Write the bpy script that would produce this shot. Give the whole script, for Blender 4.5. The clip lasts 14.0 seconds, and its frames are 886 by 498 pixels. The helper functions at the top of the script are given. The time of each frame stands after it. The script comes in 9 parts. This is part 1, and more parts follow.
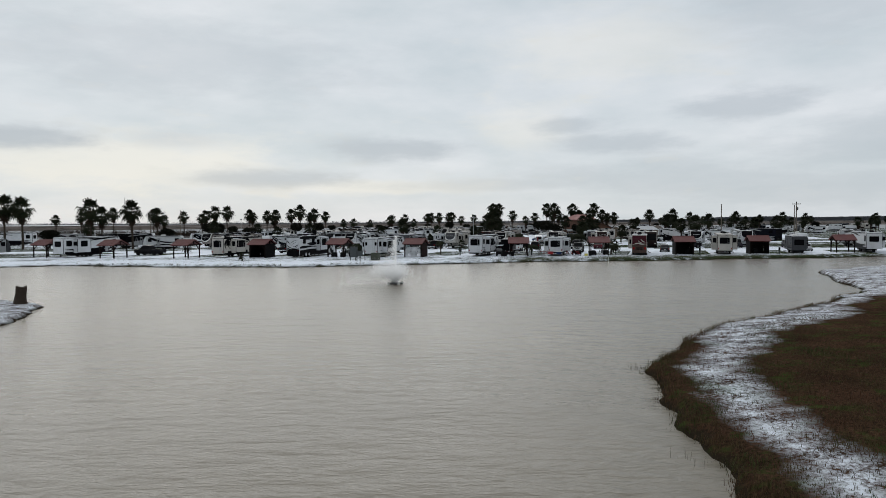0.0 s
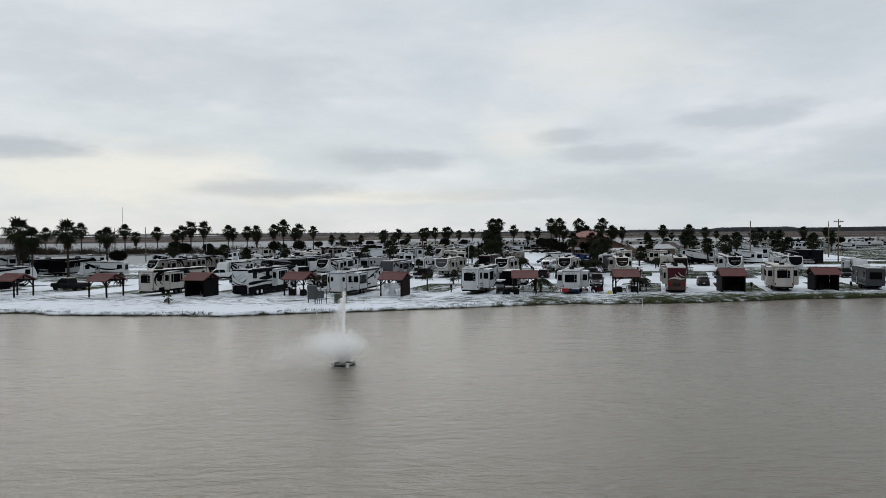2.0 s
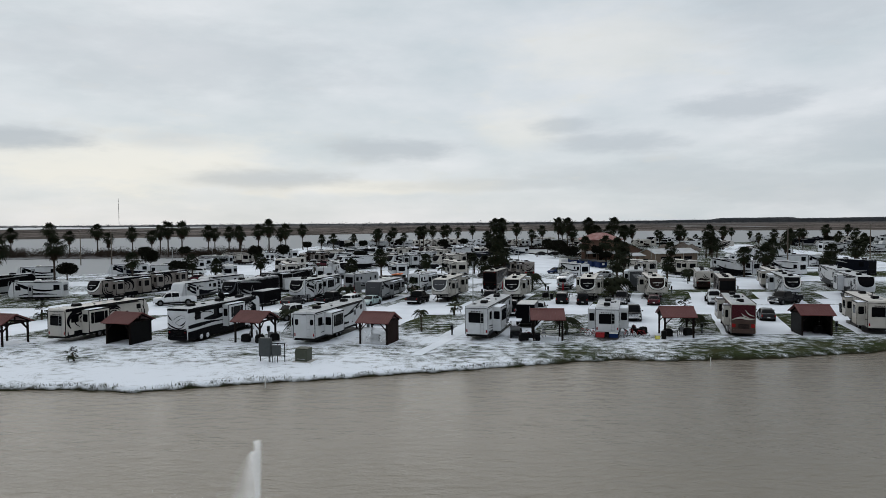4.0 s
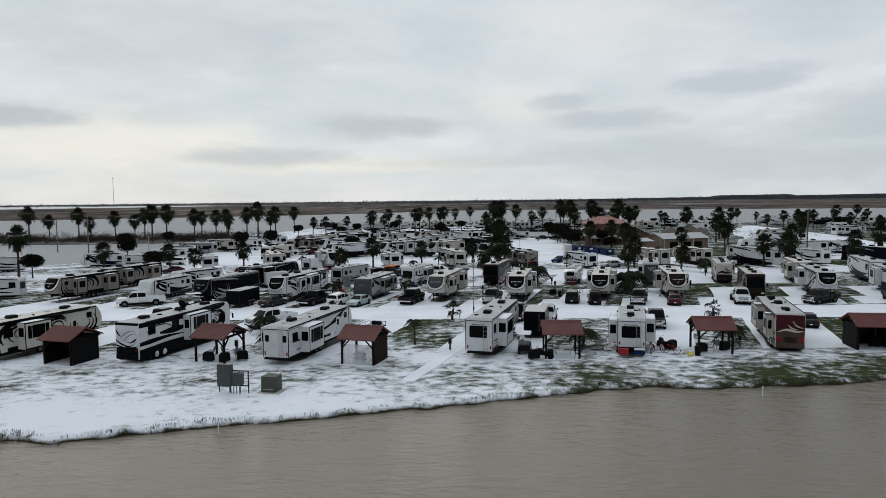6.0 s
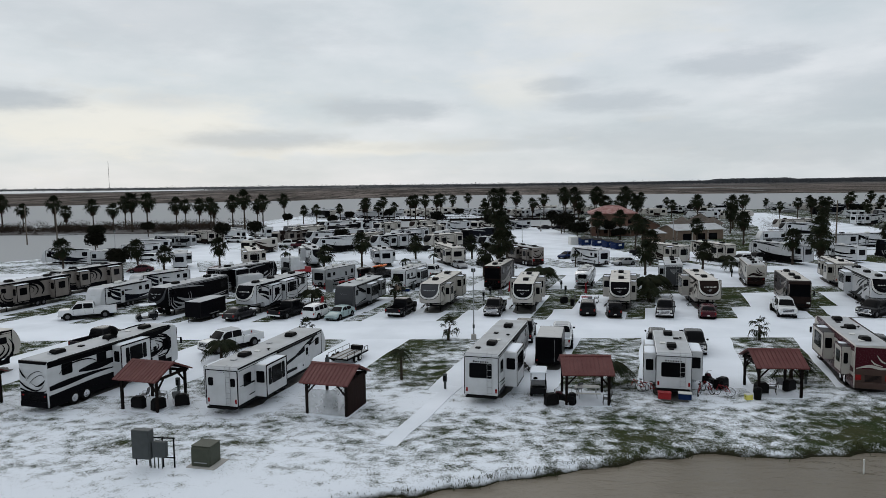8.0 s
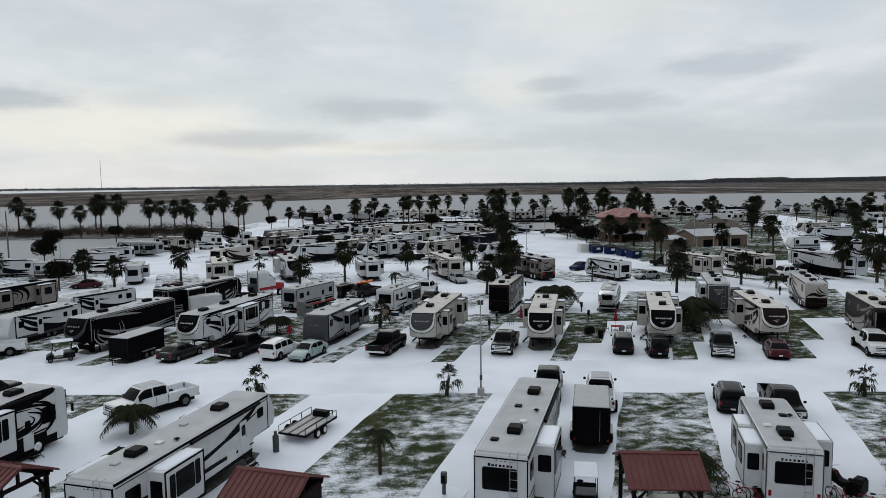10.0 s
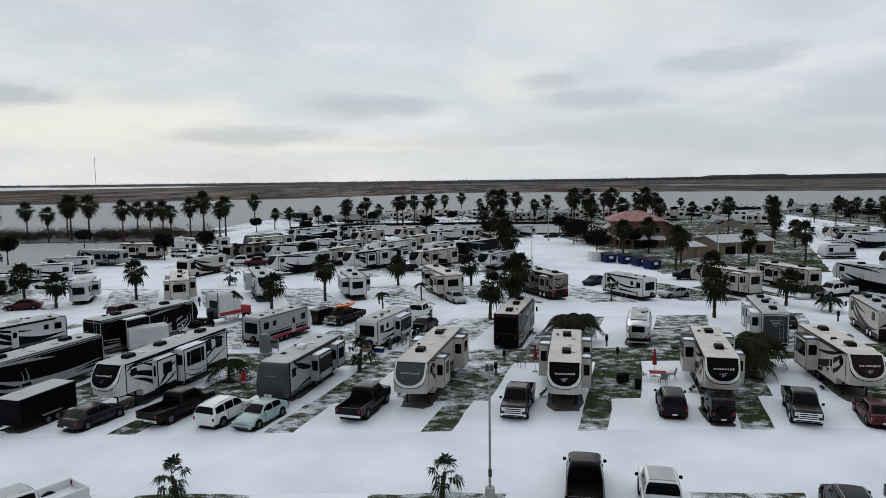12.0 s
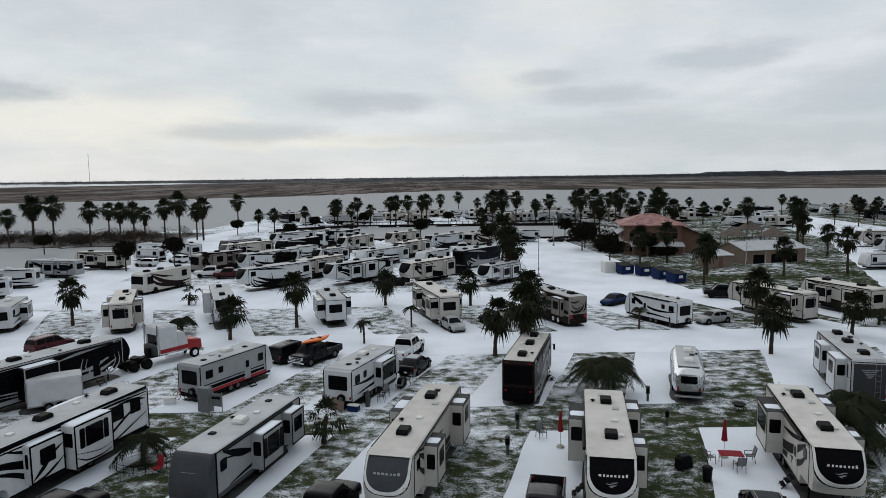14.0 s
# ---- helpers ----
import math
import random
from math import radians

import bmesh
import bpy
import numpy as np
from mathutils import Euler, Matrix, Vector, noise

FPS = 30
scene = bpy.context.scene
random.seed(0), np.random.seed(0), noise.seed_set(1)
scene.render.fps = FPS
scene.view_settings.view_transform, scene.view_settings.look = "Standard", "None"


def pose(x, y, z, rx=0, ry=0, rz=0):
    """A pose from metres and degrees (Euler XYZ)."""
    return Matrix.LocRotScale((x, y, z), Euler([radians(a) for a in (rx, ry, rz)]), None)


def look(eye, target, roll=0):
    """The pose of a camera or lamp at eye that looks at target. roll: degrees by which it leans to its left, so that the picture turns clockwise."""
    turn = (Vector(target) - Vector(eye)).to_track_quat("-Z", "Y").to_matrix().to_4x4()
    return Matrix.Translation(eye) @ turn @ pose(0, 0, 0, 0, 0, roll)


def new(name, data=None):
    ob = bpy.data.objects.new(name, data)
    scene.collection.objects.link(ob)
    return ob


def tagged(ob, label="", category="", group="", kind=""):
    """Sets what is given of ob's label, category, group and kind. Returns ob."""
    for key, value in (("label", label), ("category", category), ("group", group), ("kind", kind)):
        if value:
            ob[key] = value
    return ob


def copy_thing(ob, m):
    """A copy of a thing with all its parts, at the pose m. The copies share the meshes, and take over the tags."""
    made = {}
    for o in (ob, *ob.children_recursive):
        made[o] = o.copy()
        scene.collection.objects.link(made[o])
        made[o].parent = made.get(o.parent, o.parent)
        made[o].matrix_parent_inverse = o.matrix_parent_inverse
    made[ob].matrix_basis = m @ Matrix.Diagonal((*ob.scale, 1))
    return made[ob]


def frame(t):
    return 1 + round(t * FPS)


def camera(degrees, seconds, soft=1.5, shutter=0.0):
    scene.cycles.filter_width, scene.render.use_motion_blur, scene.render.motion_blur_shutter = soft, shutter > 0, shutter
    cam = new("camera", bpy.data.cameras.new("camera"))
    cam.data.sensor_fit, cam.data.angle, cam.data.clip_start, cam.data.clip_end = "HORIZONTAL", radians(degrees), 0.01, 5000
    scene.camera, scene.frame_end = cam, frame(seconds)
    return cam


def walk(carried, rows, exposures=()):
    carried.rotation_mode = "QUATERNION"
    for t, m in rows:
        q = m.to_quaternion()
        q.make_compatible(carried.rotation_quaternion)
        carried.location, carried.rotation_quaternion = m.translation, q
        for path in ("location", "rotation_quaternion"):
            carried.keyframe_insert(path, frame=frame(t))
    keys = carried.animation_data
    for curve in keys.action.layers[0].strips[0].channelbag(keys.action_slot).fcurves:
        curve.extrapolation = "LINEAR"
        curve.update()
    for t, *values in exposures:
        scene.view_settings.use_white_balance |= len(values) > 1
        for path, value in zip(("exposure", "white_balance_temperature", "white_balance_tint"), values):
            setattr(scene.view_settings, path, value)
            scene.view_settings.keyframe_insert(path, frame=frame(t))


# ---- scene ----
cam = camera(65.6, 14.0, soft=0.6)
PATH = [
    (0, (-2.259, -1.331, 6.204), (-2.279, 0.668, 6.124), -0.35),
    (0.5, (-1.698, 5.180, 6.519), (-1.718, 7.179, 6.445), -0.36),
    (1, (-1.067, 11.260, 6.958), (-1.086, 13.259, 6.895), -0.37),
    (1.5, (-0.670, 16.886, 7.585), (-0.689, 18.886, 7.535), -0.38),
    (2, (-0.625, 23.788, 8.860), (-0.644, 25.787, 8.809), -0.38),
    (2.5, (-0.572, 32.172, 9.959), (-0.591, 34.171, 9.916), -0.39),
    (3, (-0.663, 38.226, 11.15), (-0.681, 40.226, 11.1), -0.4),
    (5.5, (-0.832, 54.148, 14.229), (-0.84, 56.144, 14.097), -0.6),
    (6, (-0.787, 57.243, 14.646), (-0.793, 59.237, 14.501), -0.64),
    (6.5, (-0.647, 60.419, 15.061), (-0.651, 62.413, 14.903), -0.68),
    (7, (-0.476, 63.808, 15.617), (-0.481, 65.8, 15.44), -0.68),
    (7.5, (-0.455, 67.253, 15.783), (-0.457, 69.244, 15.597), -0.69),
    (8, (-0.435, 70.927, 16.05), (-0.435, 72.918, 15.857), -0.69),
    (10.5, (-0.6, 92.862, 16.415), (-0.578, 94.852, 16.22), -0.7),
    (11, (-0.607, 96.594, 16.766), (-0.58, 98.584, 16.567), -0.7),
    (11.5, (-0.463, 100.372, 17.036), (-0.436, 102.362, 16.834), -0.71),
    (12, (-0.241, 104.235, 17.245), (-0.216, 106.224, 17.041), -0.71),
    (12.5, (-0.164, 108.3, 17.439), (-0.136, 110.289, 17.232), -0.71),
    (13, (-0.076, 112.324, 17.626), (-0.045, 114.313, 17.419), -0.71),
    (13.5, (0.147, 116.363, 17.72), (0.179, 118.352, 17.512), -0.72),
    (14, (0.21, 120.336, 17.996), (0.246, 122.324, 17.782), -0.72),
]
walk(cam, [(t, look(eye, target, roll)) for t, eye, target, roll in PATH])

# ------------------------------------------------------------ light
world = bpy.data.worlds.new("overcast_sky")
scene.world = world
world.use_nodes = True
SUN_EL, SUN_AZ = radians(32), radians(-24)


def sky_world():
    nt = world.node_tree
    nt.nodes.clear()
    out = nt.nodes.new("ShaderNodeOutputWorld")
    bg = nt.nodes.new("ShaderNodeBackground")
    sky = nt.nodes.new("ShaderNodeTexSky")
    sky.sky_type, sky.sun_disc = "NISHITA", False
    sky.sun_elevation, sky.sun_rotation = SUN_EL, SUN_AZ
    co = nt.nodes.new("ShaderNodeTexCoord")
    sep = nt.nodes.new("ShaderNodeSeparateXYZ")
    nt.links.new(co.outputs["Generated"], sep.inputs[0])

    def math_(op, a, b=None, c=None):
        n = nt.nodes.new("ShaderNodeMath")
        n.operation = op
        for i, v in enumerate((a, b, c)):
            if v is None:
                continue
            if isinstance(v, (int, float)):
                n.inputs[i].default_value = v
            else:
                nt.links.new(v, n.inputs[i])
        return n.outputs[0]

    def cloud(scale, flat, detail, shift):
        # a flat cloud deck: divide the direction by its height
        h = math_("MAXIMUM", math_("ADD", sep.outputs[2], flat), 0.02)
        comb = nt.nodes.new("ShaderNodeCombineXYZ")
        nt.links.new(math_("ADD", math_("DIVIDE", sep.outputs[0], h), shift), comb.inputs[0])
        nt.links.new(math_("DIVIDE", sep.outputs[1], h), comb.inputs[1])
        n = nt.nodes.new("ShaderNodeTexNoise")
        n.inputs["Scale"].default_value = scale
        n.inputs["Detail"].default_value = detail
        n.inputs["Roughness"].default_value = 0.5
        nt.links.new(comb.outputs[0], n.inputs["Vector"])
        return n.outputs["Fac"]

    az = math_("MULTIPLY", math_("ARCTAN2", sep.outputs[0], sep.outputs[1]), 57.3)
    up = math_("MULTIPLY", math_("ARCSINE", sep.outputs[2]), 57.3)

    def streaks(wide, high, detail, shift, rough=0.55):
        # noise over azimuth and height, drawn out along the horizon
        comb = nt.nodes.new("ShaderNodeCombineXYZ")
        nt.links.new(math_("MULTIPLY_ADD", az, 1.0 / wide, shift), comb.inputs[0])
        nt.links.new(math_("MULTIPLY", up, 1.0 / high), comb.inputs[1])
        n = nt.nodes.new("ShaderNodeTexNoise")
        n.inputs["Scale"].default_value, n.inputs["Detail"].default_value, n.inputs["Roughness"].default_value = 1.0, detail, rough
        nt.links.new(comb.outputs[0], n.inputs["Vector"])
        return n.outputs["Fac"]

    deck = math_("ADD", math_("MULTIPLY", cloud(0.5, 0.16, 3, 3.1), 0.4), math_("MULTIPLY", cloud(1.3, 0.16, 4, 7.4), 0.2))
    soft = math_("ADD", deck, math_("MULTIPLY", streaks(9.0, 3.4, 6, 2.3), 0.4))
    ramp = nt.nodes.new("ShaderNodeValToRGB")
    el = ramp.color_ramp.elements
    el[0].position, el[0].color = 0.38, (0.555, 0.62, 0.66, 1)
    el[1].position, el[1].color = 0.62, (0.735, 0.765, 0.80, 1)
    nt.links.new(soft, ramp.inputs[0])
    ragged = math_("SUBTRACT", streaks(5.0, 1.5, 7, 5.0, 0.6), 0.5)

    def bank(a, e, wa, we):
        # a separate bank of stratus, by azimuth and height in degrees, with torn edges
        u = math_("DIVIDE", math_("SUBTRACT", az, a), wa)
        v = math_("DIVIDE", math_("SUBTRACT", up, e), we)
        body = math_("POWER", 2.718, math_("MULTIPLY", math_("ADD", math_("MULTIPLY", u, u), math_("MULTIPLY", v, v)), -1.0))
        n = nt.nodes.new("ShaderNodeMapRange")
        n.interpolation_type = "SMOOTHSTEP"
        n.inputs["From Min"].default_value, n.inputs["From Max"].default_value = 0.12, 0.95
        nt.links.new(math_("MULTIPLY_ADD", ragged, 1.5, body), n.inputs["Value"])
        return n.outputs[0]

    dark = None
    for a, e, wa, we, k in ((23.3, 8.7, 5.5, 1.2, 0.62), (10.0, 7.7, 3.5, 0.9, 0.6), (13.5, 6.2, 6, 1.0, 0.62), (-4.3, 5.9, 6.5, 1.1, 0.75), (-14.5, 3.5, 7.5, 0.9, 0.75), (-31.5, 6.3, 5, 1.0, 0.95), (-22, 6.4, 4, 0.8, 0.35), (4, 3.0, 12, 0.6, 0.4),
                            (18, 3.4, 14, 1.6, 0.42), (-22, 12.5, 16, 3.2, 0.4), (27, 15.5, 9, 3.0, 0.35), (33, 5.5, 9, 2.6, 0.42), (29, 2.4, 13, 2.0, 0.4), (45, 9, 10, 1.5, 0.7), (-60, 8, 12, 1.6, 0.7), (80, 11, 14, 2, 0.7), (-100, 9, 16, 2, 0.7), (140, 10, 18, 2, 0.7), (-150, 8, 16, 2, 0.7)):
        one = math_("MULTIPLY", bank(a, e, wa, we), k)
        dark = one if dark is None else math_("MAXIMUM", dark, one)
    shade = nt.nodes.new("ShaderNodeMix")
    shade.data_type = "RGBA"
    nt.links.new(dark, shade.inputs["Factor"])
    warm = nt.nodes.new("ShaderNodeMix")
    warm.data_type = "RGBA"
    warm.inputs["B"].default_value = (0.82, 0.805, 0.745, 1)
    glow = math_("ADD", math_("MULTIPLY", bank(-25, 4.6, 13, 2.6), 0.75), math_("MULTIPLY", bank(-6, 2.9, 12, 0.7), 0.7))
    glow = math_("ADD", glow, math_("ADD", math_("MULTIPLY", bank(6.5, 7.6, 4, 2.2), 0.5), math_("MULTIPLY", bank(13, 13.5, 9, 3.0), 0.4)))
    nt.links.new(math_("MINIMUM", glow, 1.0), warm.inputs["Factor"])
    nt.links.new(ramp.outputs[0], warm.inputs["A"])
    nt.links.new(warm.outputs["Result"], shade.inputs["A"])
    shade.inputs["B"].default_value = (0.435, 0.485, 0.535, 1)
    add = shade
    both = nt.nodes.new("ShaderNodeMix")
    both.data_type = "RGBA"
    both.inputs["Factor"].default_value = 0.94
    dim = nt.nodes.new("ShaderNodeVectorMath")
    dim.operation = "SCALE"
    dim.inputs["Scale"].default_value = 0.12
    nt.links.new(sky.outputs[0], dim.inputs[0])
    nt.links.new(dim.outputs[0], both.inputs["A"])
    nt.links.new(add.outputs["Result"], both.inputs["B"])
    nt.links.new(both.outputs["Result"], bg.inputs[0])
    bg.inputs["Strength"].default_value = 1.0
    nt.links.new(bg.outputs[0], out.inputs[0])


sky_world()
sun = new("sun", bpy.data.lights.new("sun", "SUN"))
sun.data.energy, sun.data.angle, sun.data.color = 0.8, radians(75), (1.0, 0.96, 0.9)
sun_from = Vector((math.sin(SUN_AZ) * math.cos(SUN_EL), math.cos(SUN_AZ) * math.cos(SUN_EL), math.sin(SUN_EL)))
sun.matrix_world = look(sun_from * 400, (0, 0, 0))


# ------------------------------------------------------------ materials
def material(name, base, rough=0.6, metal=0.0, second=None, scale=3.0, amount=0.5, bump=0.0, bump_scale=40.0,
             each=0.0, stretch=(1, 1, 1), spec=0.3, transmission=0.0, alpha=1.0):
    """Colour with two scales of variation, fine relief and a change from piece to piece."""
    m = bpy.data.materials.new(name)
    m.use_nodes = True
    nt = m.node_tree
    p = nt.nodes["Principled BSDF"]
    p.inputs["Roughness"].default_value, p.inputs["Metallic"].default_value = rough, metal
    p.inputs["Specular IOR Level"].default_value = spec
    p.inputs["Transmission Weight"].default_value = transmission
    p.inputs["Alpha"].default_value = alpha
    co = nt.nodes.new("ShaderNodeTexCoord")
    mp = nt.nodes.new("ShaderNodeMapping")
    mp.inputs["Scale"].default_value = stretch
    nt.links.new(co.outputs["Object"], mp.inputs[0])
    info = nt.nodes.new("ShaderNodeObjectInfo")
    shift = nt.nodes.new("ShaderNodeVectorMath")
    shift.operation = "MULTIPLY_ADD"
    shift.inputs[1].default_value = (31, 17, 0)
    nt.links.new(info.outputs["Random"], shift.inputs[0])
    nt.links.new(mp.outputs[0], shift.inputs[2])
    second = second or tuple(c * 0.72 for c in base)
    n1 = nt.nodes.new("ShaderNodeTexNoise")
    n1.inputs["Scale"].default_value, n1.inputs["Detail"].default_value = scale, 6
    nt.links.new(shift.outputs[0], n1.inputs["Vector"])
    r = nt.nodes.new("ShaderNodeMapRange")
    r.inputs["From Min"].default_value, r.inputs["From Max"].default_value = 0.38, 0.68
    r.inputs["To Max"].default_value = amount
    nt.links.new(n1.outputs["Fac"], r.inputs["Value"])
    mix = nt.nodes.new("ShaderNodeMix")
    mix.data_type = "RGBA"
    mix.inputs["A"].default_value, mix.inputs["B"].default_value = (*base, 1), (*second, 1)
    nt.links.new(r.outputs[0], mix.inputs["Factor"])
    colour = mix.outputs["Result"]
    if each:
        hsv = nt.nodes.new("ShaderNodeHueSaturation")
        v = nt.nodes.new("ShaderNodeMapRange")
        v.inputs["To Min"].default_value, v.inputs["To Max"].default_value = 1 - each, 1 + each
        nt.links.new(info.outputs["Random"], v.inputs["Value"])
        nt.links.new(v.outputs[0], hsv.inputs["Value"])
        nt.links.new(colour, hsv.inputs["Color"])
        colour = hsv.outputs[0]
    nt.links.new(colour, p.inputs["Base Color"])
    n2 = nt.nodes.new("ShaderNodeTexNoise")
    n2.inputs["Scale"].default_value, n2.inputs["Detail"].default_value = bump_scale, 5
    nt.links.new(shift.outputs[0], n2.inputs["Vector"])
    rr = nt.nodes.new("ShaderNodeMapRange")
    rr.inputs["To Min"].default_value, rr.inputs["To Max"].default_value = max(rough - 0.12, 0.02), min(rough + 0.12, 1)
    nt.links.new(n2.outputs["Fac"], rr.inputs["Value"])
    nt.links.new(rr.outputs[0], p.inputs["Roughness"])
    if bump:
        b = nt.nodes.new("ShaderNodeBump")
        b.inputs["Strength"].default_value, b.inputs["Distance"].default_value = bump, 0.03
        nt.links.new(n2.outputs["Fac"], b.inputs["Height"])
        nt.links.new(b.outputs[0], p.inputs["Normal"])
    return m


CAR_BLACK = material("black_car_paint", (0.006, 0.006, 0.0075), 0.2, spec=0.12, scale=2, bump_scale=12)
CAR_GREY = material("graphite_car_paint", (0.017, 0.0165, 0.019), 0.24, spec=0.2, scale=2, bump_scale=12)
CAR_WHITE = material("white_car_paint", (0.62, 0.635, 0.65), 0.24, second=(0.55, 0.56, 0.57), scale=2, bump_scale=12, spec=0.4)
SNOW = material("snow", (0.745, 0.785, 0.85), 0.75, second=(0.58, 0.62, 0.675), scale=0.16, amount=0.7, bump=0.35, bump_scale=2.5)
ROOF_BARE = material("pale_roof_membrane", (0.54, 0.52, 0.49), 0.7, second=(0.42, 0.40, 0.375), scale=0.7, amount=0.8, bump=0.2, bump_scale=9, each=0.08)
ROOF_SNOW = material("snowy_roof", (0.41, 0.425, 0.445), 0.7, second=(0.31, 0.315, 0.32), scale=0.7, amount=0.7, bump=0.3, bump_scale=9)
WHITE = material("white_gelcoat", (0.52, 0.535, 0.555), 0.35, second=(0.40, 0.41, 0.415), scale=1.2, amount=0.5, bump_scale=12, each=0.08)
CREAM = material("cream_gelcoat", (0.43, 0.412, 0.38), 0.35, second=(0.36, 0.34, 0.31), scale=1.2, amount=0.5, bump_scale=12, each=0.06)
TAN = material("tan_gelcoat", (0.19, 0.17, 0.155), 0.35, scale=1.5, bump_scale=12)
DARK_METAL = material("dark_metallic_paint", (0.008, 0.0085, 0.010), 0.35, spec=0.05, scale=2, bump_scale=12)
GREY = material("grey_gelcoat", (0.045, 0.047, 0.052), 0.35, spec=0.12, scale=1.5, amount=0.4, bump_scale=12)
SILVER = material("silver_gelcoat", (0.27, 0.28, 0.29), 0.32, scale=1.5, amount=0.4, bump_scale=12)
BLACK = material("black_gelcoat", (0.003, 0.003, 0.004), 0.3, spec=0.025, second=(0.005, 0.005, 0.006), scale=2, bump_scale=12)
NAVY = material("navy_gelcoat", (0.005, 0.006, 0.010), 0.28, spec=0.03, scale=2, bump_scale=12)
MAROON = material("maroon_gelcoat", (0.050, 0.006, 0.012), 0.26, spec=0.2, scale=2, bump_scale=12)
BROWN = material("brown_gelcoat", (0.016, 0.010, 0.009), 0.3, spec=0.04, scale=2, bump_scale=12)
TAILBROWN = material("brown_bronze_gelcoat", (0.062, 0.040, 0.034), 0.35, spec=0.1, scale=2, bump_scale=12)
RED = material("red_paint", (0.26, 0.012, 0.016), 0.4, scale=3, bump_scale=20)
ORANGE = material("orange_plastic", (0.72, 0.16, 0.03), 0.4, scale=3, bump_scale=20)
BLUE = material("blue_paint", (0.004, 0.016, 0.065), 0.45, spec=0.1, scale=3, bump_scale=20)
YELLOW = material("yellow_plastic", (0.60, 0.55, 0.12), 0.5, scale=3, bump_scale=20)
GLASS = material("dark_glass", (0.002, 0.0022, 0.003), 0.1, second=(0.004, 0.0045, 0.006), scale=1.0, bump_scale=3, spec=0.06)
RUBBER = material("rubber", (0.005, 0.005, 0.005), 0.8, spec=0.05, scale=8, bump=0.2, bump_scale=60)
ALLOY = material("grey_alloy", (0.11, 0.11, 0.115), 0.4, metal=0.6, scale=5, bump_scale=30)
STEEL = material("galvanised_steel", (0.34, 0.35, 0.36), 0.45, metal=0.8, scale=5, bump_scale=30)
CHROME = material("chrome", (0.65, 0.65, 0.66), 0.18, metal=1.0, scale=5, bump_scale=20)
ALUMINIUM = material("polished_aluminium", (0.62, 0.63, 0.65), 0.24, metal=0.9, second=(0.5, 0.51, 0.53), scale=1, bump_scale=1.2)
PLASTIC = material("black_plastic", (0.005, 0.005, 0.0055), 0.55, spec=0.06, scale=4, bump=0.1, bump_scale=40)
LAMP_RED = material("red_lens", (0.22, 0.01, 0.01), 0.2, scale=5, bump_scale=20)
LAMP_WHITE = material("clear_lens", (0.6, 0.6, 0.58), 0.15, scale=5, bump_scale=20)
RED_ROOF = material("red_metal_roof", (0.092, 0.022, 0.021), 0.55, second=(0.125, 0.040, 0.037), scale=1.2, amount=0.7, bump=0.2, bump_scale=14)
DARK_WOOD = material("dark_stained_wood", (0.007, 0.005, 0.0045), 0.7, spec=0.05, second=(0.013, 0.009, 0.008), scale=3, amount=0.8, bump=0.4, bump_scale=18, stretch=(1, 1, 0.15))
BROWN_WOOD = material("brown_wood", (0.018, 0.009, 0.008), 0.7, spec=0.05, second=(0.01, 0.006, 0.005), scale=3, amount=0.8, bump=0.4, bump_scale=18, stretch=(1, 1, 0.15))
OLD_WOOD = material("weathered_wood", (0.12, 0.10, 0.08), 0.85, scale=3, bump=0.5, bump_scale=18, stretch=(1, 1, 0.15))
CONCRETE = material("concrete", (0.36, 0.35, 0.33), 0.85, scale=1.5, bump=0.3, bump_scale=25)
UTILITY_GREEN = material("utility_green", (0.05, 0.056, 0.04), 0.6, scale=3, bump_scale=20)
UTILITY_GREY = material("utility_grey", (0.05, 0.057, 0.059), 0.55, scale=3, bump_scale=20)
PALE_GREY = material("pale_grey_enamel", (0.15, 0.16, 0.165), 0.5, scale=3, bump_scale=20)
STUCCO = material("pink_stucco", (0.135, 0.078, 0.058), 0.9, second=(0.10, 0.058, 0.044), scale=0.8, bump=0.4, bump_scale=20)
STUCCO_PALE = material("tan_metal_siding", (0.17, 0.125, 0.095), 0.7, scale=0.8, bump=0.3, bump_scale=20)
TILE_ROOF = material("faded_red_roof", (0.22, 0.085, 0.075), 0.7, second=(0.36, 0.24, 0.23), scale=0.7, amount=0.8, bump=0.4, bump_scale=8)
TRUNK = material("palm_trunk", (0.045, 0.034, 0.026), 0.95, spec=0.1, second=(0.035, 0.028, 0.022), scale=6, amount=0.8, bump=0.8, bump_scale=14, stretch=(1, 1, 3))
FROND = material("palm_frond", (0.012, 0.017, 0.009), 0.75, spec=0.05, second=(0.024, 0.023, 0.012), scale=1.5, amount=0.8, bump_scale=10, each=0.2)
DEAD_FROND = material("dead_palm_frond", (0.042, 0.029, 0.021), 0.9, spec=0.04, second=(0.018, 0.013, 0.010), scale=3, amount=0.8, bump_scale=10, each=0.15)
LEAF = material("dark_foliage", (0.007, 0.008, 0.005), 0.8, spec=0.04, second=(0.014, 0.013, 0.009), scale=2, amount=0.8, bump_scale=10, each=0.2)
BRUSH = material("bare_brush", (0.026, 0.020, 0.016), 0.95, spec=0.0, second=(0.060, 0.048, 0.038), scale=0.3, amount=0.8, bump_scale=4)
# horizon woods and mast, with the distance haze mixed into their colour
HAZE_GREY = material("haze_grey_distance", (0.05, 0.054, 0.06), 1.0, second=(0.075, 0.076, 0.08), scale=0.02, amount=0.9, bump_scale=0.2, spec=0.0)
REED = material("dry_reeds", (0.10, 0.075, 0.045), 0.9, second=(0.05, 0.05, 0.025), scale=2, amount=0.9, bump_scale=10)


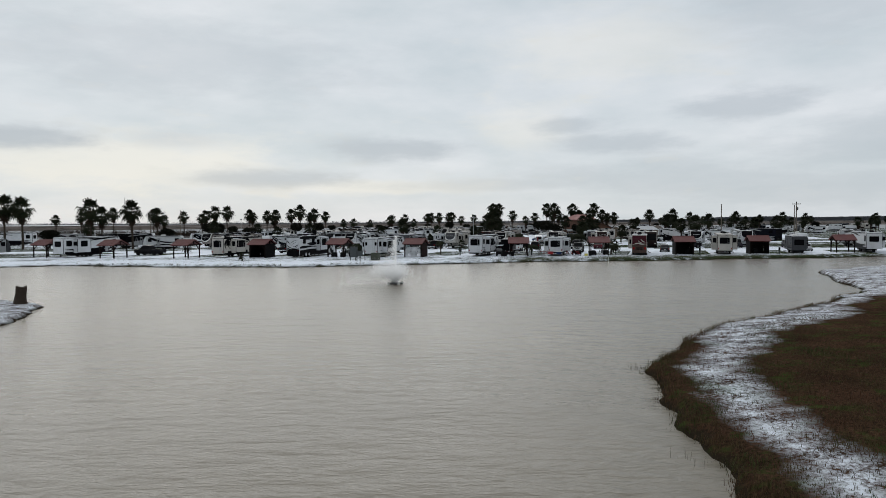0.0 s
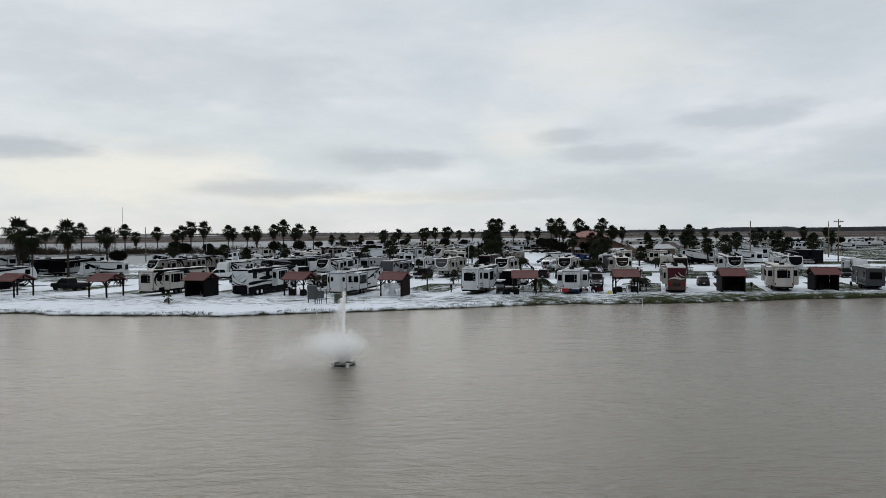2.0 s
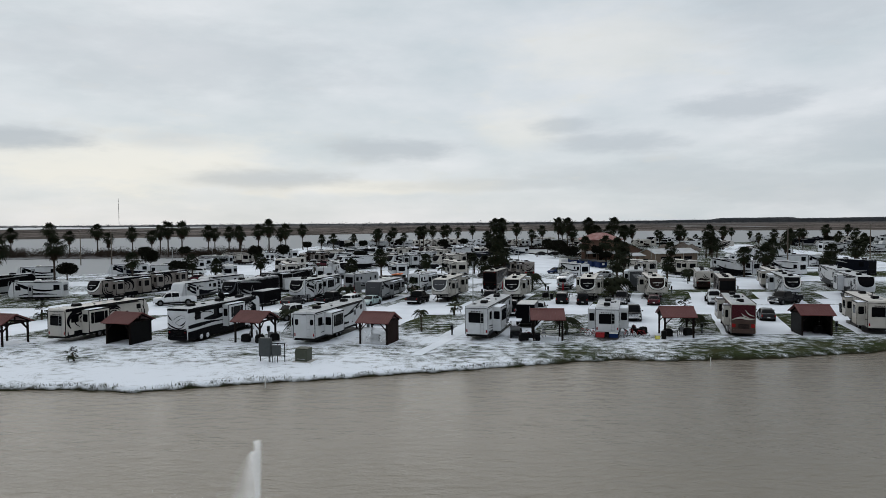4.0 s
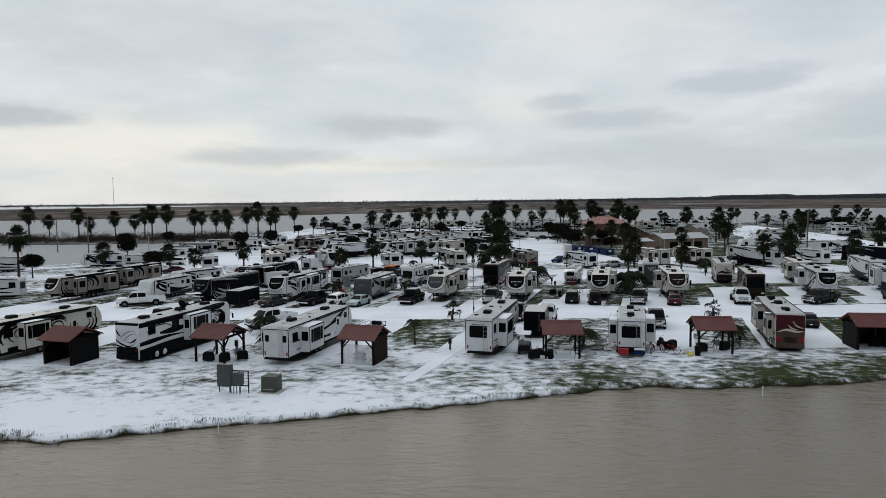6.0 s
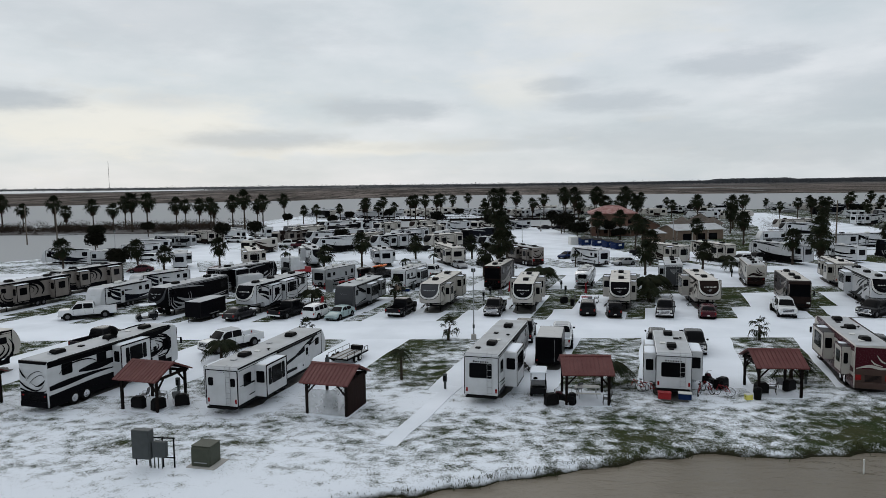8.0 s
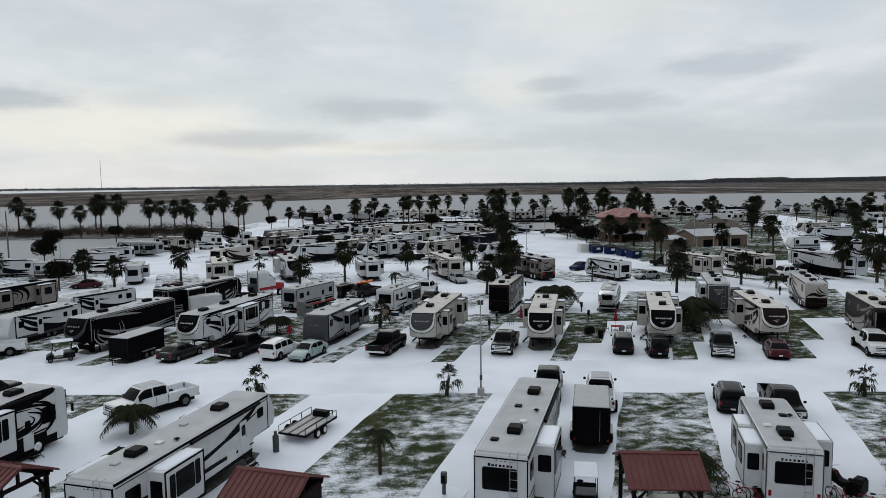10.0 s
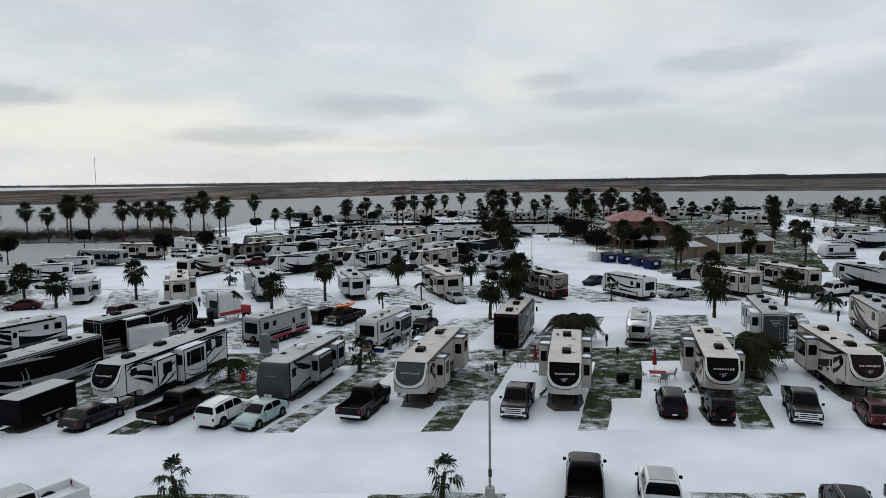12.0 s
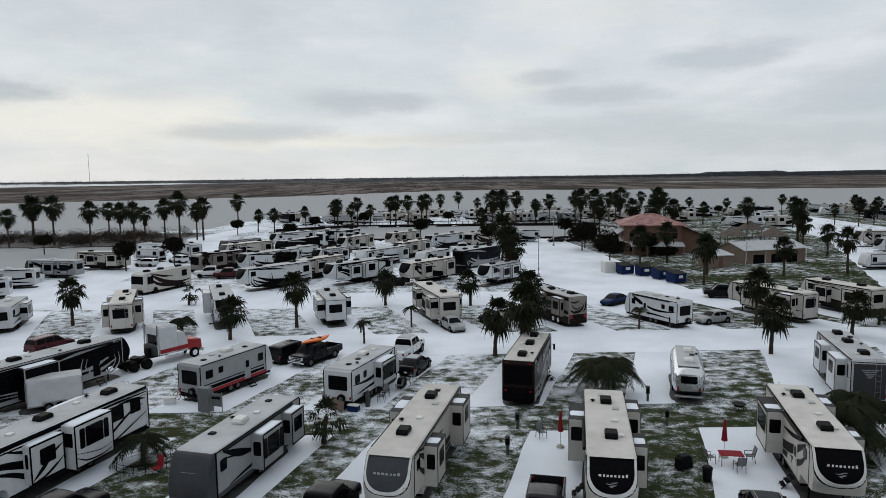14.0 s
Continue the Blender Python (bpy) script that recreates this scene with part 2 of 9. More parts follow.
def spray_material():
    """Fine drops that let as much light through as they throw back."""
    m = bpy.data.materials.new("water_spray")
    m.use_nodes = True
    nt = m.node_tree
    nt.nodes.clear()
    out, mix = nt.nodes.new("ShaderNodeOutputMaterial"), nt.nodes.new("ShaderNodeAddShader")
    for i, kind in enumerate(("ShaderNodeBsdfDiffuse", "ShaderNodeBsdfTranslucent")):
        n = nt.nodes.new(kind)
        n.inputs["Color"].default_value = (0.5, 0.5, 0.5, 1)
        nt.links.new(n.outputs[0], mix.inputs[i])
    nt.links.new(mix.outputs[0], out.inputs[0])
    return m


SPRAY = spray_material()
PLASTIC_WHITE = material("white_plastic", (0.62, 0.62, 0.60), 0.5, scale=4, bump_scale=30)
FABRIC_GREY = material("grey_fabric", (0.16, 0.165, 0.17), 0.9, scale=6, bump=0.3, bump_scale=60)
FABRIC_RED = material("red_fabric", (0.22, 0.012, 0.02), 0.85, scale=5, bump=0.2, bump_scale=60)
TEAL = material("pale_teal_paint", (0.30, 0.39, 0.40), 0.22, spec=0.4, scale=3, bump_scale=20)


def node_tools(nt):
    def math_(op, a, b=0.0):
        n = nt.nodes.new("ShaderNodeMath")
        n.operation = op
        for i, v in enumerate((a, b)):
            if isinstance(v, (int, float)):
                n.inputs[i].default_value = v
            else:
                nt.links.new(v, n.inputs[i])
        return n.outputs[0]

    def noise_(vec, scale, detail=6, rough=0.55):
        n = nt.nodes.new("ShaderNodeTexNoise")
        n.inputs["Scale"].default_value, n.inputs["Detail"].default_value, n.inputs["Roughness"].default_value = scale, detail, rough
        nt.links.new(vec, n.inputs["Vector"])
        return n.outputs["Fac"]

    def blend(fac, a, b):
        n = nt.nodes.new("ShaderNodeMix")
        n.data_type = "RGBA"
        for key, v in (("Factor", fac), ("A", a), ("B", b)):
            if isinstance(v, tuple):
                n.inputs[key].default_value = (*v, 1)
            elif isinstance(v, (int, float)):
                n.inputs[key].default_value = v
            else:
                nt.links.new(v, n.inputs[key])
        return n.outputs["Result"]

    def span(v, lo, hi):
        n = nt.nodes.new("ShaderNodeMapRange")
        n.inputs["From Min"].default_value, n.inputs["From Max"].default_value = lo, hi
        nt.links.new(v, n.inputs["Value"])
        return n.outputs[0]
    return math_, noise_, blend, span


def ground_material():
    """Winter turf under thin, patchy snow; brown grass on the near bank and marsh far away."""
    m = bpy.data.materials.new("snow_dusted_turf")
    m.use_nodes = True
    nt = m.node_tree
    p = nt.nodes["Principled BSDF"]
    p.inputs["Roughness"].default_value = 0.9
    p.inputs["Specular IOR Level"].default_value = 0.0
    math_, noise_, blend, span = node_tools(nt)
    geo = nt.nodes.new("ShaderNodeNewGeometry")
    pos = geo.outputs["Position"]
    sep = nt.nodes.new("ShaderNodeSeparateXYZ")
    nt.links.new(pos, sep.inputs[0])
    x, y, z = sep.outputs
    blades = noise_(pos, 7.0, 8, 0.75)
    lay = nt.nodes.new("ShaderNodeMapping")
    lay.inputs["Scale"].default_value = (0.8, 1.0, 1.0)
    nt.links.new(pos, lay.inputs[0])
    tufts = noise_(lay.outputs[0], 1.0, 6, 0.62)
    drift = noise_(pos, 0.13, 5, 0.55)
    tone = noise_(pos, 0.35, 5, 0.6)
    turf = blend(span(tone, 0.35, 0.65), (0.026, 0.046, 0.018), (0.058, 0.062, 0.030))
    turf = blend(span(blades, 0.35, 0.7), turf, (0.03, 0.032, 0.018))
    brown = blend(span(tone, 0.35, 0.65), (0.040, 0.021, 0.014), (0.105, 0.058, 0.036))
    brown = blend(span(blades, 0.38, 0.62), brown, (0.020, 0.015, 0.010))
    moss = math_("ADD", math_("POWER", math_("SUBTRACT", x, 7.8), 2.0), math_("POWER", math_("MULTIPLY", math_("SUBTRACT", y, 23.3), 0.5), 2.0))
    brown = blend(math_("MULTIPLY", span(moss, 1.4, 0.1), span(tufts, 0.42, 0.6)), brown, (0.03, 0.075, 0.015))
    green = span(tufts, 0.53, 0.66)
    brown = blend(math_("MULTIPLY", green, 0.85), brown, (0.038, 0.060, 0.016))
    near_bank = span(y, 95.0, 92.0)
    land = blend(near_bank, turf, brown)
    # the scrubby spit between the pond and the bay
    spit = math_("MULTIPLY", math_("MULTIPLY", span(x, -66.0, -76.0), span(y, 303.0, 309.0)), span(y, 352.0, 346.0))
    land = blend(spit, land, (0.05, 0.036, 0.026))
    # how much snow lies: thick on the lake shore, thin between the pitches
    lie = math_("ADD", math_("MULTIPLY", drift, 0.34), math_("MULTIPLY", math_("ADD", math_("MULTIPLY", tufts, 0.62), math_("MULTIPLY", blades, 0.38)), 0.78))
    shore = math_("MULTIPLY", span(y, 117.0, 107.0), span(x, 22.0, -6.0))
    shore = math_("MULTIPLY", shore, 0.085)
    far = math_("SUBTRACT", math_("MULTIPLY", span(y, 205.0, 250.0), 0.05), math_("MULTIPLY", math_("MULTIPLY", span(y, 148.0, 152.0), span(y, 176.0, 168.0)), 0.055))
    field = math_("MULTIPLY", math_("MULTIPLY", span(x, 22.0, 46.0), span(y, 190.0, 205.0)), -0.11)
    field = math_("ADD", field, math_("MULTIPLY", math_("MULTIPLY", span(x, 26.0, 36.0), span(y, 150.0, 142.0)), -0.05))
    green_side = math_("MULTIPLY", math_("MULTIPLY", span(x, -14.0, 16.0), span(y, 124.0, 119.0)), -0.028)
    rim_at = nt.nodes.new("ShaderNodeAttribute")
    rim_at.attribute_name = "shore"
    verge = math_("MULTIPLY", math_("MULTIPLY", span(rim_at.outputs["Fac"], 5.0, 1.5), span(x, -4.0, 8.0)), math_("MULTIPLY", span(y, 98.0, 102.0), span(y, 130.0, 124.0)))
    green_side = math_("SUBTRACT", green_side, math_("MULTIPLY", verge, 0.035))
    lie = math_("ADD", math_("ADD", math_("ADD", lie, math_("ADD", field, green_side)), shore), far)
    lots = math_("MULTIPLY", math_("MULTIPLY", span(y, 121.0, 123.0), span(y, 143.0, 141.0)), -0.035)
    lots = math_("ADD", lots, math_("MULTIPLY", math_("MULTIPLY", span(x, 6.0, 20.0), math_("MULTIPLY", span(y, 146.0, 150.0), span(y, 194.0, 190.0))), -0.03))
    lie = math_("ADD", lie, lots)
    cover = span(math_("ADD", lie, math_("MULTIPLY", math_("MULTIPLY", span(y, 115.5, 119.0), span(y, 126.0, 122.0)), 0.05)), 0.455, 0.66)
    # fine flecks: grass blades stand through the snow wherever it is thin
    flecks = noise_(pos, 11.0, 5, 0.75)
    snow = span(math_("ADD", flecks, math_("MULTIPLY", math_("SUBTRACT", cover, 0.5), 0.56)), 0.33, 0.64)
    # the bank this side carries snow only along a trodden track near its edge
    shore_at = nt.nodes.new("ShaderNodeAttribute")
    shore_at.attribute_name = "shore"
    edge = shore_at.outputs["Fac"]
    wob = math_("MULTIPLY", math_("SUBTRACT", tone, 0.5), 3.2)
    mid = math_("SUBTRACT", 2.7, math_("MULTIPLY", span(y, 38.0, 46.0), 1.3))
    off = math_("SUBTRACT", math_("ABSOLUTE", math_("SUBTRACT", math_("ADD", edge, wob), mid)), math_("MULTIPLY", math_("MULTIPLY", span(y, 31.0, 37.0), span(y, 47.0, 42.0)), 1.2))
    track = math_("ADD", span(off, 1.5, 0.2), span(math_("ADD", y, math_("MULTIPLY", wob, 5.0)), 52.0, 60.0))
    left_side = span(x, -10.0, -20.0)
    track = math_("ADD", track, left_side)
    grain = span(math_("ADD", math_("MULTIPLY", blades, 0.6), math_("MULTIPLY", tufts, 0.4)), 0.43, 0.57)
    thin = math_("MULTIPLY", math_("MINIMUM", track, 1.0), grain)
    snow = blend(near_bank, snow, thin)
    snow = math_("MULTIPLY", snow, math_("SUBTRACT", 1.0, math_("MULTIPLY", spit, 0.85)))
    # wet soil at the waterline
    soil = span(math_("ADD", z, math_("MULTIPLY", math_("SUBTRACT", tufts, 0.5), 0.5)), -0.16, -0.36)
    snow = math_("MULTIPLY", snow, math_("SUBTRACT", 1.0, soil))
    land = blend(math_("MULTIPLY", soil, 0.85), land, (0.022, 0.019, 0.013))
    colour = blend(snow, land, (0.735, 0.775, 0.835))
    # marsh and fields beyond the lake
    streak = nt.nodes.new("ShaderNodeMapping")
    streak.inputs["Scale"].default_value = (0.014, 0.0035, 1)
    nt.links.new(pos, streak.inputs[0])
    bands = noise_(streak.outputs[0], 1.0, 8, 0.65)
    marsh = blend(span(bands, 0.42, 0.58), (0.070, 0.060, 0.055), (0.180, 0.155, 0.143))
    streak2 = nt.nodes.new("ShaderNodeMapping")
    streak2.inputs["Scale"].default_value = (0.003, 0.0024, 1)
    nt.links.new(pos, streak2.inputs[0])
    pools = noise_(streak2.outputs[0], 1.0, 6, 0.6)
    mottle = nt.nodes.new("ShaderNodeMapping")
    mottle.inputs["Scale"].default_value = (0.05, 0.008, 1)
    nt.links.new(pos, mottle.inputs[0])
    marsh = blend(span(noise_(mottle.outputs[0], 1.0, 6, 0.75), 0.50, 0.58), marsh, (0.040, 0.040, 0.036))
    marsh = blend(math_("MULTIPLY", span(pools, 0.60, 0.66), 0.75), marsh, (0.30, 0.31, 0.32))
    # distance haze painted into the land colour, bluer and greyer farther out
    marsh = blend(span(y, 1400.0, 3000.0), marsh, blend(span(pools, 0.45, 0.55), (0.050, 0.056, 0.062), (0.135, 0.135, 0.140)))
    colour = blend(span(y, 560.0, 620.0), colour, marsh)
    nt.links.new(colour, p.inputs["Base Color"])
    b = nt.nodes.new("ShaderNodeBump")
    b.inputs["Strength"].default_value, b.inputs["Distance"].default_value = 0.6, 0.08
    nt.links.new(math_("MULTIPLY", math_("ADD", blades, tufts), math_("ADD", 1.0, math_("MULTIPLY", near_bank, 1.6))), b.inputs["Height"])
    nt.links.new(b.outputs[0], p.inputs["Normal"])
    return m


def water_material():
    m = bpy.data.materials.new("murky_water")
    m.use_nodes = True
    nt = m.node_tree
    p = nt.nodes["Principled BSDF"]
    math_, noise_, blend, span = node_tools(nt)
    geo = nt.nodes.new("ShaderNodeNewGeometry")
    pos = geo.outputs["Position"]
    sep = nt.nodes.new("ShaderNodeSeparateXYZ")
    nt.links.new(pos, sep.inputs[0])
    # sheltered lake near by; wind-chopped ponds and bay, their sky reflection painted in as grey
    chop_sheen = span(sep.outputs[1], 150.0, 190.0)
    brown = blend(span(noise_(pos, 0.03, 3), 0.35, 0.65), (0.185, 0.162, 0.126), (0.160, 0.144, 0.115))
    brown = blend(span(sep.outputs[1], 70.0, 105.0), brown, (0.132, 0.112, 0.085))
    # far bay paler still: brighter sky sheen, held in the base colour
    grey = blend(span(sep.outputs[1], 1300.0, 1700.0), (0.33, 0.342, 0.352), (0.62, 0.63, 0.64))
    nt.links.new(blend(chop_sheen, brown, grey), p.inputs["Base Color"])
    nt.links.new(math_("ADD", math_("MULTIPLY", chop_sheen, 0.4), 0.25), p.inputs["Roughness"])
    p.inputs["IOR"].default_value = 1.33
    nt.links.new(math_("SUBTRACT", 0.40, math_("MULTIPLY", chop_sheen, 0.39)), p.inputs["Specular IOR Level"])
    mp = nt.nodes.new("ShaderNodeMapping")
    mp.inputs["Scale"].default_value = (0.45, 1.0, 1)
    mp.inputs["Rotation"].default_value = (0, 0, radians(8))
    nt.links.new(pos, mp.inputs[0])
    wave = math_("ADD", math_("MULTIPLY", noise_(mp.outputs[0], 1.7, 4, 0.6), 0.7), math_("MULTIPLY", noise_(mp.outputs[0], 0.35, 3), 0.8))
    b = nt.nodes.new("ShaderNodeBump")
    b.inputs["Strength"].default_value, b.inputs["Distance"].default_value = 0.9, 0.2
    nt.links.new(wave, b.inputs["Height"])
    nt.links.new(b.outputs[0], p.inputs["Normal"])
    return m


# bare concrete under vehicles, with the shade beneath them put into its colour
SHADED_GROUND = material("shaded_bare_concrete", (0.045, 0.043, 0.042), 0.7, second=(0.10, 0.10, 0.10), scale=0.8, amount=0.8, bump=0.3, bump_scale=6, spec=0.2)
TURF, WATER = ground_material(), water_material()


# ------------------------------------------------------------ mesh helpers
def finish(name, bm, mat, smooth=False):
    if smooth:
        for e in bm.edges:
            e.smooth = e.calc_face_angle(0.0) < 0.6
    me = bpy.data.meshes.new(name)
    bm.to_mesh(me)
    bm.free()
    for one in (mat if isinstance(mat, (list, tuple)) else [mat]):
        me.materials.append(one)
    if smooth:
        me.polygons.foreach_set("use_smooth", [True] * len(me.polygons))
    return me


def part(name, bm, mat, parent, label="", smooth=False):
    """One mesh object under a thing or a part."""
    ob = new(name, finish(name, bm, mat, smooth))
    ob.parent = parent
    if label:
        ob["label"] = label
    return ob


def share(name, ob, parent, m):
    """Another part on the same mesh, at the pose m within its parent."""
    two = new(name, ob.data)
    two.parent = parent
    two.matrix_basis = m
    if "label" in ob:
        two["label"] = ob["label"]
    return two


def thing(name, label, category, group="", x=0, y=0, z=0, turn=0):
    ob = new(name)
    ob.empty_display_size = 0.3
    ob.matrix_basis = pose(x, y, z, 0, 0, turn)
    return tagged(ob, label, category, group)


def box(bm, x0, x1, y0, y1, z0, z1, bevel=0.0, seg=1):
    vs = [bm.verts.new(v) for v in ((x0, y0, z0), (x1, y0, z0), (x1, y1, z0), (x0, y1, z0), (x0, y0, z1), (x1, y0, z1), (x1, y1, z1), (x0, y1, z1))]
    fs = [bm.faces.new([vs[i] for i in f]) for f in ((3, 2, 1, 0), (4, 5, 6, 7), (0, 1, 5, 4), (1, 2, 6, 5), (2, 3, 7, 6), (3, 0, 4, 7))]
    if bevel:
        edges = list({e for f in fs for e in f.edges})
        bmesh.ops.bevel(bm, geom=edges, offset=bevel, segments=seg, affect="EDGES", profile=0.5)
    return bm


def slab(*a, bevel=0.0, seg=1):
    return box(bmesh.new(), *a, bevel=bevel, seg=seg)


def prism(bm, outline, a, b, axis="x", bevel=0.0, seg=1):
    """A closed outline drawn across an axis and drawn out from a to b along it."""
    def at(p, k):
        return {"x": (k, p[0], p[1]), "y": (p[0], k, p[1]), "z": (p[0], p[1], k)}[axis]
    n = len(outline)
    lo, hi = [bm.verts.new(at(p, a)) for p in outline], [bm.verts.new(at(p, b)) for p in outline]
    fs = [bm.faces.new(lo), bm.faces.new(hi[::-1])]
    for i in range(n):
        fs.append(bm.faces.new((lo[(i + 1) % n], lo[i], hi[i], hi[(i + 1) % n])))
    bmesh.ops.recalc_face_normals(bm, faces=fs)
    if bevel:
        edges = list({e for f in fs[:2] for e in f.edges})
        bmesh.ops.bevel(bm, geom=edges, offset=bevel, segments=seg, affect="EDGES", profile=0.5)
    return bm


def drum(bm, p, q, r0, r1=None, n=12):
    """A cylinder or cone from p to q."""
    r1 = r0 if r1 is None else r1
    p, q = Vector(p), Vector(q)
    turn = (q - p).to_track_quat("Z", "Y").to_matrix().to_4x4()
    bmesh.ops.create_cone(bm, cap_ends=True, segments=n, radius1=r0, radius2=r1, depth=(q - p).length,
                          matrix=Matrix.Translation((p + q) / 2) @ turn)
    return bm


def rod(bm, points, r, n=6):
    for p, q in zip(points, points[1:]):
        drum(bm, p, q, r, n=n)
    return bm


def smoothed(rows, n):
    """Rows of numbers joined by a smooth curve, n steps from row to row."""
    out = []
    for i in range(len(rows) - 1):
        p0, p1, p2, p3 = (rows[max(0, min(len(rows) - 1, i + k))] for k in (-1, 0, 1, 2))
        for k in range(n):
            u = k / n
            out.append(tuple(0.5 * (2 * b + (c - a) * u + (2 * a - 5 * b + 4 * c - d) * u * u + (3 * b - a - 3 * c + d) * u ** 3) for a, b, c, d in zip(p0, p1, p2, p3)))
    return out + [tuple(rows[-1])]


def ribbon(bm, points, x, flip=False):
    """A flat painted band on a side wall: points of (y, z, width), smoothed."""
    fine = []
    for i in range(len(points) - 1):
        p0, p1, p2, p3 = (Vector(points[max(0, min(len(points) - 1, i + k))]) for k in (-1, 0, 1, 2))
        for s in range(6):
            u = s / 6
            fine.append(0.5 * (2 * p1 + (p2 - p0) * u + (2 * p0 - 5 * p1 + 4 * p2 - p3) * u * u + (3 * p1 - p0 - 3 * p2 + p3) * u ** 3))
    fine.append(Vector(points[-1]))
    last = None
    for i, p in enumerate(fine):
        d = fine[min(i + 1, len(fine) - 1)] - fine[max(i - 1, 0)]
        d.z = 0
        d.normalize()
        w = max(p.z, 0.004) / 2
        n = Vector((-d.y, d.x))
        pair = (bm.verts.new((x, p.x + n.x * w, p.y + n.y * w)), bm.verts.new((x, p.x - n.x * w, p.y - n.y * w)))
        if last:
            f = (last[0], pair[0], pair[1], last[1])
            bm.faces.new(f[::-1] if flip else f)
        last = pair
    return bm


# ------------------------------------------------------------ ground and water
WATERS = {
    "lake": [(-400, 104), (-76, 101), (-63, 106), (-42, 101), (-26, 99.6), (-16, 102.2), (-6, 104.6), (2, 107), (11, 110), (18, 110.4),
             (30, 110.8), (48, 115.3), (63, 117), (77, 121), (110, 125), (400, 128), (400, 104), (58.1, 94.1), (44, 84.5), (39, 72), (36, 62), (31, 56.5), (24.7, 49.8), (19.0, 44.4), (13.2, 40),
             (10.5, 36), (8.1, 31.6), (6.2, 27.4), (5.2, 24), (4.9, 19.4), (4.6, 14.5), (2.8, 6.5), (0.7, -33.5), (-31.3, -32.7), (-28.2, 7.3), (-28.6, 29.3), (-31.1, 41.4), (-32.7, 47.4), (-35, 52.9), (-40.9, 56.5), (-60.8, 60.2), (-400, 66)],
    "left_pond": [(-600, 300), (-170, 306), (-107, 307), (-80, 308), (-79, 285), (-80, 245), (-98, 218), (-140, 208), (-600, 200)],
    "canal": [(-44, 318), (-30, 316), (16, 313), (60, 316), (64, 340), (60, 362), (20, 366), (-30, 366), (-52, 352)],
    "bay": [(-2500, 345), (-170, 344), (-100, 345), (-80, 368), (-70, 440), (-20, 436), (40, 440), (110, 428), (180, 440), (330, 470), (700, 480),
            (900, 760), (455, 800), (190, 885), (60, 930), (15, 928), (-136, 765), (-260, 715), (-335, 668), (-700, 600), (-2500, 560)],
    "far_bay": [(-4200, 1700), (-1100, 1860), (-820, 2050), (-640, 2350), (-900, 2600), (-1800, 3300), (-4200, 3600)],
}


def steps(*spans):
    out = []
    for a, b, d in spans:
        out += list(np.arange(a, b, d))
    return np.array(out + [spans[-1][1]])


def shore_distance(X, Y):
    """Metres to the nearest waterline; negative in the water."""
    best = np.full(X.shape, 1e9)
    wet = np.zeros(X.shape, bool)
    for ring in WATERS.values():
        inside = np.zeros(X.shape, bool)
        for (ax, ay), (bx, by) in zip(ring, ring[1:] + ring[:1]):
            t = np.clip(((X - ax) * (bx - ax) + (Y - ay) * (by - ay)) / ((bx - ax) ** 2 + (by - ay) ** 2), 0, 1)
            best = np.minimum(best, np.hypot(X - ax - t * (bx - ax), Y - ay - t * (by - ay)))
            if ay != by:
                inside ^= ((ay > Y) != (by > Y)) & (X < (bx - ax) * (Y - ay) / (by - ay) + ax)
        wet |= inside
    return np.where(wet, -best, best)


def ripple(X, Y):
    return (np.sin(X * 1.9 + 1.3 * np.sin(Y * 0.7)) + np.sin(Y * 2.3 + 1.7 * np.sin(X * 0.9)) + np.sin((X + Y) * 4.1) * 0.5) / 2.5


def build_ground():
    xs = steps((-7000, -1500, 500), (-1500, -300, 60), (-300, -120, 9), (-120, -48, 3), (-48, 62, 0.7), (62, 130, 3), (130, 300, 9), (300, 1500, 60), (1500, 7000, 500))
    ys = steps((-400, -45, 30), (-45, 4, 3.5), (4, 62, 0.6), (62, 96, 2.5), (96, 123, 0.4), (123, 212, 3), (212, 380, 3.5), (380, 500, 6), (500, 1000, 20), (1000, 2600, 60), (2600, 8000, 500))
    X, Y = np.meshgrid(xs, ys)
    d = shore_distance(X, Y)
    rough = np.where(np.hypot(X, Y) < 260, 1.0, 3.0)
    d = d + ripple(X, Y) * 0.28 * rough + ripple(X * 0.31 + 5, Y * 0.31) * 0.5 * rough
    Z = np.clip(-0.42 + d * 0.95, -1.6, -0.06) + np.clip((d - 0.8) * 0.02, 0, 0.06)
    Z += ripple(X * 0.6, Y * 0.6 + 3) * 0.035 * np.clip(d / 3, 0, 1) * (Y < 118)
    Z += np.where((Y < 90) & (X > 2.5), np.clip(d * 0.05, 0, 0.5), 0)
    Z += np.where(Y > 1000, np.clip((Y - 1000) / 2500, 0, 1) * 2.0, 0) * (d > 30)
    nx, ny = len(xs), len(ys)
    verts = np.stack([X, Y, Z], -1).reshape(-1, 3)
    i = np.arange((ny - 1) * nx).reshape(ny - 1, nx)[:, :-1].ravel()
    faces = np.stack([i, i + 1, i + nx + 1, i + nx], -1)
    me = bpy.data.meshes.new("ground")
    me.from_pydata(verts.tolist(), [], faces.tolist())
    me.polygons.foreach_set("use_smooth", [True] * len(me.polygons))
    me.attributes.new("shore", "FLOAT", "POINT").data.foreach_set("value", np.clip(d, -5, 50).ravel().astype(np.float32))
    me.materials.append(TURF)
    tagged(new("ground", me), "winter turf dusted with patchy snow around the lake", "ground", kind="structure")


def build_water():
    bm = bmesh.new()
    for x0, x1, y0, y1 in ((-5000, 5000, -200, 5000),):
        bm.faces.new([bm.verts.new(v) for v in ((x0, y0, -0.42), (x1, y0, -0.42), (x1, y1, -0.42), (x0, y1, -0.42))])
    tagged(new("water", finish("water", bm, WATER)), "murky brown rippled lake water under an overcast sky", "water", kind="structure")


build_ground()
build_water()


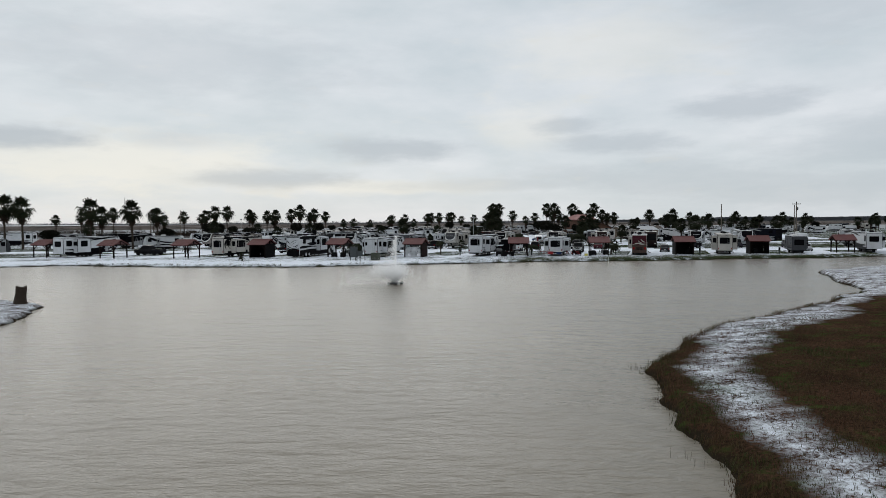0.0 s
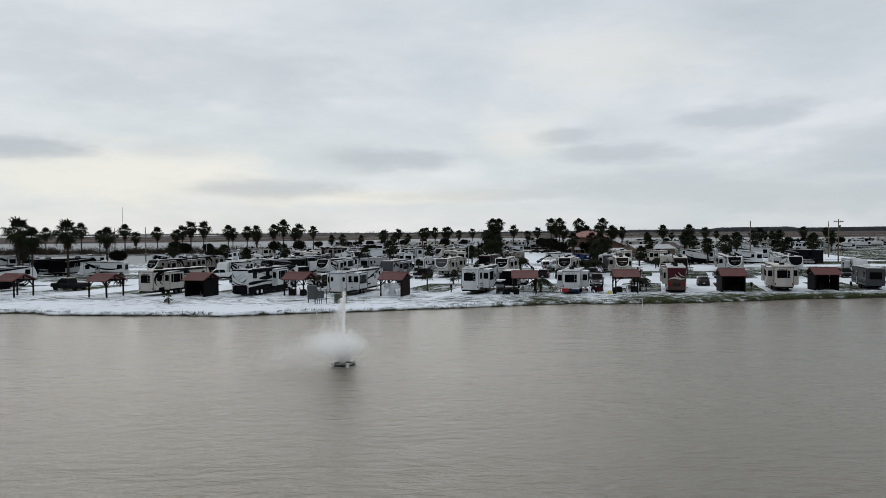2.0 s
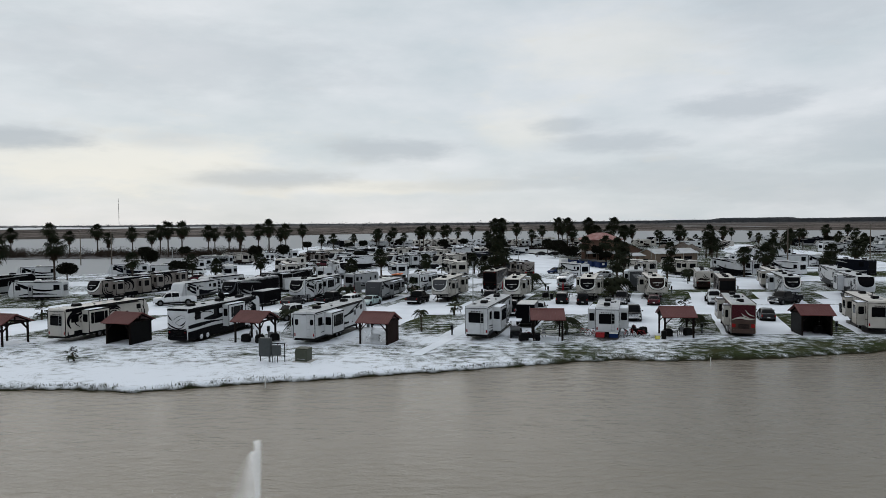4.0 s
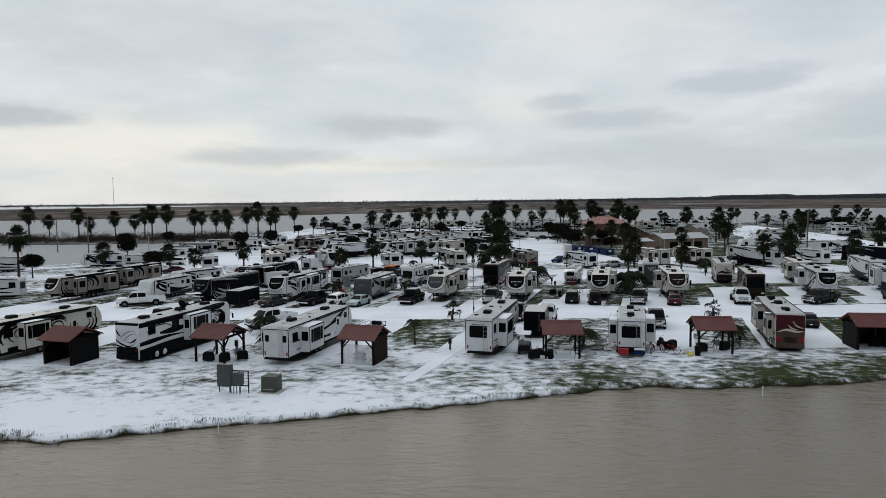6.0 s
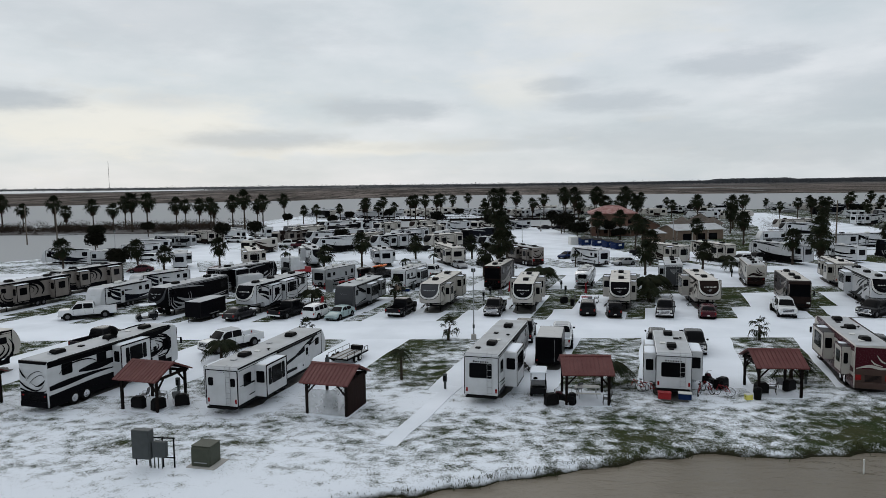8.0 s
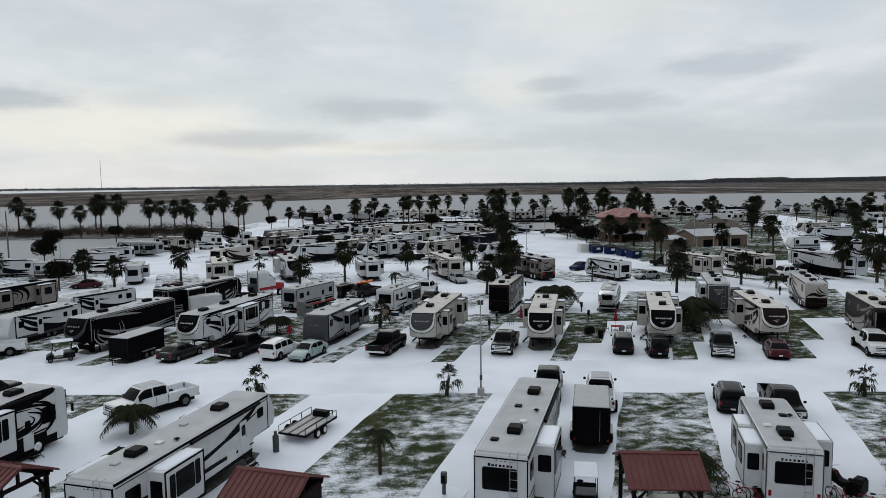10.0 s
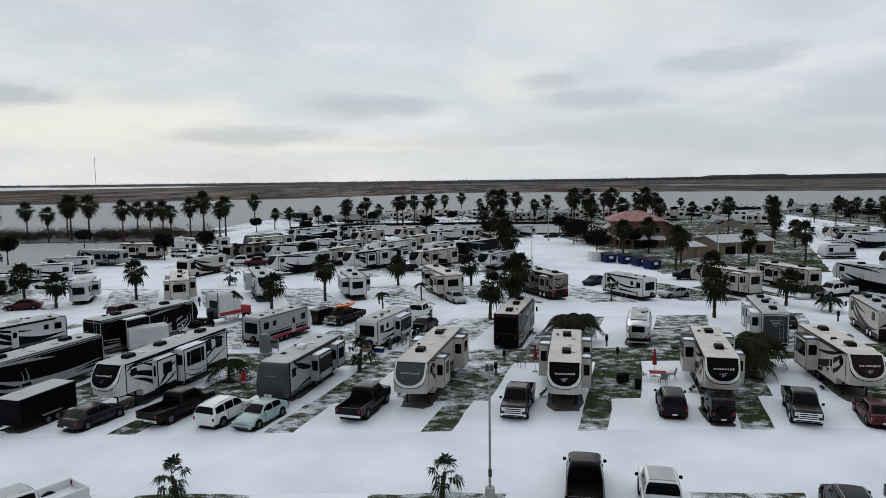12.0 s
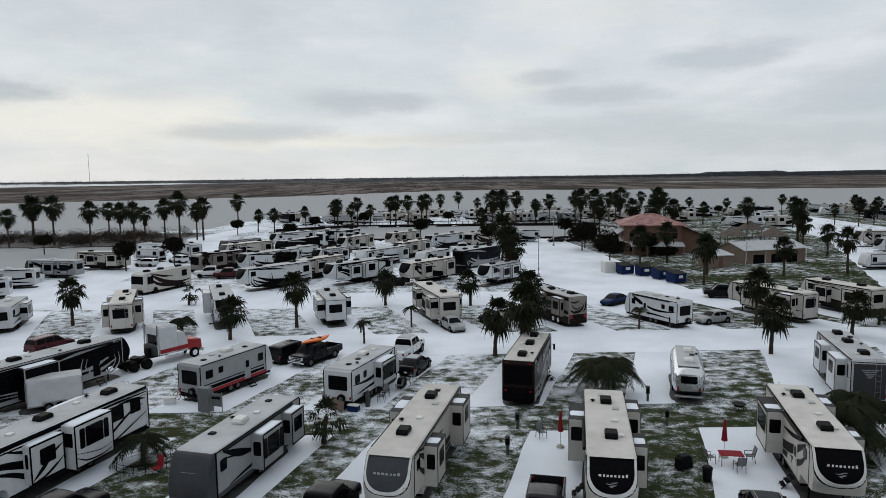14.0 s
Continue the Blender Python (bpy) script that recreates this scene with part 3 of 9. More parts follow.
# ------------------------------------------------------------ roads and pitches
SKEW = -17.0


def sheet(name, label, category, outline, top, mat=None, low=-0.3):
    bm = prism(bmesh.new(), outline, low, top, axis="z")
    return tagged(new(name, finish(name, bm, mat or SNOW)), label, category, kind="structure")


def wavy(points, every=2.5, sway=0.25, seed=1):
    """Breaks long edges into short, slightly uneven ones."""
    r = random.Random(seed)
    out = []
    for p, q in zip(points, points[1:] + points[:1]):
        n = max(1, int(math.dist(p, q) / every))
        for i in range(n):
            out.append((p[0] + (q[0] - p[0]) * i / n + r.uniform(-sway, sway) * (i > 0), p[1] + (q[1] - p[1]) * i / n + r.uniform(-sway, sway) * (i > 0)))
    return out


def build_roads():
    sheet("road_1", "snow-covered campground road between two rows of pitches", "road",
          wavy([(-105, 142.4), (-40, 141.8), (20, 139.8), (130, 136.5), (130, 146), (20, 149.4), (-40, 150.6), (-105, 151)]), 0.012)
    sheet("road_2", "snow-covered campground road behind the second pitches", "road",
          wavy([(-85, 187.5), (60, 188), (120, 186), (120, 195), (60, 197), (-85, 198)], seed=2), 0.012)
    sheet("road_3", "wide snow-covered road past the angled pitches", "road",
          wavy([(-72, 218), (-40, 214), (60, 214), (120, 212), (120, 222), (44, 224), (-20, 226), (-55, 242), (-50, 300), (-62, 330), (-58, 372), (-66, 372), (-72, 325), (-62, 295)], seed=3), 0.012)
    sheet("road_4", "snow-covered yard in front of the clubhouse", "road",
          wavy([(18, 224), (40, 224), (39, 262), (36, 310), (20, 310), (19, 270)], seed=4), 0.014)
    sheet("road_5", "snow-covered lane round the angled pitches", "road",
          wavy([(-48, 244), (18, 244), (18, 250), (-48, 250)], seed=5), 0.010)
    sheet("road_6", "snow-covered lane before the canal bank", "road",
          wavy([(-50, 270), (18, 268), (18, 280), (-50, 281)], seed=6), 0.010)
    sheet("road_7", "snowy track to the pitches across the canal", "road",
          wavy([(70, 224), (120, 224), (140, 300), (150, 395), (125, 397), (105, 300)], seed=7), 0.010)


def pitch(x, y0, y1, width, skew, seed):
    s = math.tan(radians(-skew))
    ym = (y0 + y1) / 2
    a, b = x + (y0 - ym) * s, x + (y1 - ym) * s
    w = width / 2
    sheet("pavement", "snow-covered concrete camping pitch", "pitch", wavy([(a - w, y0), (a + w, y0), (b + w, y1), (b - w, y1)], sway=0.12, seed=seed), 0.005 + 0.001 * (seed % 3))


def build_pitches():
    for i, (x, w) in enumerate(((-68.5, 8), (-53.5, 8), (-38.5, 8), (-23.5, 8), (-9.75, 6.5), (6.15, 10), (21.9, 9), (37, 8.5), (52, 8.5), (67, 8.5), (82, 8.5))):
        pitch(x, 122.5, 142.5, w, SKEW, i)
    for i, (x, w) in enumerate(((-59.4, 8.8), (-48.5, 8.8), (-37.6, 8.8), (-26.7, 8.8), (-15.8, 8.8), (-4.9, 8.8), (5.95, 8.7), (16.9, 9.2), (28, 8.4), (39, 8.8), (50, 8.8), (61, 8.8), (72, 8.8))):
        pitch(x, 149.0, 156.2, w, SKEW, i + 20)
    for i, (x, w) in enumerate(((-57.4, 6.2), (-46.0, 6.2), (-34.0, 6.2), (-22.4, 6.0), (-11.2, 5.6), (-2.2, 5.8), (9.2, 7.6), (20.6, 6.6), (31.2, 7.0), (43.0, 6.4), (54.0, 6.4), (65.0, 6.4))):
        pitch(x, 156.0, 167.0, w, SKEW, i + 81)
    for i, x in enumerate((-65, -53, -42, -29.5, -16, -4, 8.6, 21.3, 34, 46, 58)):
        pitch(x, 172.2, 189.0, 6.4, SKEW - 3, i + 40)
    for i, x in enumerate((-52, -38, -26, -12.3, 0.5, 15.2, 28, 43, 52, 64, 76)):
        pitch(x, 196.0, 214.5, 6.6, 20, i + 60)
    # foot path down to the lake
    sheet("path", "narrow snow-covered foot path down to the lake", "path",
          wavy([(-4.5, 112.0), (-3.4, 111.6), (0.9, 123.6), (-0.2, 124.2)], sway=0.08, seed=9), 0.042)


build_roads()
build_pitches()


TOPPER = material("dark_roof_fabric", (0.03, 0.03, 0.032), 0.6, spec=0.1, scale=2, bump=0.2, bump_scale=14)
FINE = [True]  # off for vehicles that stay far away
REMOTE = [False]  # on for those across the canal
PANES = []  # windows of a vehicle across the canal, until they are made
TRIM = []  # dark edge strips of a far vehicle, until they are made
UNDER = []  # wheels of such a vehicle, until its undercarriage is made


# ------------------------------------------------------------ wheels shared by all vehicles
def wheel(parent, x, y, r, w, rim_mat=None):
    side = 1 if x > 0 else -1
    if not FINE[0]:
        UNDER.append((x, y, r, w))
        return None
    bm = drum(bmesh.new(), (-w / 2, 0, 0), (w / 2, 0, 0), r, n=18)
    edges = [e for e in bm.edges if abs(e.verts[0].co.x - e.verts[1].co.x) < 1e-4 and len(e.link_faces) == 2]
    bmesh.ops.bevel(bm, geom=edges, offset=0.05, segments=2, affect="EDGES", profile=0.5)
    tyre = part("wheel", bm, RUBBER, parent)
    tyre.matrix_basis = pose(x, y, r)
    rim = bmesh.new()
    drum(rim, (side * w * 0.46, 0, 0), (side * (w / 2 + 0.012), 0, 0), r * 0.62, r * 0.52, n=14)
    drum(rim, (side * w * 0.5, 0, 0), (side * (w / 2 + 0.04), 0, 0), r * 0.2, r * 0.16, n=8)
    part("rim", rim, rim_mat or ALLOY, tyre)
    return tyre


def pane(bm, x, y0, y1, z0, z1, depth=0.015):
    """A window set on a side wall at x (the sign of x gives the side)."""
    s = 1 if x > 0 else -1
    box(bm, min(x, x + s * depth), max(x, x + s * depth), y0, y1, z0, z1)
    edges = [e for e in bm.edges if abs(e.verts[0].co.x - e.verts[1].co.x) > depth * 0.5]
    bmesh.ops.bevel(bm, geom=edges, offset=0.09, segments=3, affect="EDGES", profile=0.5)
    return bm


def side_window(parent, x, y0, y1, z0, z1, frame_mat=None):
    if REMOTE[0]:
        if y1 - y0 > 0.8:
            PANES.append((min(x, x * 1.016), max(x, x * 1.016), y0 - 0.15, y1 + 0.15, z0 - 0.15, z1 + 0.1))
        return
    if not FINE[0]:
        if y1 - y0 > 0.5:
            part("window", pane(bmesh.new(), x, y0 - 0.15, y1 + 0.15, z0 - 0.15, z1 + 0.1, 0.02), GLASS, parent)
        return
    w = part("window", pane(bmesh.new(), x, y0 - 0.04, y1 + 0.04, z0 - 0.04, z1 + 0.04, 0.018), frame_mat or PLASTIC, parent)
    part("pane", pane(bmesh.new(), x + (0.018 if x > 0 else -0.018), y0, y1, z0, z1, 0.008), GLASS, w)


def end_window(parent, y, x0, x1, z0, z1):
    s = 1 if y > 0 else -1

    def flat(grow, a, b):
        bm = slab(x0 - grow, x1 + grow, min(a, b), max(a, b), z0 - grow, z1 + grow)
        bmesh.ops.bevel(bm, geom=[e for e in bm.edges if abs(e.verts[0].co.y - e.verts[1].co.y) > 1e-3], offset=0.1, segments=3, affect="EDGES", profile=0.5)
        return bm
    if REMOTE[0]:
        PANES.append((x0, x1, min(y, y + s * 0.02), max(y, y + s * 0.02), z0, z1))
        return
    if not FINE[0]:
        part("window", flat(0.0, y, y + s * 0.02), GLASS, parent)
        return
    w = part("window", flat(0.05, y, y + s * 0.018), PLASTIC, parent)
    part("pane", flat(0.0, y + s * 0.018, y + s * 0.026), GLASS, w)


def air_con(parent, x, y, z, mat=PLASTIC):
    bm = prism(bmesh.new(), [(-0.48, 0), (0.48, 0), (0.5, 0.16), (0.36, 0.3), (-0.34, 0.32), (-0.5, 0.18)], -0.34, 0.34, bevel=0.05)
    part("air_conditioner", bm, mat, parent).matrix_basis = pose(x, y, z)


def roof_bits(parent, L, z, n_ac, ac_mat, seed):
    r = random.Random(seed)
    for y in {1: (0.0,), 2: (-L * 0.28, L * 0.2), 3: (-L * 0.34, 0.02 * L, L * 0.3)}[n_ac]:
        air_con(parent, r.uniform(-0.15, 0.15), y, z, ac_mat)
    if not FINE[0]:
        return
    for i in range(4):
        bm = slab(-0.2, 0.2, -0.2, 0.2, 0, 0.1, bevel=0.04)
        part("roof_vent", bm, r.choice((PLASTIC, PLASTIC_WHITE, ROOF_SNOW)), parent).matrix_basis = pose(r.uniform(-0.7, 0.7), L * (-0.4 + 0.19 * i) + r.uniform(0.2, 0.6), z)
    bm = drum(bmesh.new(), (0, 0, 0), (0, 0, 0.1), 0.04, n=6)
    drum(bm, (0, 0, 0.1), (0, 0, 0.17), 0.17, 0.06, n=10)
    part("antenna", bm, PLASTIC, parent).matrix_basis = pose(0.75, r.uniform(-0.3, 0.1) * L, z)


def ladder(parent, x, y, z0, z1):
    if not FINE[0]:
        return
    bm = bmesh.new()
    for k in (-0.18, 0.18):
        rod(bm, [(x + k, y - 0.1, z0), (x + k, y - 0.1, z1 + 0.1), (x + k, y + 0.25, z1 + 0.12)], 0.016)
    for i in range(7):
        z = z0 + 0.1 + i * (z1 - z0) / 7
        rod(bm, [(x - 0.18, y - 0.1, z), (x + 0.18, y - 0.1, z)], 0.014)
    part("ladder", bm, STEEL, parent)


def entry_door(parent, x, y, z0, z1, mat):
    s = 1 if x > 0 else -1
    if not FINE[0]:
        if REMOTE[0]:
            return
        for ya, yb, za, zb in ((y - 0.4, y - 0.35, z0, z1), (y + 0.35, y + 0.4, z0, z1), (y - 0.4, y + 0.4, z1, z1 + 0.05), (y - 0.2, y + 0.2, z1 - 0.85, z1 - 0.25)):
            TRIM.append((min(x, x + s * 0.035), max(x, x + s * 0.035), ya, yb, za, zb))
        TRIM.append((min(x + s * 0.05, x + s * 0.6), max(x + s * 0.05, x + s * 0.6), y - 0.33, y + 0.33, 0.3, 0.36))
        TRIM.append((min(x + s * 0.02, x + s * 0.16), max(x + s * 0.02, x + s * 0.16), y - 4.5, y - 0.6, z1 + 0.55, z1 + 0.7))
        part("door", pane(bmesh.new(), x, y - 0.36, y + 0.36, z0, z1, 0.022), SILVER, parent)
        return
    d = part("door", pane(bmesh.new(), x, y - 0.36, y + 0.36, z0, z1, 0.022), mat, parent)
    part("door_window", pane(bmesh.new(), x + s * 0.022, y - 0.2, y + 0.2, z1 - 0.85, z1 - 0.25, 0.008), GLASS, d)
    part("handle", slab(min(x + s * 0.02, x + s * 0.06), max(x + s * 0.02, x + s * 0.06), y + 0.24, y + 0.3, z0 + 0.85, z0 + 1.0), CHROME, d)
    bm = bmesh.new()
    for i in range(3):
        a, b = x + s * (0.05 + 0.22 * i), x + s * (0.3 + 0.22 * i)
        box(bm, min(a, b), max(a, b), y - 0.33, y + 0.33, z0 - 0.2 - 0.22 * i, z0 - 0.17 - 0.22 * i)
    rod(bm, [(x + s * 0.1, y - 0.33, z0 - 0.1), (x + s * 0.75, y - 0.33, 0.0)], 0.025)
    rod(bm, [(x + s * 0.1, y + 0.33, z0 - 0.1), (x + s * 0.75, y + 0.33, 0.0)], 0.025)
    part("steps", bm, PLASTIC, parent)


def drift(x0, x1, y0, y1, z, bare, seed):
    """A thin pillow of snow with a ragged rim; bare: the share of the roof that has slid clear."""
    r = random.Random(seed)
    ya, yb = y0 + (y1 - y0) * bare * r.random(), y1 - (y1 - y0) * bare * 0.35
    cx, cy, rx, ry = (x0 + x1) / 2, (ya + yb) / 2, (x1 - x0) / 2, (yb - ya) / 2
    bm, last = bmesh.new(), None
    for share_, lift in ((1.0, 0.0), (0.93, 0.03), (0.8, 0.045)):
        ring = []
        for k in range(24):
            a = 2 * math.pi * k / 24
            c, q = math.cos(a), math.sin(a)
            u, v = math.copysign(abs(c) ** 0.3, c), math.copysign(abs(q) ** 0.3, q)
            w = 1 - 0.16 * bare * abs(math.sin(a * 3 + seed)) - 0.04 * math.sin(a * 7 + seed)
            ring.append(bm.verts.new((cx + rx * u * share_ * min(w, 1), cy + ry * v * share_ * min(w, 1), z + lift)))
        if last:
            for k in range(24):
                bm.faces.new((last[k], last[(k + 1) % 24], ring[(k + 1) % 24], ring[k]))
        last = ring
    bm.faces.new(last)
    return bm


def lettering(x0, x1, n, z, high, y_of, seed, depth=0.012):
    """A row of small plain blocks in place of a maker's name."""
    r = random.Random(seed)
    bm, step = bmesh.new(), (x1 - x0) / n
    for k in range(n):
        a = x0 + k * step
        b = a + step * r.uniform(0.45, 0.72)
        y = y_of((a + b) / 2, z)
        box(bm, a, b, min(y, y + depth), max(y, y + depth), z, z + high * (1.2 if k == 0 else r.uniform(0.85, 1.0)))
    return bm


def slide_out(parent, side, y0, y1, z0, z1, depth, W, skin, trim, wide=True):
    x0, x1 = side * (W / 2 - 0.05), side * (W / 2 + depth)
    bm = slab(min(x0, x1), max(x0, x1), y0, y1, z0, z1, bevel=0.03)
    s = part("slide_out", bm, skin, parent)
    if FINE[0]:
        if skin is CREAM:
            bm = slab(min(x0, x1) + 0.01, max(x0, x1) - 0.01, y0 + 0.01, y1 - 0.01, z1, z1 + 0.02)
            part("topper", bm, TOPPER, s, "dark slide-out roof")
        part("snow_cover", drift(min(x0, x1) + 0.04, max(x0, x1) - 0.03, y0 + 0.03, y1 - 0.03, z1 + 0.015, 0.55 if skin is CREAM else 0.1, int(y0 * 10 + y1 * 7) % 97), SNOW, s, smooth=True)
    if not FINE[0]:
        if not REMOTE[0]:
            for ya, yb, za, zb in ((y0 - 0.02, y0 + 0.09, z0, z1), (y1 - 0.09, y1 + 0.02, z0, z1), (y0, y1, z1 - 0.09, z1 + 0.01), (y0, y1, z0, z0 + 0.1)):
                TRIM.append((min(x1, x1 + side * 0.015), max(x1, x1 + side * 0.015), ya, yb, za, zb))
            TRIM.append((min(x0, x1), max(x0, x1), y0 - 0.015, y0, z1 - 1.25, z1 - 0.5))
            TRIM.append((min(x0, x1), max(x0, x1), y0 - 0.02, y0 + 0.02, z1 - 0.08, z1 + 0.01))
        side_window(s, x1, (y0 + y1) / 2 - 0.6, (y0 + y1) / 2 + 0.6, z1 - 1.3, z1 - 0.45)
        return
    edge = bmesh.new()
    xe = x1
    for ya, yb, za, zb in ((y0 - 0.01, y0 + 0.1, z0, z1), (y1 - 0.1, y1 + 0.01, z0, z1), (y0, y1, z1 - 0.1, z1 + 0.005), (y0, y1, z0 - 0.005, z0 + 0.1)):
        box(edge, min(xe, xe + side * 0.012), max(xe, xe + side * 0.012), ya, yb, za, zb)
    part("edge_trim", edge, trim, s)
    mid = (y0 + y1) / 2
    if y1 - y0 > 2.2 and wide:
        side_window(s, x1, mid - 0.66, mid + 0.66, z1 - 1.5, z1 - 0.35)
        side_window(s, x1, mid - 1.12, mid - 0.80, z1 - 1.5, z1 - 0.35)
        side_window(s, x1, mid + 0.80, mid + 1.12, z1 - 1.5, z1 - 0.35)
    else:
        side_window(s, x1, mid - 0.5, mid + 0.5, z1 - 1.3, z1 - 0.45)
    # the small end windows that face along the trailer
    for y in (y0, y1):
        xa, xb = sorted((side * (W / 2 + 0.16), side * (W / 2 + depth - 0.14)))
        d = 1 if y == y1 else -1
        bm = slab(xa, xb, min(y, y + d * 0.015), max(y, y + d * 0.015), z1 - 1.3, z1 - 0.45)
        bmesh.ops.bevel(bm, geom=[e for e in bm.edges if abs(e.verts[0].co.y - e.verts[1].co.y) > 1e-3], offset=0.07, segments=2, affect="EDGES", profile=0.5)
        part("pane", bm, GLASS, s)


def arc(cu, cv, ru, rv, a0, a1, w):
    """Points of a tapering arc on a side wall, in shares of its length and height."""
    pts = []
    for k in range(7):
        a = radians(a0 + (a1 - a0) * k / 6)
        pts.append((cu + ru * math.cos(a), min(0.98, max(0.03, cv + rv * math.sin(a))), max(0.02, w * math.sin(math.pi * (0.06 + 0.88 * k / 6)))))
    return pts


SWOOSH = {
    "sweep": [[(-0.48, 0.30, .03), (-0.2, 0.22, .24), (0.1, 0.42, .34), (0.34, 0.86, .1)], [(-0.45, 0.12, .03), (-0.1, 0.10, .18), (0.22, 0.34, .22), (0.36, 0.7, .06)],
              [(-0.1, 0.62, .02), (0.12, 0.72, .16), (0.36, 0.95, .05)]],
    "curls": [[(-0.49, 0.95, .2), (0.0, 0.96, .16), (0.36, 0.97, .1)], [(-0.48, 0.07, .26), (-0.1, 0.08, .32), (0.38, 0.07, .26)]]
    + [arc(u, 0.5, 0.14, 0.40, 215, 35, 0.30) for u in (-0.33, 0.0)] + [arc(u + 0.025, 0.52, 0.095, 0.27, 240, 20, 0.15) for u in (-0.33, 0.0)]
    + [arc(u + 0.03, 0.55, 0.05, 0.15, 250, -60, 0.09) for u in (-0.33, 0.0)] + [arc(0.28, 0.48, r, r * 3.1, 170, 400, w) for r, w in ((0.135, 0.17), (0.10, 0.12), (0.065, 0.10))],
    "coach": [[(-0.495, 0.13, .50), (-0.1, 0.14, .54), (0.38, 0.13, .50)], [(-0.495, 0.91, .24), (0.0, 0.90, .30), (0.30, 0.93, .40), (0.43, 0.96, .20)], [(-0.3, 0.58, .10), (-0.16, 0.58, .36), (0.0, 0.60, .10)], [(-0.49, 0.24, .05), (-0.2, 0.28, .09), (0.1, 0.25, .12), (0.38, 0.30, .05)],
              [(-0.49, 0.40, .20), (-0.38, 0.42, .26), (-0.2, 0.44, .14), (-0.02, 0.40, .03)], [(-0.1, 0.86, .02), (0.02, 0.80, .13), (0.16, 0.84, .04)]]
    + [arc(0.22, 0.55, r, r * 1.35, a0, a1, w) for r, w, a0, a1 in ((0.21, 0.17, 20, 250), (0.175, 0.12, 60, 300), (0.14, 0.15, 150, 420), (0.10, 0.10, 170, 400), (0.06, 0.09, 160, 330))]
    + [arc(0.30, 0.52, 0.12, 0.34, -60, 75, 0.20), arc(0.27, 0.55, 0.10, 0.24, -70, 60, 0.10), arc(-0.3, 0.62, 0.13, 0.2, 20, 170, 0.07)],
    "edge": [[(-0.49, 0.86, .05), (-0.1, 0.90, .10), (0.3, 0.93, .14), (0.41, 0.80, .05)], [(-0.49, 0.80, .02), (-0.1, 0.83, .05), (0.36, 0.86, .05)], [(-0.49, 0.93, .04), (0.3, 0.97, .05)],
             [(0.40, 0.72, .04), (0.30, 0.62, .22), (0.16, 0.40, .30), (0.02, 0.12, .24), (-0.16, 0.03, .06)], [(0.36, 0.55, .03), (0.27, 0.40, .16), (0.17, 0.16, .16), (0.06, 0.02, .04)],
             [(0.30, 0.88, .03), (0.20, 0.70, .13), (0.12, 0.52, .16), (0.10, 0.36, .03)], [(0.22, 0.84, .02), (0.13, 0.74, .10), (0.05, 0.58, .12), (0.02, 0.44, .02)],
             [(-0.46, 0.62, .03), (-0.36, 0.52, .10), (-0.2, 0.16, .10), (-0.06, 0.03, .03)], [(-0.48, 0.40, .03), (-0.3, 0.12, .07), (-0.2, 0.03, .02)], [(-0.48, 0.05, .10), (0.2, 0.05, .14)],
             [(-0.48, 0.72, .02), (-0.40, 0.80, .14), (-0.30, 0.84, .03)]],
    "loops": [arc(0.24, 0.42, r, r * 3.2, 150, 380, w) for r, w in ((0.15, 0.12), (0.115, 0.09))] + [[(-0.48, 0.3, .03), (-0.2, 0.2, .16), (0.1, 0.24, .26), (0.3, 0.5, .08)], [(-0.46, 0.2, .02), (-0.1, 0.1, .14), (0.2, 0.16, .18), (0.36, 0.4, .05)],
             [(-0.1, 0.75, .03), (0.1, 0.86, .14), (0.36, 0.93, .05)], [(-0.48, 0.04, .2), (0.3, 0.04, .2)]],
    "blade": [[(-0.48, 0.5, .02), (-0.1, 0.42, .16), (0.34, 0.75, .04)], [(-0.4, 0.16, .04), (0.0, 0.2, .14), (0.3, 0.12, .04)], [(0.05, 0.5, .04), (0.2, 0.66, .28), (0.35, 0.92, .05)]],
    "bands": [[(-0.49, 0.18, .16), (0, 0.18, .16), (0.36, 0.18, .12)], [(-0.49, 0.3, .05), (0.36, 0.3, .05)]],
}


def graphics(parent, kind, L, W, z0, z1, mat):
    bm = bmesh.new()
    for side in (-1, 1):
        for k, band in enumerate(SWOOSH[kind]):
            ribbon(bm, [(u * L, z0 + v * (z1 - z0), w * (1.7 if FINE[0] else 2.1)) for u, v, w in band], side * (W / 2 + 0.006 + 0.003 * k), flip=side < 0)
        if FINE[0] or side > 0:
            part("painted_graphic", bm, mat, parent)
            bm = bmesh.new()


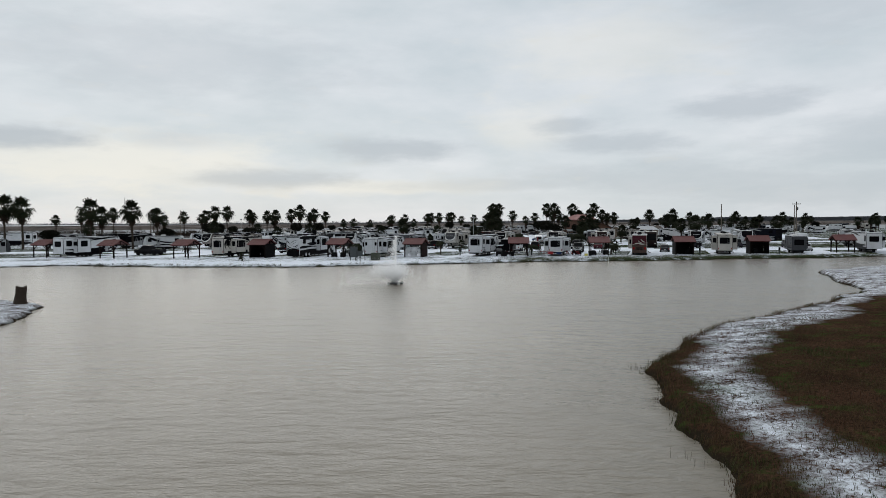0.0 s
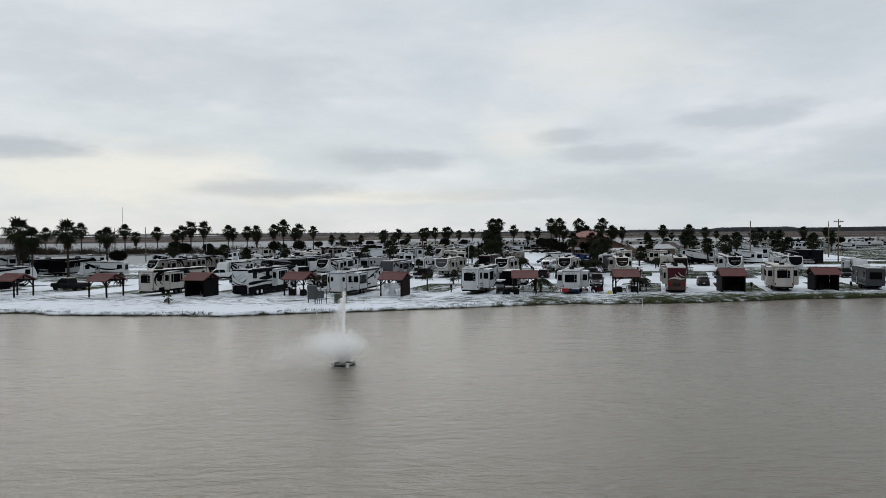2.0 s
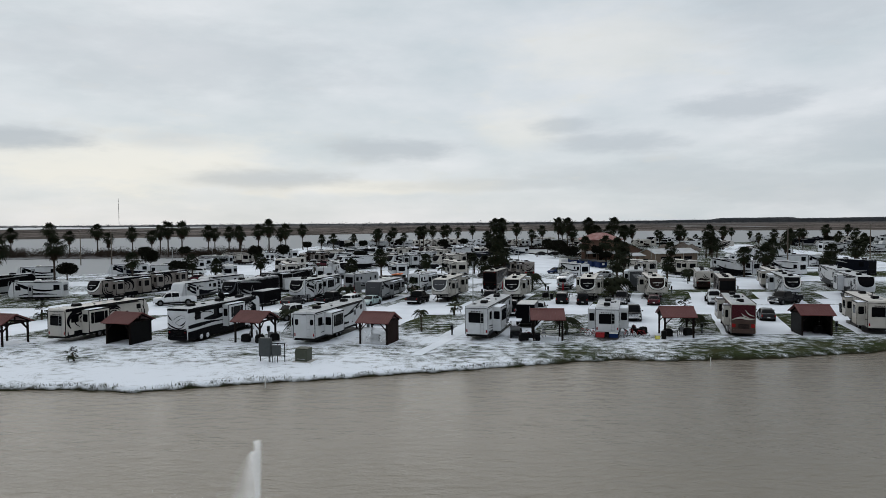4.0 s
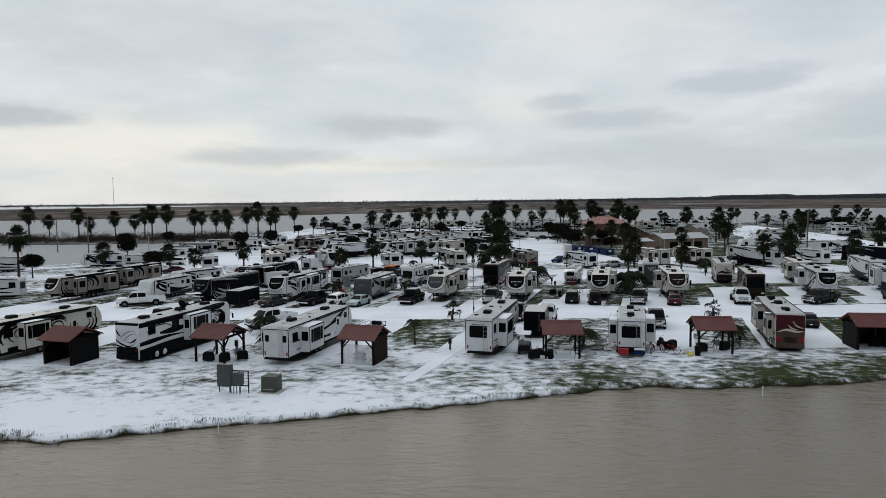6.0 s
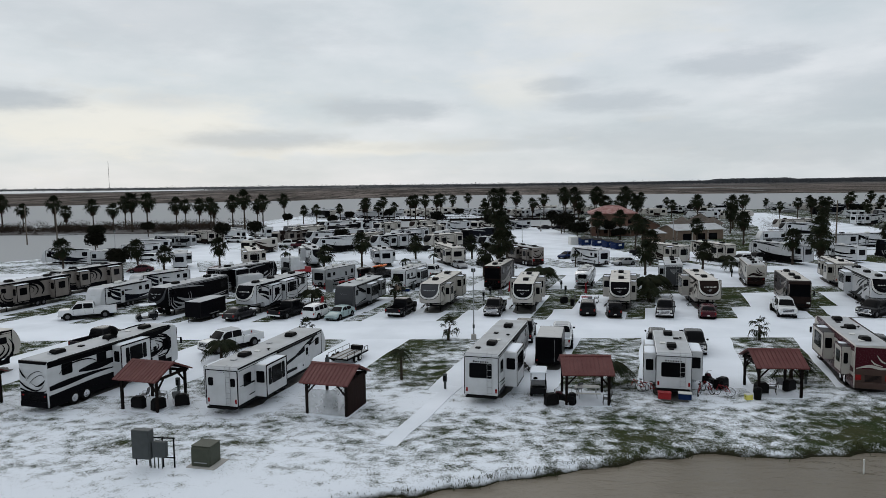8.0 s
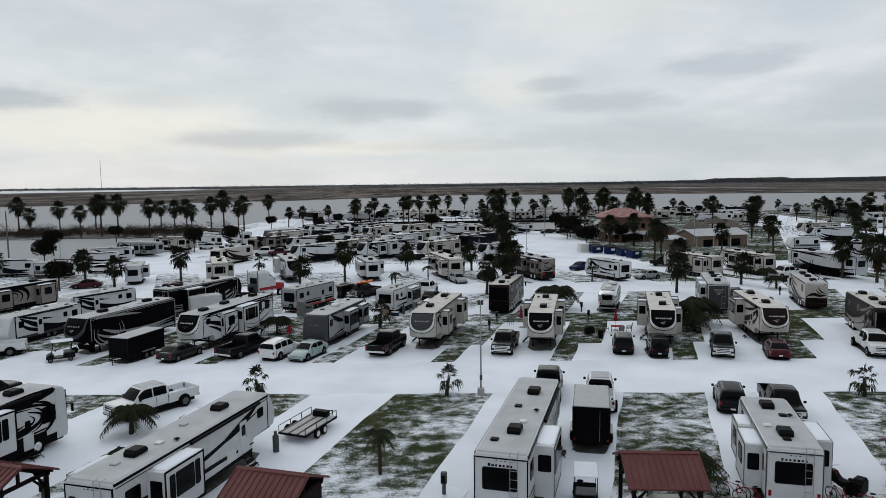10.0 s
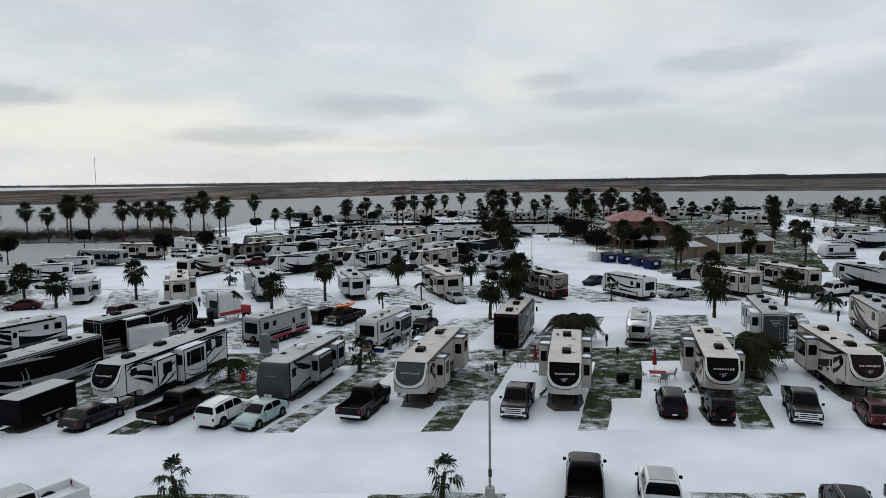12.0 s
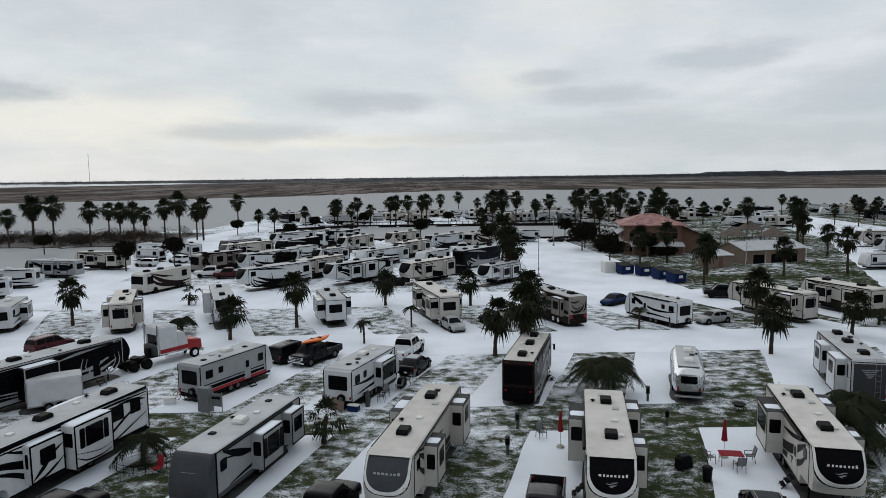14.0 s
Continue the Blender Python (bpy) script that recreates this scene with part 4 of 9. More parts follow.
def fifth_wheel(label, L=11.6, skin=WHITE, shield=BLACK, paint=BLACK, kind="sweep", slides="both", ac=2, ac_mat=PLASTIC, tall=3.62, rear="window", seed=1, lower=None, badge=True, roof_mat=None):
    """A fifth-wheel camping trailer; its front is at +y, its base at the origin."""
    t = thing("fifth_wheel_trailer", label, "camping trailer", "trailers on the pitches")
    W, h, z0 = 2.5, L / 2, 0.72
    zt = tall - 0.05
    body = [(-h, z0), (-h, zt - 0.25), (-h + 0.06, zt - 0.08), (-h + 0.2, zt), (h - 1.15, zt), (h - 1.15, 1.36), (h - 2.7, 1.32), (h - 2.9, 1.15), (h - 3.0, z0)]
    part("body", prism(bmesh.new(), body, -W / 2, W / 2, bevel=0.05, seg=2), skin, t)
    low = zt - 1.36
    profile = [(0, -1.15), (0.05, -0.98), (0.18, -0.78), (0.38, -0.56), (0.62, -0.37), (0.88, -0.2), (1.12, -0.08), (1.35, -0.01), (1.55, 0), (1.75, -0.06), (1.92, -0.2), (low - 0.05, -0.26), (low, -1.15)]

    def cap_y(x, dz):
        for (da, ya), (db, yb) in zip(profile, profile[1:]):
            if da <= dz <= db:
                out = ya + (yb - ya) * (dz - da) / (db - da)
                break
        else:
            out = -1.15
        return h - 1.15 + (out + 1.15) * (1 - 0.3 * min(1, abs(x) / (W / 2)) ** 4)
    bm, last = bmesh.new(), None
    for dz, _ in profile:
        row = [bm.verts.new((-W / 2, h - 1.15, zt - dz))]
        for k in range(-8, 9):
            x = W / 2 * math.sin(math.pi / 2 * k / 8)
            row.append(bm.verts.new((x, cap_y(x, dz), zt - dz)))
        row.append(bm.verts.new((W / 2, h - 1.15, zt - dz)))
        if last:
            for i in range(len(row) - 1):
                bm.faces.new((last[i], row[i], row[i + 1], last[i + 1]))
        last = row
    bmesh.ops.remove_doubles(bm, verts=bm.verts, dist=0.004)
    bmesh.ops.recalc_face_normals(bm, faces=bm.faces)
    cap = part("front_cap", bm, skin, t, smooth=True)
    # rounded dark shield, a bright rim under it and dark accents outside that
    pale = PLASTIC_WHITE if skin is not BLACK else GREY
    for name, mat, off, wide, shoulder, foot in (("dark_chin", BLACK if skin is not BLACK else GREY, 0.008, 1.0, 1.0, 1.93), ("pale_rim", pale, 0.016, 0.98, 0.85, 1.86), ("dark_shield", shield, 0.024, 0.88, 0.65, 1.62)):
        if not FINE[0] and name != "dark_shield":
            continue
        bm, last = bmesh.new(), None
        for k in range(21):
            dz = 0.06 + (foot - 0.06) * math.sin(math.pi / 2 * k / 20)
            half = wide * W / 2 * (1 if dz < shoulder else max(0.0, 1 - ((dz - shoulder) / (foot - shoulder)) ** 2.3) ** 0.5)
            row = [bm.verts.new((half * i / 6, cap_y(half * i / 6, dz) + off, zt - dz + off * 0.7)) for i in range(-6, 7)]
            if last:
                for i in range(12):
                    bm.faces.new((last[i], row[i], row[i + 1], last[i + 1]))
            last = row
        part(name, bm, mat, cap, smooth=True)
    if badge and FINE[0]:
        front_of = lambda x, z: cap_y(x, zt - z) + 0.028
        tagged(part("badge", lettering(-0.76, 0.72, 7 + seed % 3, zt - 0.80, 0.13, front_of, seed), PLASTIC_WHITE if seed % 3 else SILVER, cap), kind="stuff")
        emblem = bmesh.new()
        for k, (z, w, u) in enumerate(((1.06, 0.30, 0.02), (1.13, 0.36, -0.04), (1.20, 0.26, 0.06), (1.26, 0.14, -0.02))):
            ring = [emblem.verts.new((u + w * math.cos(q), cap_y(u, z) + 0.030, zt - z + 0.028 * math.sin(q) + 0.05 * math.cos(q) * (1 if k % 2 else -1))) for q in [2 * math.pi * i / 14 for i in range(14)]]
            emblem.faces.new(ring)
        tagged(part("emblem", emblem, SILVER if seed % 2 else GREY, cap), kind="stuff")
    roof = part("roof", prism(bmesh.new(), [(-h + 0.12, zt - 0.03), (-h + 0.2, zt + 0.025), (h - 1.2, zt + 0.025), (h - 0.8, zt - 0.03)], -W / 2 + 0.07, W / 2 - 0.07, bevel=0.02), roof_mat or (ROOF_BARE if skin is CREAM else ROOF_SNOW), t)
    rail = bmesh.new()
    for s in (-1, 1):
        box(rail, s * W / 2 - 0.03, s * W / 2 + 0.03, -h + 0.1, h - 1.1, zt - 0.16, zt - 0.04)
        box(rail, s * W / 2 - 0.01, s * W / 2 + 0.014, -h + 0.2, h - 1.2, zt - 0.30, zt - 0.26)
        box(rail, s * W / 2 - 0.01, s * W / 2 + 0.014, -h + 0.05, h - 3.0, z0 - 0.02, z0 + 0.06)
        box(rail, s * W / 2 - 0.035, s * W / 2 + 0.012, -h - 0.014, -h + 0.06, z0, zt - 0.2)
        if s > 0:
            box(rail, -W / 2 + 0.05, W / 2 - 0.05, -h - 0.012, -h + 0.03, zt - 0.26, zt - 0.2)
        box(rail, s * W / 2 - 0.02, s * W / 2 + 0.014, h - 1.2, h - 1.12, 1.36, zt - 0.05)
    if not REMOTE[0]:
        part("roof_trim", rail, paint if FINE[0] else BLACK, t)
    graphics(t, kind, L, W, z0, zt, paint)
    skirt = bmesh.new()
    box(skirt, -W / 2 + 0.1, W / 2 - 0.1, -h + 0.1, h - 3.1, 0.5, z0)
    if FINE[0]:
        part("chassis", skirt, PLASTIC, t)
    if lower:
        bm = bmesh.new()
        for s in (-1, 1):
            box(bm, s * (W / 2 + 0.004) - 0.008, s * (W / 2 + 0.004) + 0.008, -h + 0.06, h - 3.05, z0, z0 + 0.42)
        if FINE[0]:
            part("lower_panel", bm, lower, t)
    if FINE[0]:
        for s in (-1, 1):
            for y0, y1 in ((h - 5.6, h - 4.7), (h - 4.5, h - 3.3), (-h + 0.4, -h + 1.1)):
                part("baggage_door", pane(bmesh.new(), s * W / 2, y0, y1, z0 + 0.1, z0 + 0.75, 0.014), skin, t)
        part("front_skirt", slab(-W / 2 + 0.02, W / 2 - 0.02, h - 3.06, h - 2.98, 0.7, 1.3, bevel=0.01), skin, t)
        part("battery_hatch", slab(-0.5, 0.5, h - 2.985, h - 2.965, 0.8, 1.2, bevel=0.02), PLASTIC, t)
        part("underside", slab(-W / 2 + 0.1, W / 2 - 0.1, h - 2.75, h - 0.75, 1.26, 1.38), PLASTIC, t)
    for y in (-1.7, -0.75, ):
        for s in (-1, 1):
            wheel(t, s * (W / 2 - 0.16), y, 0.38, 0.25)
    for s in (-1, 1):
        bm = rod(bmesh.new(), [(s * 0.85, h - 2.5, 1.34), (s * 0.85, h - 2.5, 0.02)], 0.06, n=8)
        box(bm, s * 0.85 - 0.14, s * 0.85 + 0.14, h - 2.64, h - 2.36, 0.0, 0.03)
        if FINE[0]:
            part("landing_leg", bm, PLASTIC, t)
    bm = slab(-0.15, 0.15, h - 1.5, h - 1.2, 0.95, 1.38, bevel=0.03)
    if FINE[0]:
        part("hitch_pin", bm, PLASTIC, t)
    # sides
    side_window(t, W / 2, -h + 0.8, -h + 1.7, zt - 1.5, zt - 0.7)
    side_window(t, -W / 2, -h + 0.8, -h + 1.7, zt - 1.5, zt - 0.7)
    side_window(t, W / 2, h - 2.3, h - 1.7, zt - 1.1, zt - 0.6)
    side_window(t, -W / 2, h - 2.3, h - 1.7, zt - 1.1, zt - 0.6)
    if slides in ("both", "right"):
        slide_out(t, 1, -h + 2.2, -h + 5.2, z0 + 0.1, zt - 0.3, 0.95, W, skin, paint)
    if slides in ("both", "left"):
        slide_out(t, -1, -h + 1.0, -h + 3.4, z0 + 0.1, zt - 0.3, 0.85, W, skin, paint, wide=False)
        slide_out(t, -1, h - 5.2, h - 3.2, z0 + 0.35, zt - 0.35, 0.75, W, skin, paint, wide=False)
    if slides == "edge":
        slide_out(t, -1, h - 9.8, h - 6.7, z0 + 0.1, zt - 0.22, 0.95, W, skin, paint)
        slide_out(t, -1, h - 6.4, h - 4.0, z0 + 0.3, zt - 0.45, 0.5, W, skin, paint, wide=False)
        slide_out(t, 1, -h + 2.2, -h + 5.2, z0 + 0.1, zt - 0.3, 0.95, W, skin, paint)
        bm = bmesh.new()
        ribbon(bm, [(h - 9.7, 1.2, .03), (h - 8.8, 1.02, .09), (h - 7.6, 1.1, .10), (h - 6.8, 1.5, .03)], -W / 2 - 0.966, flip=True)
        ribbon(bm, [(h - 9.7, 1.5, .02), (h - 8.6, 1.36, .05), (h - 6.8, 1.75, .03)], -W / 2 - 0.968, flip=True)
        ribbon(bm, [(h - 6.3, 2.7, .04), (h - 5.5, 2.3, .22), (h - 4.8, 1.7, .26), (h - 4.1, 1.2, .05)], -W / 2 - 0.516, flip=True)
        ribbon(bm, [(h - 6.3, 1.9, .03), (h - 5.6, 1.5, .16), (h - 4.9, 1.2, .14), (h - 4.1, 1.1, .03)], -W / 2 - 0.518, flip=True)
        if FINE[0]:
            part("painted_graphic", bm, paint, t)
            side_window(t, -W / 2, -h + 2.4, -h + 3.6, zt - 1.5, zt - 0.6)
    entry_door(t, W / 2, h - 3.9, z0 + 0.1, z0 + 2.0, skin)
    awn = drum(bmesh.new(), (W / 2 + 0.1, -h + 5.4, zt - 0.2), (W / 2 + 0.1, h - 2.2, zt - 0.2), 0.09, n=10)
    if FINE[0]:
        part("awning_roll", awn, PLASTIC, t)
    # back
    if rear == "window":
        end_window(t, -h, -0.84, 0.72, zt - 1.72, zt - 0.72)
    elif rear == "ramp":
        part("ramp_door", slab(-1.1, 1.1, -h - 0.03, -h, z0 + 0.05, zt - 0.35, bevel=0.012), GREY, t)
        bm = bmesh.new()
        for k in range(5):
            w = 0.55 - 0.1 * k
            box(bm, -w, w, -h - 0.045, -h - 0.03, zt - 0.85 - 0.14 * k, zt - 0.78 - 0.14 * k)
        if FINE[0]:
            part("badge", bm, SILVER, t)
    else:
        end_window(t, -h, -1.02, -0.72, zt - 1.3, zt - 0.8)
        end_window(t, -h, 0.72, 1.02, zt - 1.3, zt - 0.8)
    if rear == "window" and badge:
        if FINE[0]:
            tagged(part("badge", lettering(-0.62, 0.62, 7, zt - 0.62, 0.11, lambda x, z: -h - 0.012, seed), PLASTIC, t), kind="stuff")
    ladder(t, 0.62 if rear == "window" else 0.55, -h, z0 + 0.1, zt)
    if FINE[0]:
        lights = bmesh.new()
        for x in (-0.2, 0, 0.2):
            box(lights, x - 0.04, x + 0.04, -h - 0.015, -h, zt - 0.36, zt - 0.32)
        tagged(part("marker_lights", lights, PLASTIC, t), kind="stuff")
        part("bumper", slab(-1.15, 1.15, -h - 0.16, -h, z0 - 0.2, z0 - 0.08, bevel=0.02), PLASTIC, t)
    for s in (-1, 1):
        if FINE[0]:
            part("tail_light", slab(s * 1.08 - 0.07, s * 1.08 + 0.07, -h - 0.02, -h, z0 + 0.2, z0 + 0.5, bevel=0.01), LAMP_RED, t)
    roof_bits(t, L, zt + 0.02, ac, ac_mat, seed)
    return t


def travel_trailer(label, L=8.6, skin=WHITE, front=GREY, paint=BLACK, kind="blade", slides="right", tall=3.15, seed=1, ac_mat=PLASTIC_WHITE, lower=None, rear="window"):
    t = thing("travel_trailer", label, "camping trailer", "trailers on the pitches")
    W, h, z0 = 2.45, L / 2, 0.6
    zt = tall - 0.05
    body = [(-h, z0), (-h, zt - 0.2), (-h + 0.16, zt), (h - 0.95, zt), (h - 0.95, z0)]
    part("body", prism(bmesh.new(), body, -W / 2, W / 2, bevel=0.04, seg=2), skin, t)
    nose = smoothed([(h - 0.95, zt), (h - 0.72, zt - 0.05), (h - 0.5, zt - 0.24), (h - 0.27, zt - 0.75), (h - 0.1, zt - 1.3), (h, zt - 1.75), (h - 0.02, z0 + 0.35), (h - 0.16, z0 + 0.08), (h - 0.4, z0), (h - 0.95, z0)], 2)
    cap = part("front_cap", prism(bmesh.new(), nose, -W / 2, W / 2, bevel=0.12, seg=3), front, t)
    bm = bmesh.new()
    box(bm, -0.45, 0.45, h - 0.27, h - 0.2, zt - 1.02, zt - 0.94)
    if FINE[0]:
        part("badge", bm, SILVER, cap)
    part("roof", prism(bmesh.new(), [(-h + 0.1, zt - 0.02), (-h + 0.2, zt + 0.025), (h - 1.0, zt + 0.025), (h - 0.8, zt - 0.02)], -W / 2 + 0.06, W / 2 - 0.06, bevel=0.02), ROOF_SNOW, t)
    rail = bmesh.new()
    for s in (-1, 1):
        box(rail, s * W / 2 - 0.025, s * W / 2 + 0.025, -h + 0.1, h - 0.9, zt - 0.1, zt - 0.03)
        box(rail, s * W / 2 - 0.02, s * W / 2 + 0.02, h - 1.0, h - 0.92, z0, zt - 0.05)
    if not REMOTE[0]:
        part("roof_trim", rail, paint if FINE[0] else BLACK, t)
    graphics(t, kind, L, W, z0, zt, paint)
    if FINE[0]:
        part("chassis", slab(-W / 2 + 0.1, W / 2 - 0.1, -h + 0.1, h - 0.3, 0.4, z0), PLASTIC, t)
    if lower:
        bm = bmesh.new()
        for s in (-1, 1):
            box(bm, s * (W / 2 + 0.004) - 0.008, s * (W / 2 + 0.004) + 0.008, -h + 0.06, h - 1.0, z0, z0 + 0.26)
        if FINE[0]:
            part("lower_panel", bm, lower, t)
    for y in (-1.0, -0.15):
        for s in (-1, 1):
            wheel(t, s * (W / 2 - 0.15), y, 0.35, 0.22)
    bm = bmesh.new()
    for s in (-1, 1):
        rod(bm, [(s * 0.7, h - 0.1, 0.5), (0, h + 1.1, 0.5)], 0.05)
    rod(bm, [(0, h + 0.9, 0.6), (0, h + 0.9, 0.0)], 0.04)
    if FINE[0]:
        part("tow_bar", bm, PLASTIC, t)
    if FINE[0]:
        for s in (-0.17, 0.17):
            part("gas_bottle", drum(bmesh.new(), (s, h + 0.35, 0.5), (s, h + 0.35, 1.0), 0.15, n=10), PLASTIC_WHITE, t)
    for s in (-1, 1):
        side_window(t, s * W / 2, -h + 0.6, -h + 1.3, zt - 1.25, zt - 0.65)
        side_window(t, s * W / 2, h - 1.9, h - 1.35, zt - 1.25, zt - 0.65)
        side_window(t, s * W / 2, -h + 2.0, -h + 2.45, zt - 1.1, zt - 0.65)
    if slides in ("right", "both"):
        slide_out(t, 1, -0.6, 2.0, z0 + 0.2, zt - 0.3, 0.8, W, skin, paint)
        entry_door(t, -W / 2, 0.8, z0 + 0.06, z0 + 1.9, skin)
    if slides in ("left", "both"):
        slide_out(t, -1, -1.6, 0.9, z0 + 0.2, zt - 0.3, 0.8, W, skin, paint)
        slide_out(t, -1, -h + 0.9, -h + 2.6, z0 + 0.25, zt - 0.3, 0.75, W, skin, paint, wide=False)
    if slides != "right" and slides != "both":
        entry_door(t, W / 2, 1.0, z0 + 0.06, z0 + 1.9, skin)
    if FINE[0]:
        part("awning_roll", drum(bmesh.new(), (-W / 2 - 0.08, -h + 1.2, zt - 0.15), (-W / 2 - 0.08, h - 1.6, zt - 0.15), 0.08, n=10), PLASTIC, t)
    if rear == "window":
        end_window(t, -h, -0.78, 0.78, zt - 1.62, zt - 0.6)
    if FINE[0]:
        spare = part("spare_wheel", drum(bmesh.new(), (0.35, -h - 0.24, z0 + 0.28), (0.35, -h - 0.06, z0 + 0.28), 0.33, n=16), RUBBER, t)
        part("rim", drum(bmesh.new(), (0.35, -h - 0.26, z0 + 0.28), (0.35, -h - 0.2, z0 + 0.28), 0.17, n=12), ALLOY, spare)
        corner = bmesh.new()
        for s in (-1, 1):
            box(corner, s * W / 2 - 0.05, s * W / 2 + 0.012, -h - 0.014, -h + 0.05, z0, zt - 0.15)
        box(corner, -W / 2, W / 2, -h - 0.013, -h + 0.03, z0, z0 + 0.1)
        part("corner_trim", corner, paint, t)
        part("bumper", slab(-1.1, 1.1, -h - 0.14, -h, z0 - 0.2, z0 - 0.08, bevel=0.02), PLASTIC, t)
    for s in (-1, 1):
        if FINE[0]:
            part("tail_light", slab(s * 1.06 - 0.07, s * 1.06 + 0.07, -h - 0.02, -h, z0 + 0.2, z0 + 0.42, bevel=0.01), LAMP_RED, t)
    roof_bits(t, L, zt + 0.02, 1, ac_mat, seed)
    return t


def motorhome(label, L=12.0, skin=WHITE, paint=BLACK, kind="curls", front=None, rear_mat=None, slides="both", tall=3.75, seed=1):
    """A bus-like motor coach with a flat front, its windscreen at +y."""
    t = thing("motor_coach", label, "motorhome", "trailers on the pitches")
    W, h, z0 = 2.55, L / 2, 0.42
    zt = tall - 0.12
    body = [(-h + 0.06, z0), (-h, z0 + 0.4), (-h, zt - 0.25), (-h + 0.12, zt - 0.05), (-h + 0.25, zt), (h - 0.9, zt), (h - 0.9, z0)]
    part("body", prism(bmesh.new(), body, -W / 2, W / 2, bevel=0.06, seg=2), skin, t)
    nose = [(h - 0.9, zt), (h - 0.5, zt - 0.03), (h - 0.2, zt - 0.16), (h - 0.08, zt - 0.4), (h, 1.7), (h + 0.02, 0.9), (h - 0.1, z0), (h - 0.9, z0)]
    cap = part("front_cap", prism(bmesh.new(), nose, -W / 2, W / 2, bevel=0.12, seg=3), front or skin, t)
    part("windscreen", prism(bmesh.new(), [(h - 0.08, zt - 0.45), (h - 0.055, zt - 0.45), (h + 0.012, 1.72), (h - 0.02, 1.72)], -1.16, 1.16, bevel=0.0), GLASS, cap)
    for s in (-1, 1):
        if FINE[0]:
            part("headlight", slab(s * 0.95 - 0.2, s * 0.95 + 0.2, h - 0.04, h + 0.035, 0.85, 1.05, bevel=0.02), LAMP_WHITE, cap)
        part("side_pillar", slab(s * 1.2 - 0.05, s * 1.2 + 0.05, h - 0.16, h - 0.02, 1.3, zt - 0.4, bevel=0.02), paint, cap) if FINE[0] else None
        bm = rod(bmesh.new(), [(s * 1.25, h - 0.15, 2.5), (s * 1.5, h + 0.15, 2.4)], 0.025)
        box(bm, s * 1.5 - 0.09, s * 1.5 + 0.09, h + 0.1, h + 0.2, 1.9, 2.45, bevel=0.03)
        if FINE[0]:
            part("mirror", bm, PLASTIC, cap)
        side_window(t, s * W / 2, h - 1.9, h - 1.0, 1.75, 2.7)
    if FINE[0]:
        part("grille", slab(-0.6, 0.6, h, h + 0.04, 0.6, 0.82, bevel=0.01), PLASTIC, cap)
    part("roof", prism(bmesh.new(), [(-h + 0.15, zt - 0.02), (-h + 0.25, zt + 0.025), (h - 0.9, zt + 0.025), (h - 0.55, zt - 0.02)], -W / 2 + 0.1, W / 2 - 0.1, bevel=0.02), ROOF_BARE if skin is BROWN else ROOF_SNOW, t)
    graphics(t, kind, L, W, z0, zt, paint)
    bm = bmesh.new()
    for s in (-1, 1):
        box(bm, s * (W / 2 + 0.003) - 0.008, s * (W / 2 + 0.003) + 0.008, -h + 0.08, h - 0.95, z0, z0 + 0.5)
        box(bm, s * W / 2 - 0.03, s * W / 2 + 0.03, -h + 0.15, h - 0.9, zt - 0.2, zt - 0.06)
    if FINE[0]:
        part("lower_panel", bm, paint, t)
    for y, r in ((h - 2.4, 0.5), (-h + 3.4, 0.5), (-h + 2.3, 0.5)):
        for s in (-1, 1):
            wheel(t, s * (W / 2 - 0.13), y, r, 0.3, CHROME)
    if FINE[0]:
        part("chassis", slab(-1.1, 1.1, -h + 0.2, h - 0.3, 0.3, z0), PLASTIC, t)
    for s, ys in ((1, (-h + 1.3, -h + 4.6)), (-1, (-h + 1.2,))):
        for y in ys:
            side_window(t, s * W / 2, y, y + 0.9, zt - 1.3, zt - 0.55)
    if slides in ("both", "right"):
        slide_out(t, 1, -0.8, 2.6, z0 + 0.65, zt - 0.25, 0.8, W, skin, paint)
    if slides in ("both", "left"):
        slide_out(t, -1, -0.6, 3.0, z0 + 0.75, zt - 0.25, 0.8, W, skin, paint)
        slide_out(t, -1, -h + 1.0, -h + 3.0, z0 + 0.75, zt - 0.35, 0.6, W, skin, paint, wide=False)
    entry_door(t, W / 2, h - 3.0, z0 + 0.1, z0 + 2.15, skin)
    if FINE[0]:
        part("awning_roll", drum(bmesh.new(), (W / 2 + 0.08, -h + 1.0, zt - 0.08), (W / 2 + 0.08, h - 2.0, zt - 0.08), 0.09, n=10), PLASTIC, t)
    back = rear_mat or paint
    part("rear_panel", slab(-1.2, 1.2, -h - 0.02, -h, z0 + 0.2, 1.9 if rear_mat is TAILBROWN else 1.5, bevel=0.008), back, t)
    if rear_mat is TAILBROWN:
        part("rear_screen", slab(-1.22, 1.22, -h - 0.016, -h, 1.5, zt - 0.12, bevel=0.01), paint, t, "maroon upper tail")
    if rear_mat is BLACK:
        part("rear_screen", slab(-1.1, 1.1, -h - 0.025, -h, zt - 1.9, zt - 0.35, bevel=0.01), rear_mat, t)
    bm = bmesh.new()
    for k in range(6):
        box(bm, -0.55, 0.55, -h - 0.045, -h - 0.02, 0.95 + k * 0.085, 0.985 + k * 0.085)
    if FINE[0]:
        part("engine_grille", bm, PLASTIC, t)
    if FINE[0]:
        part("bumper", slab(-1.2, 1.2, -h - 0.12, -h, z0, z0 + 0.42, bevel=0.04), back, t)
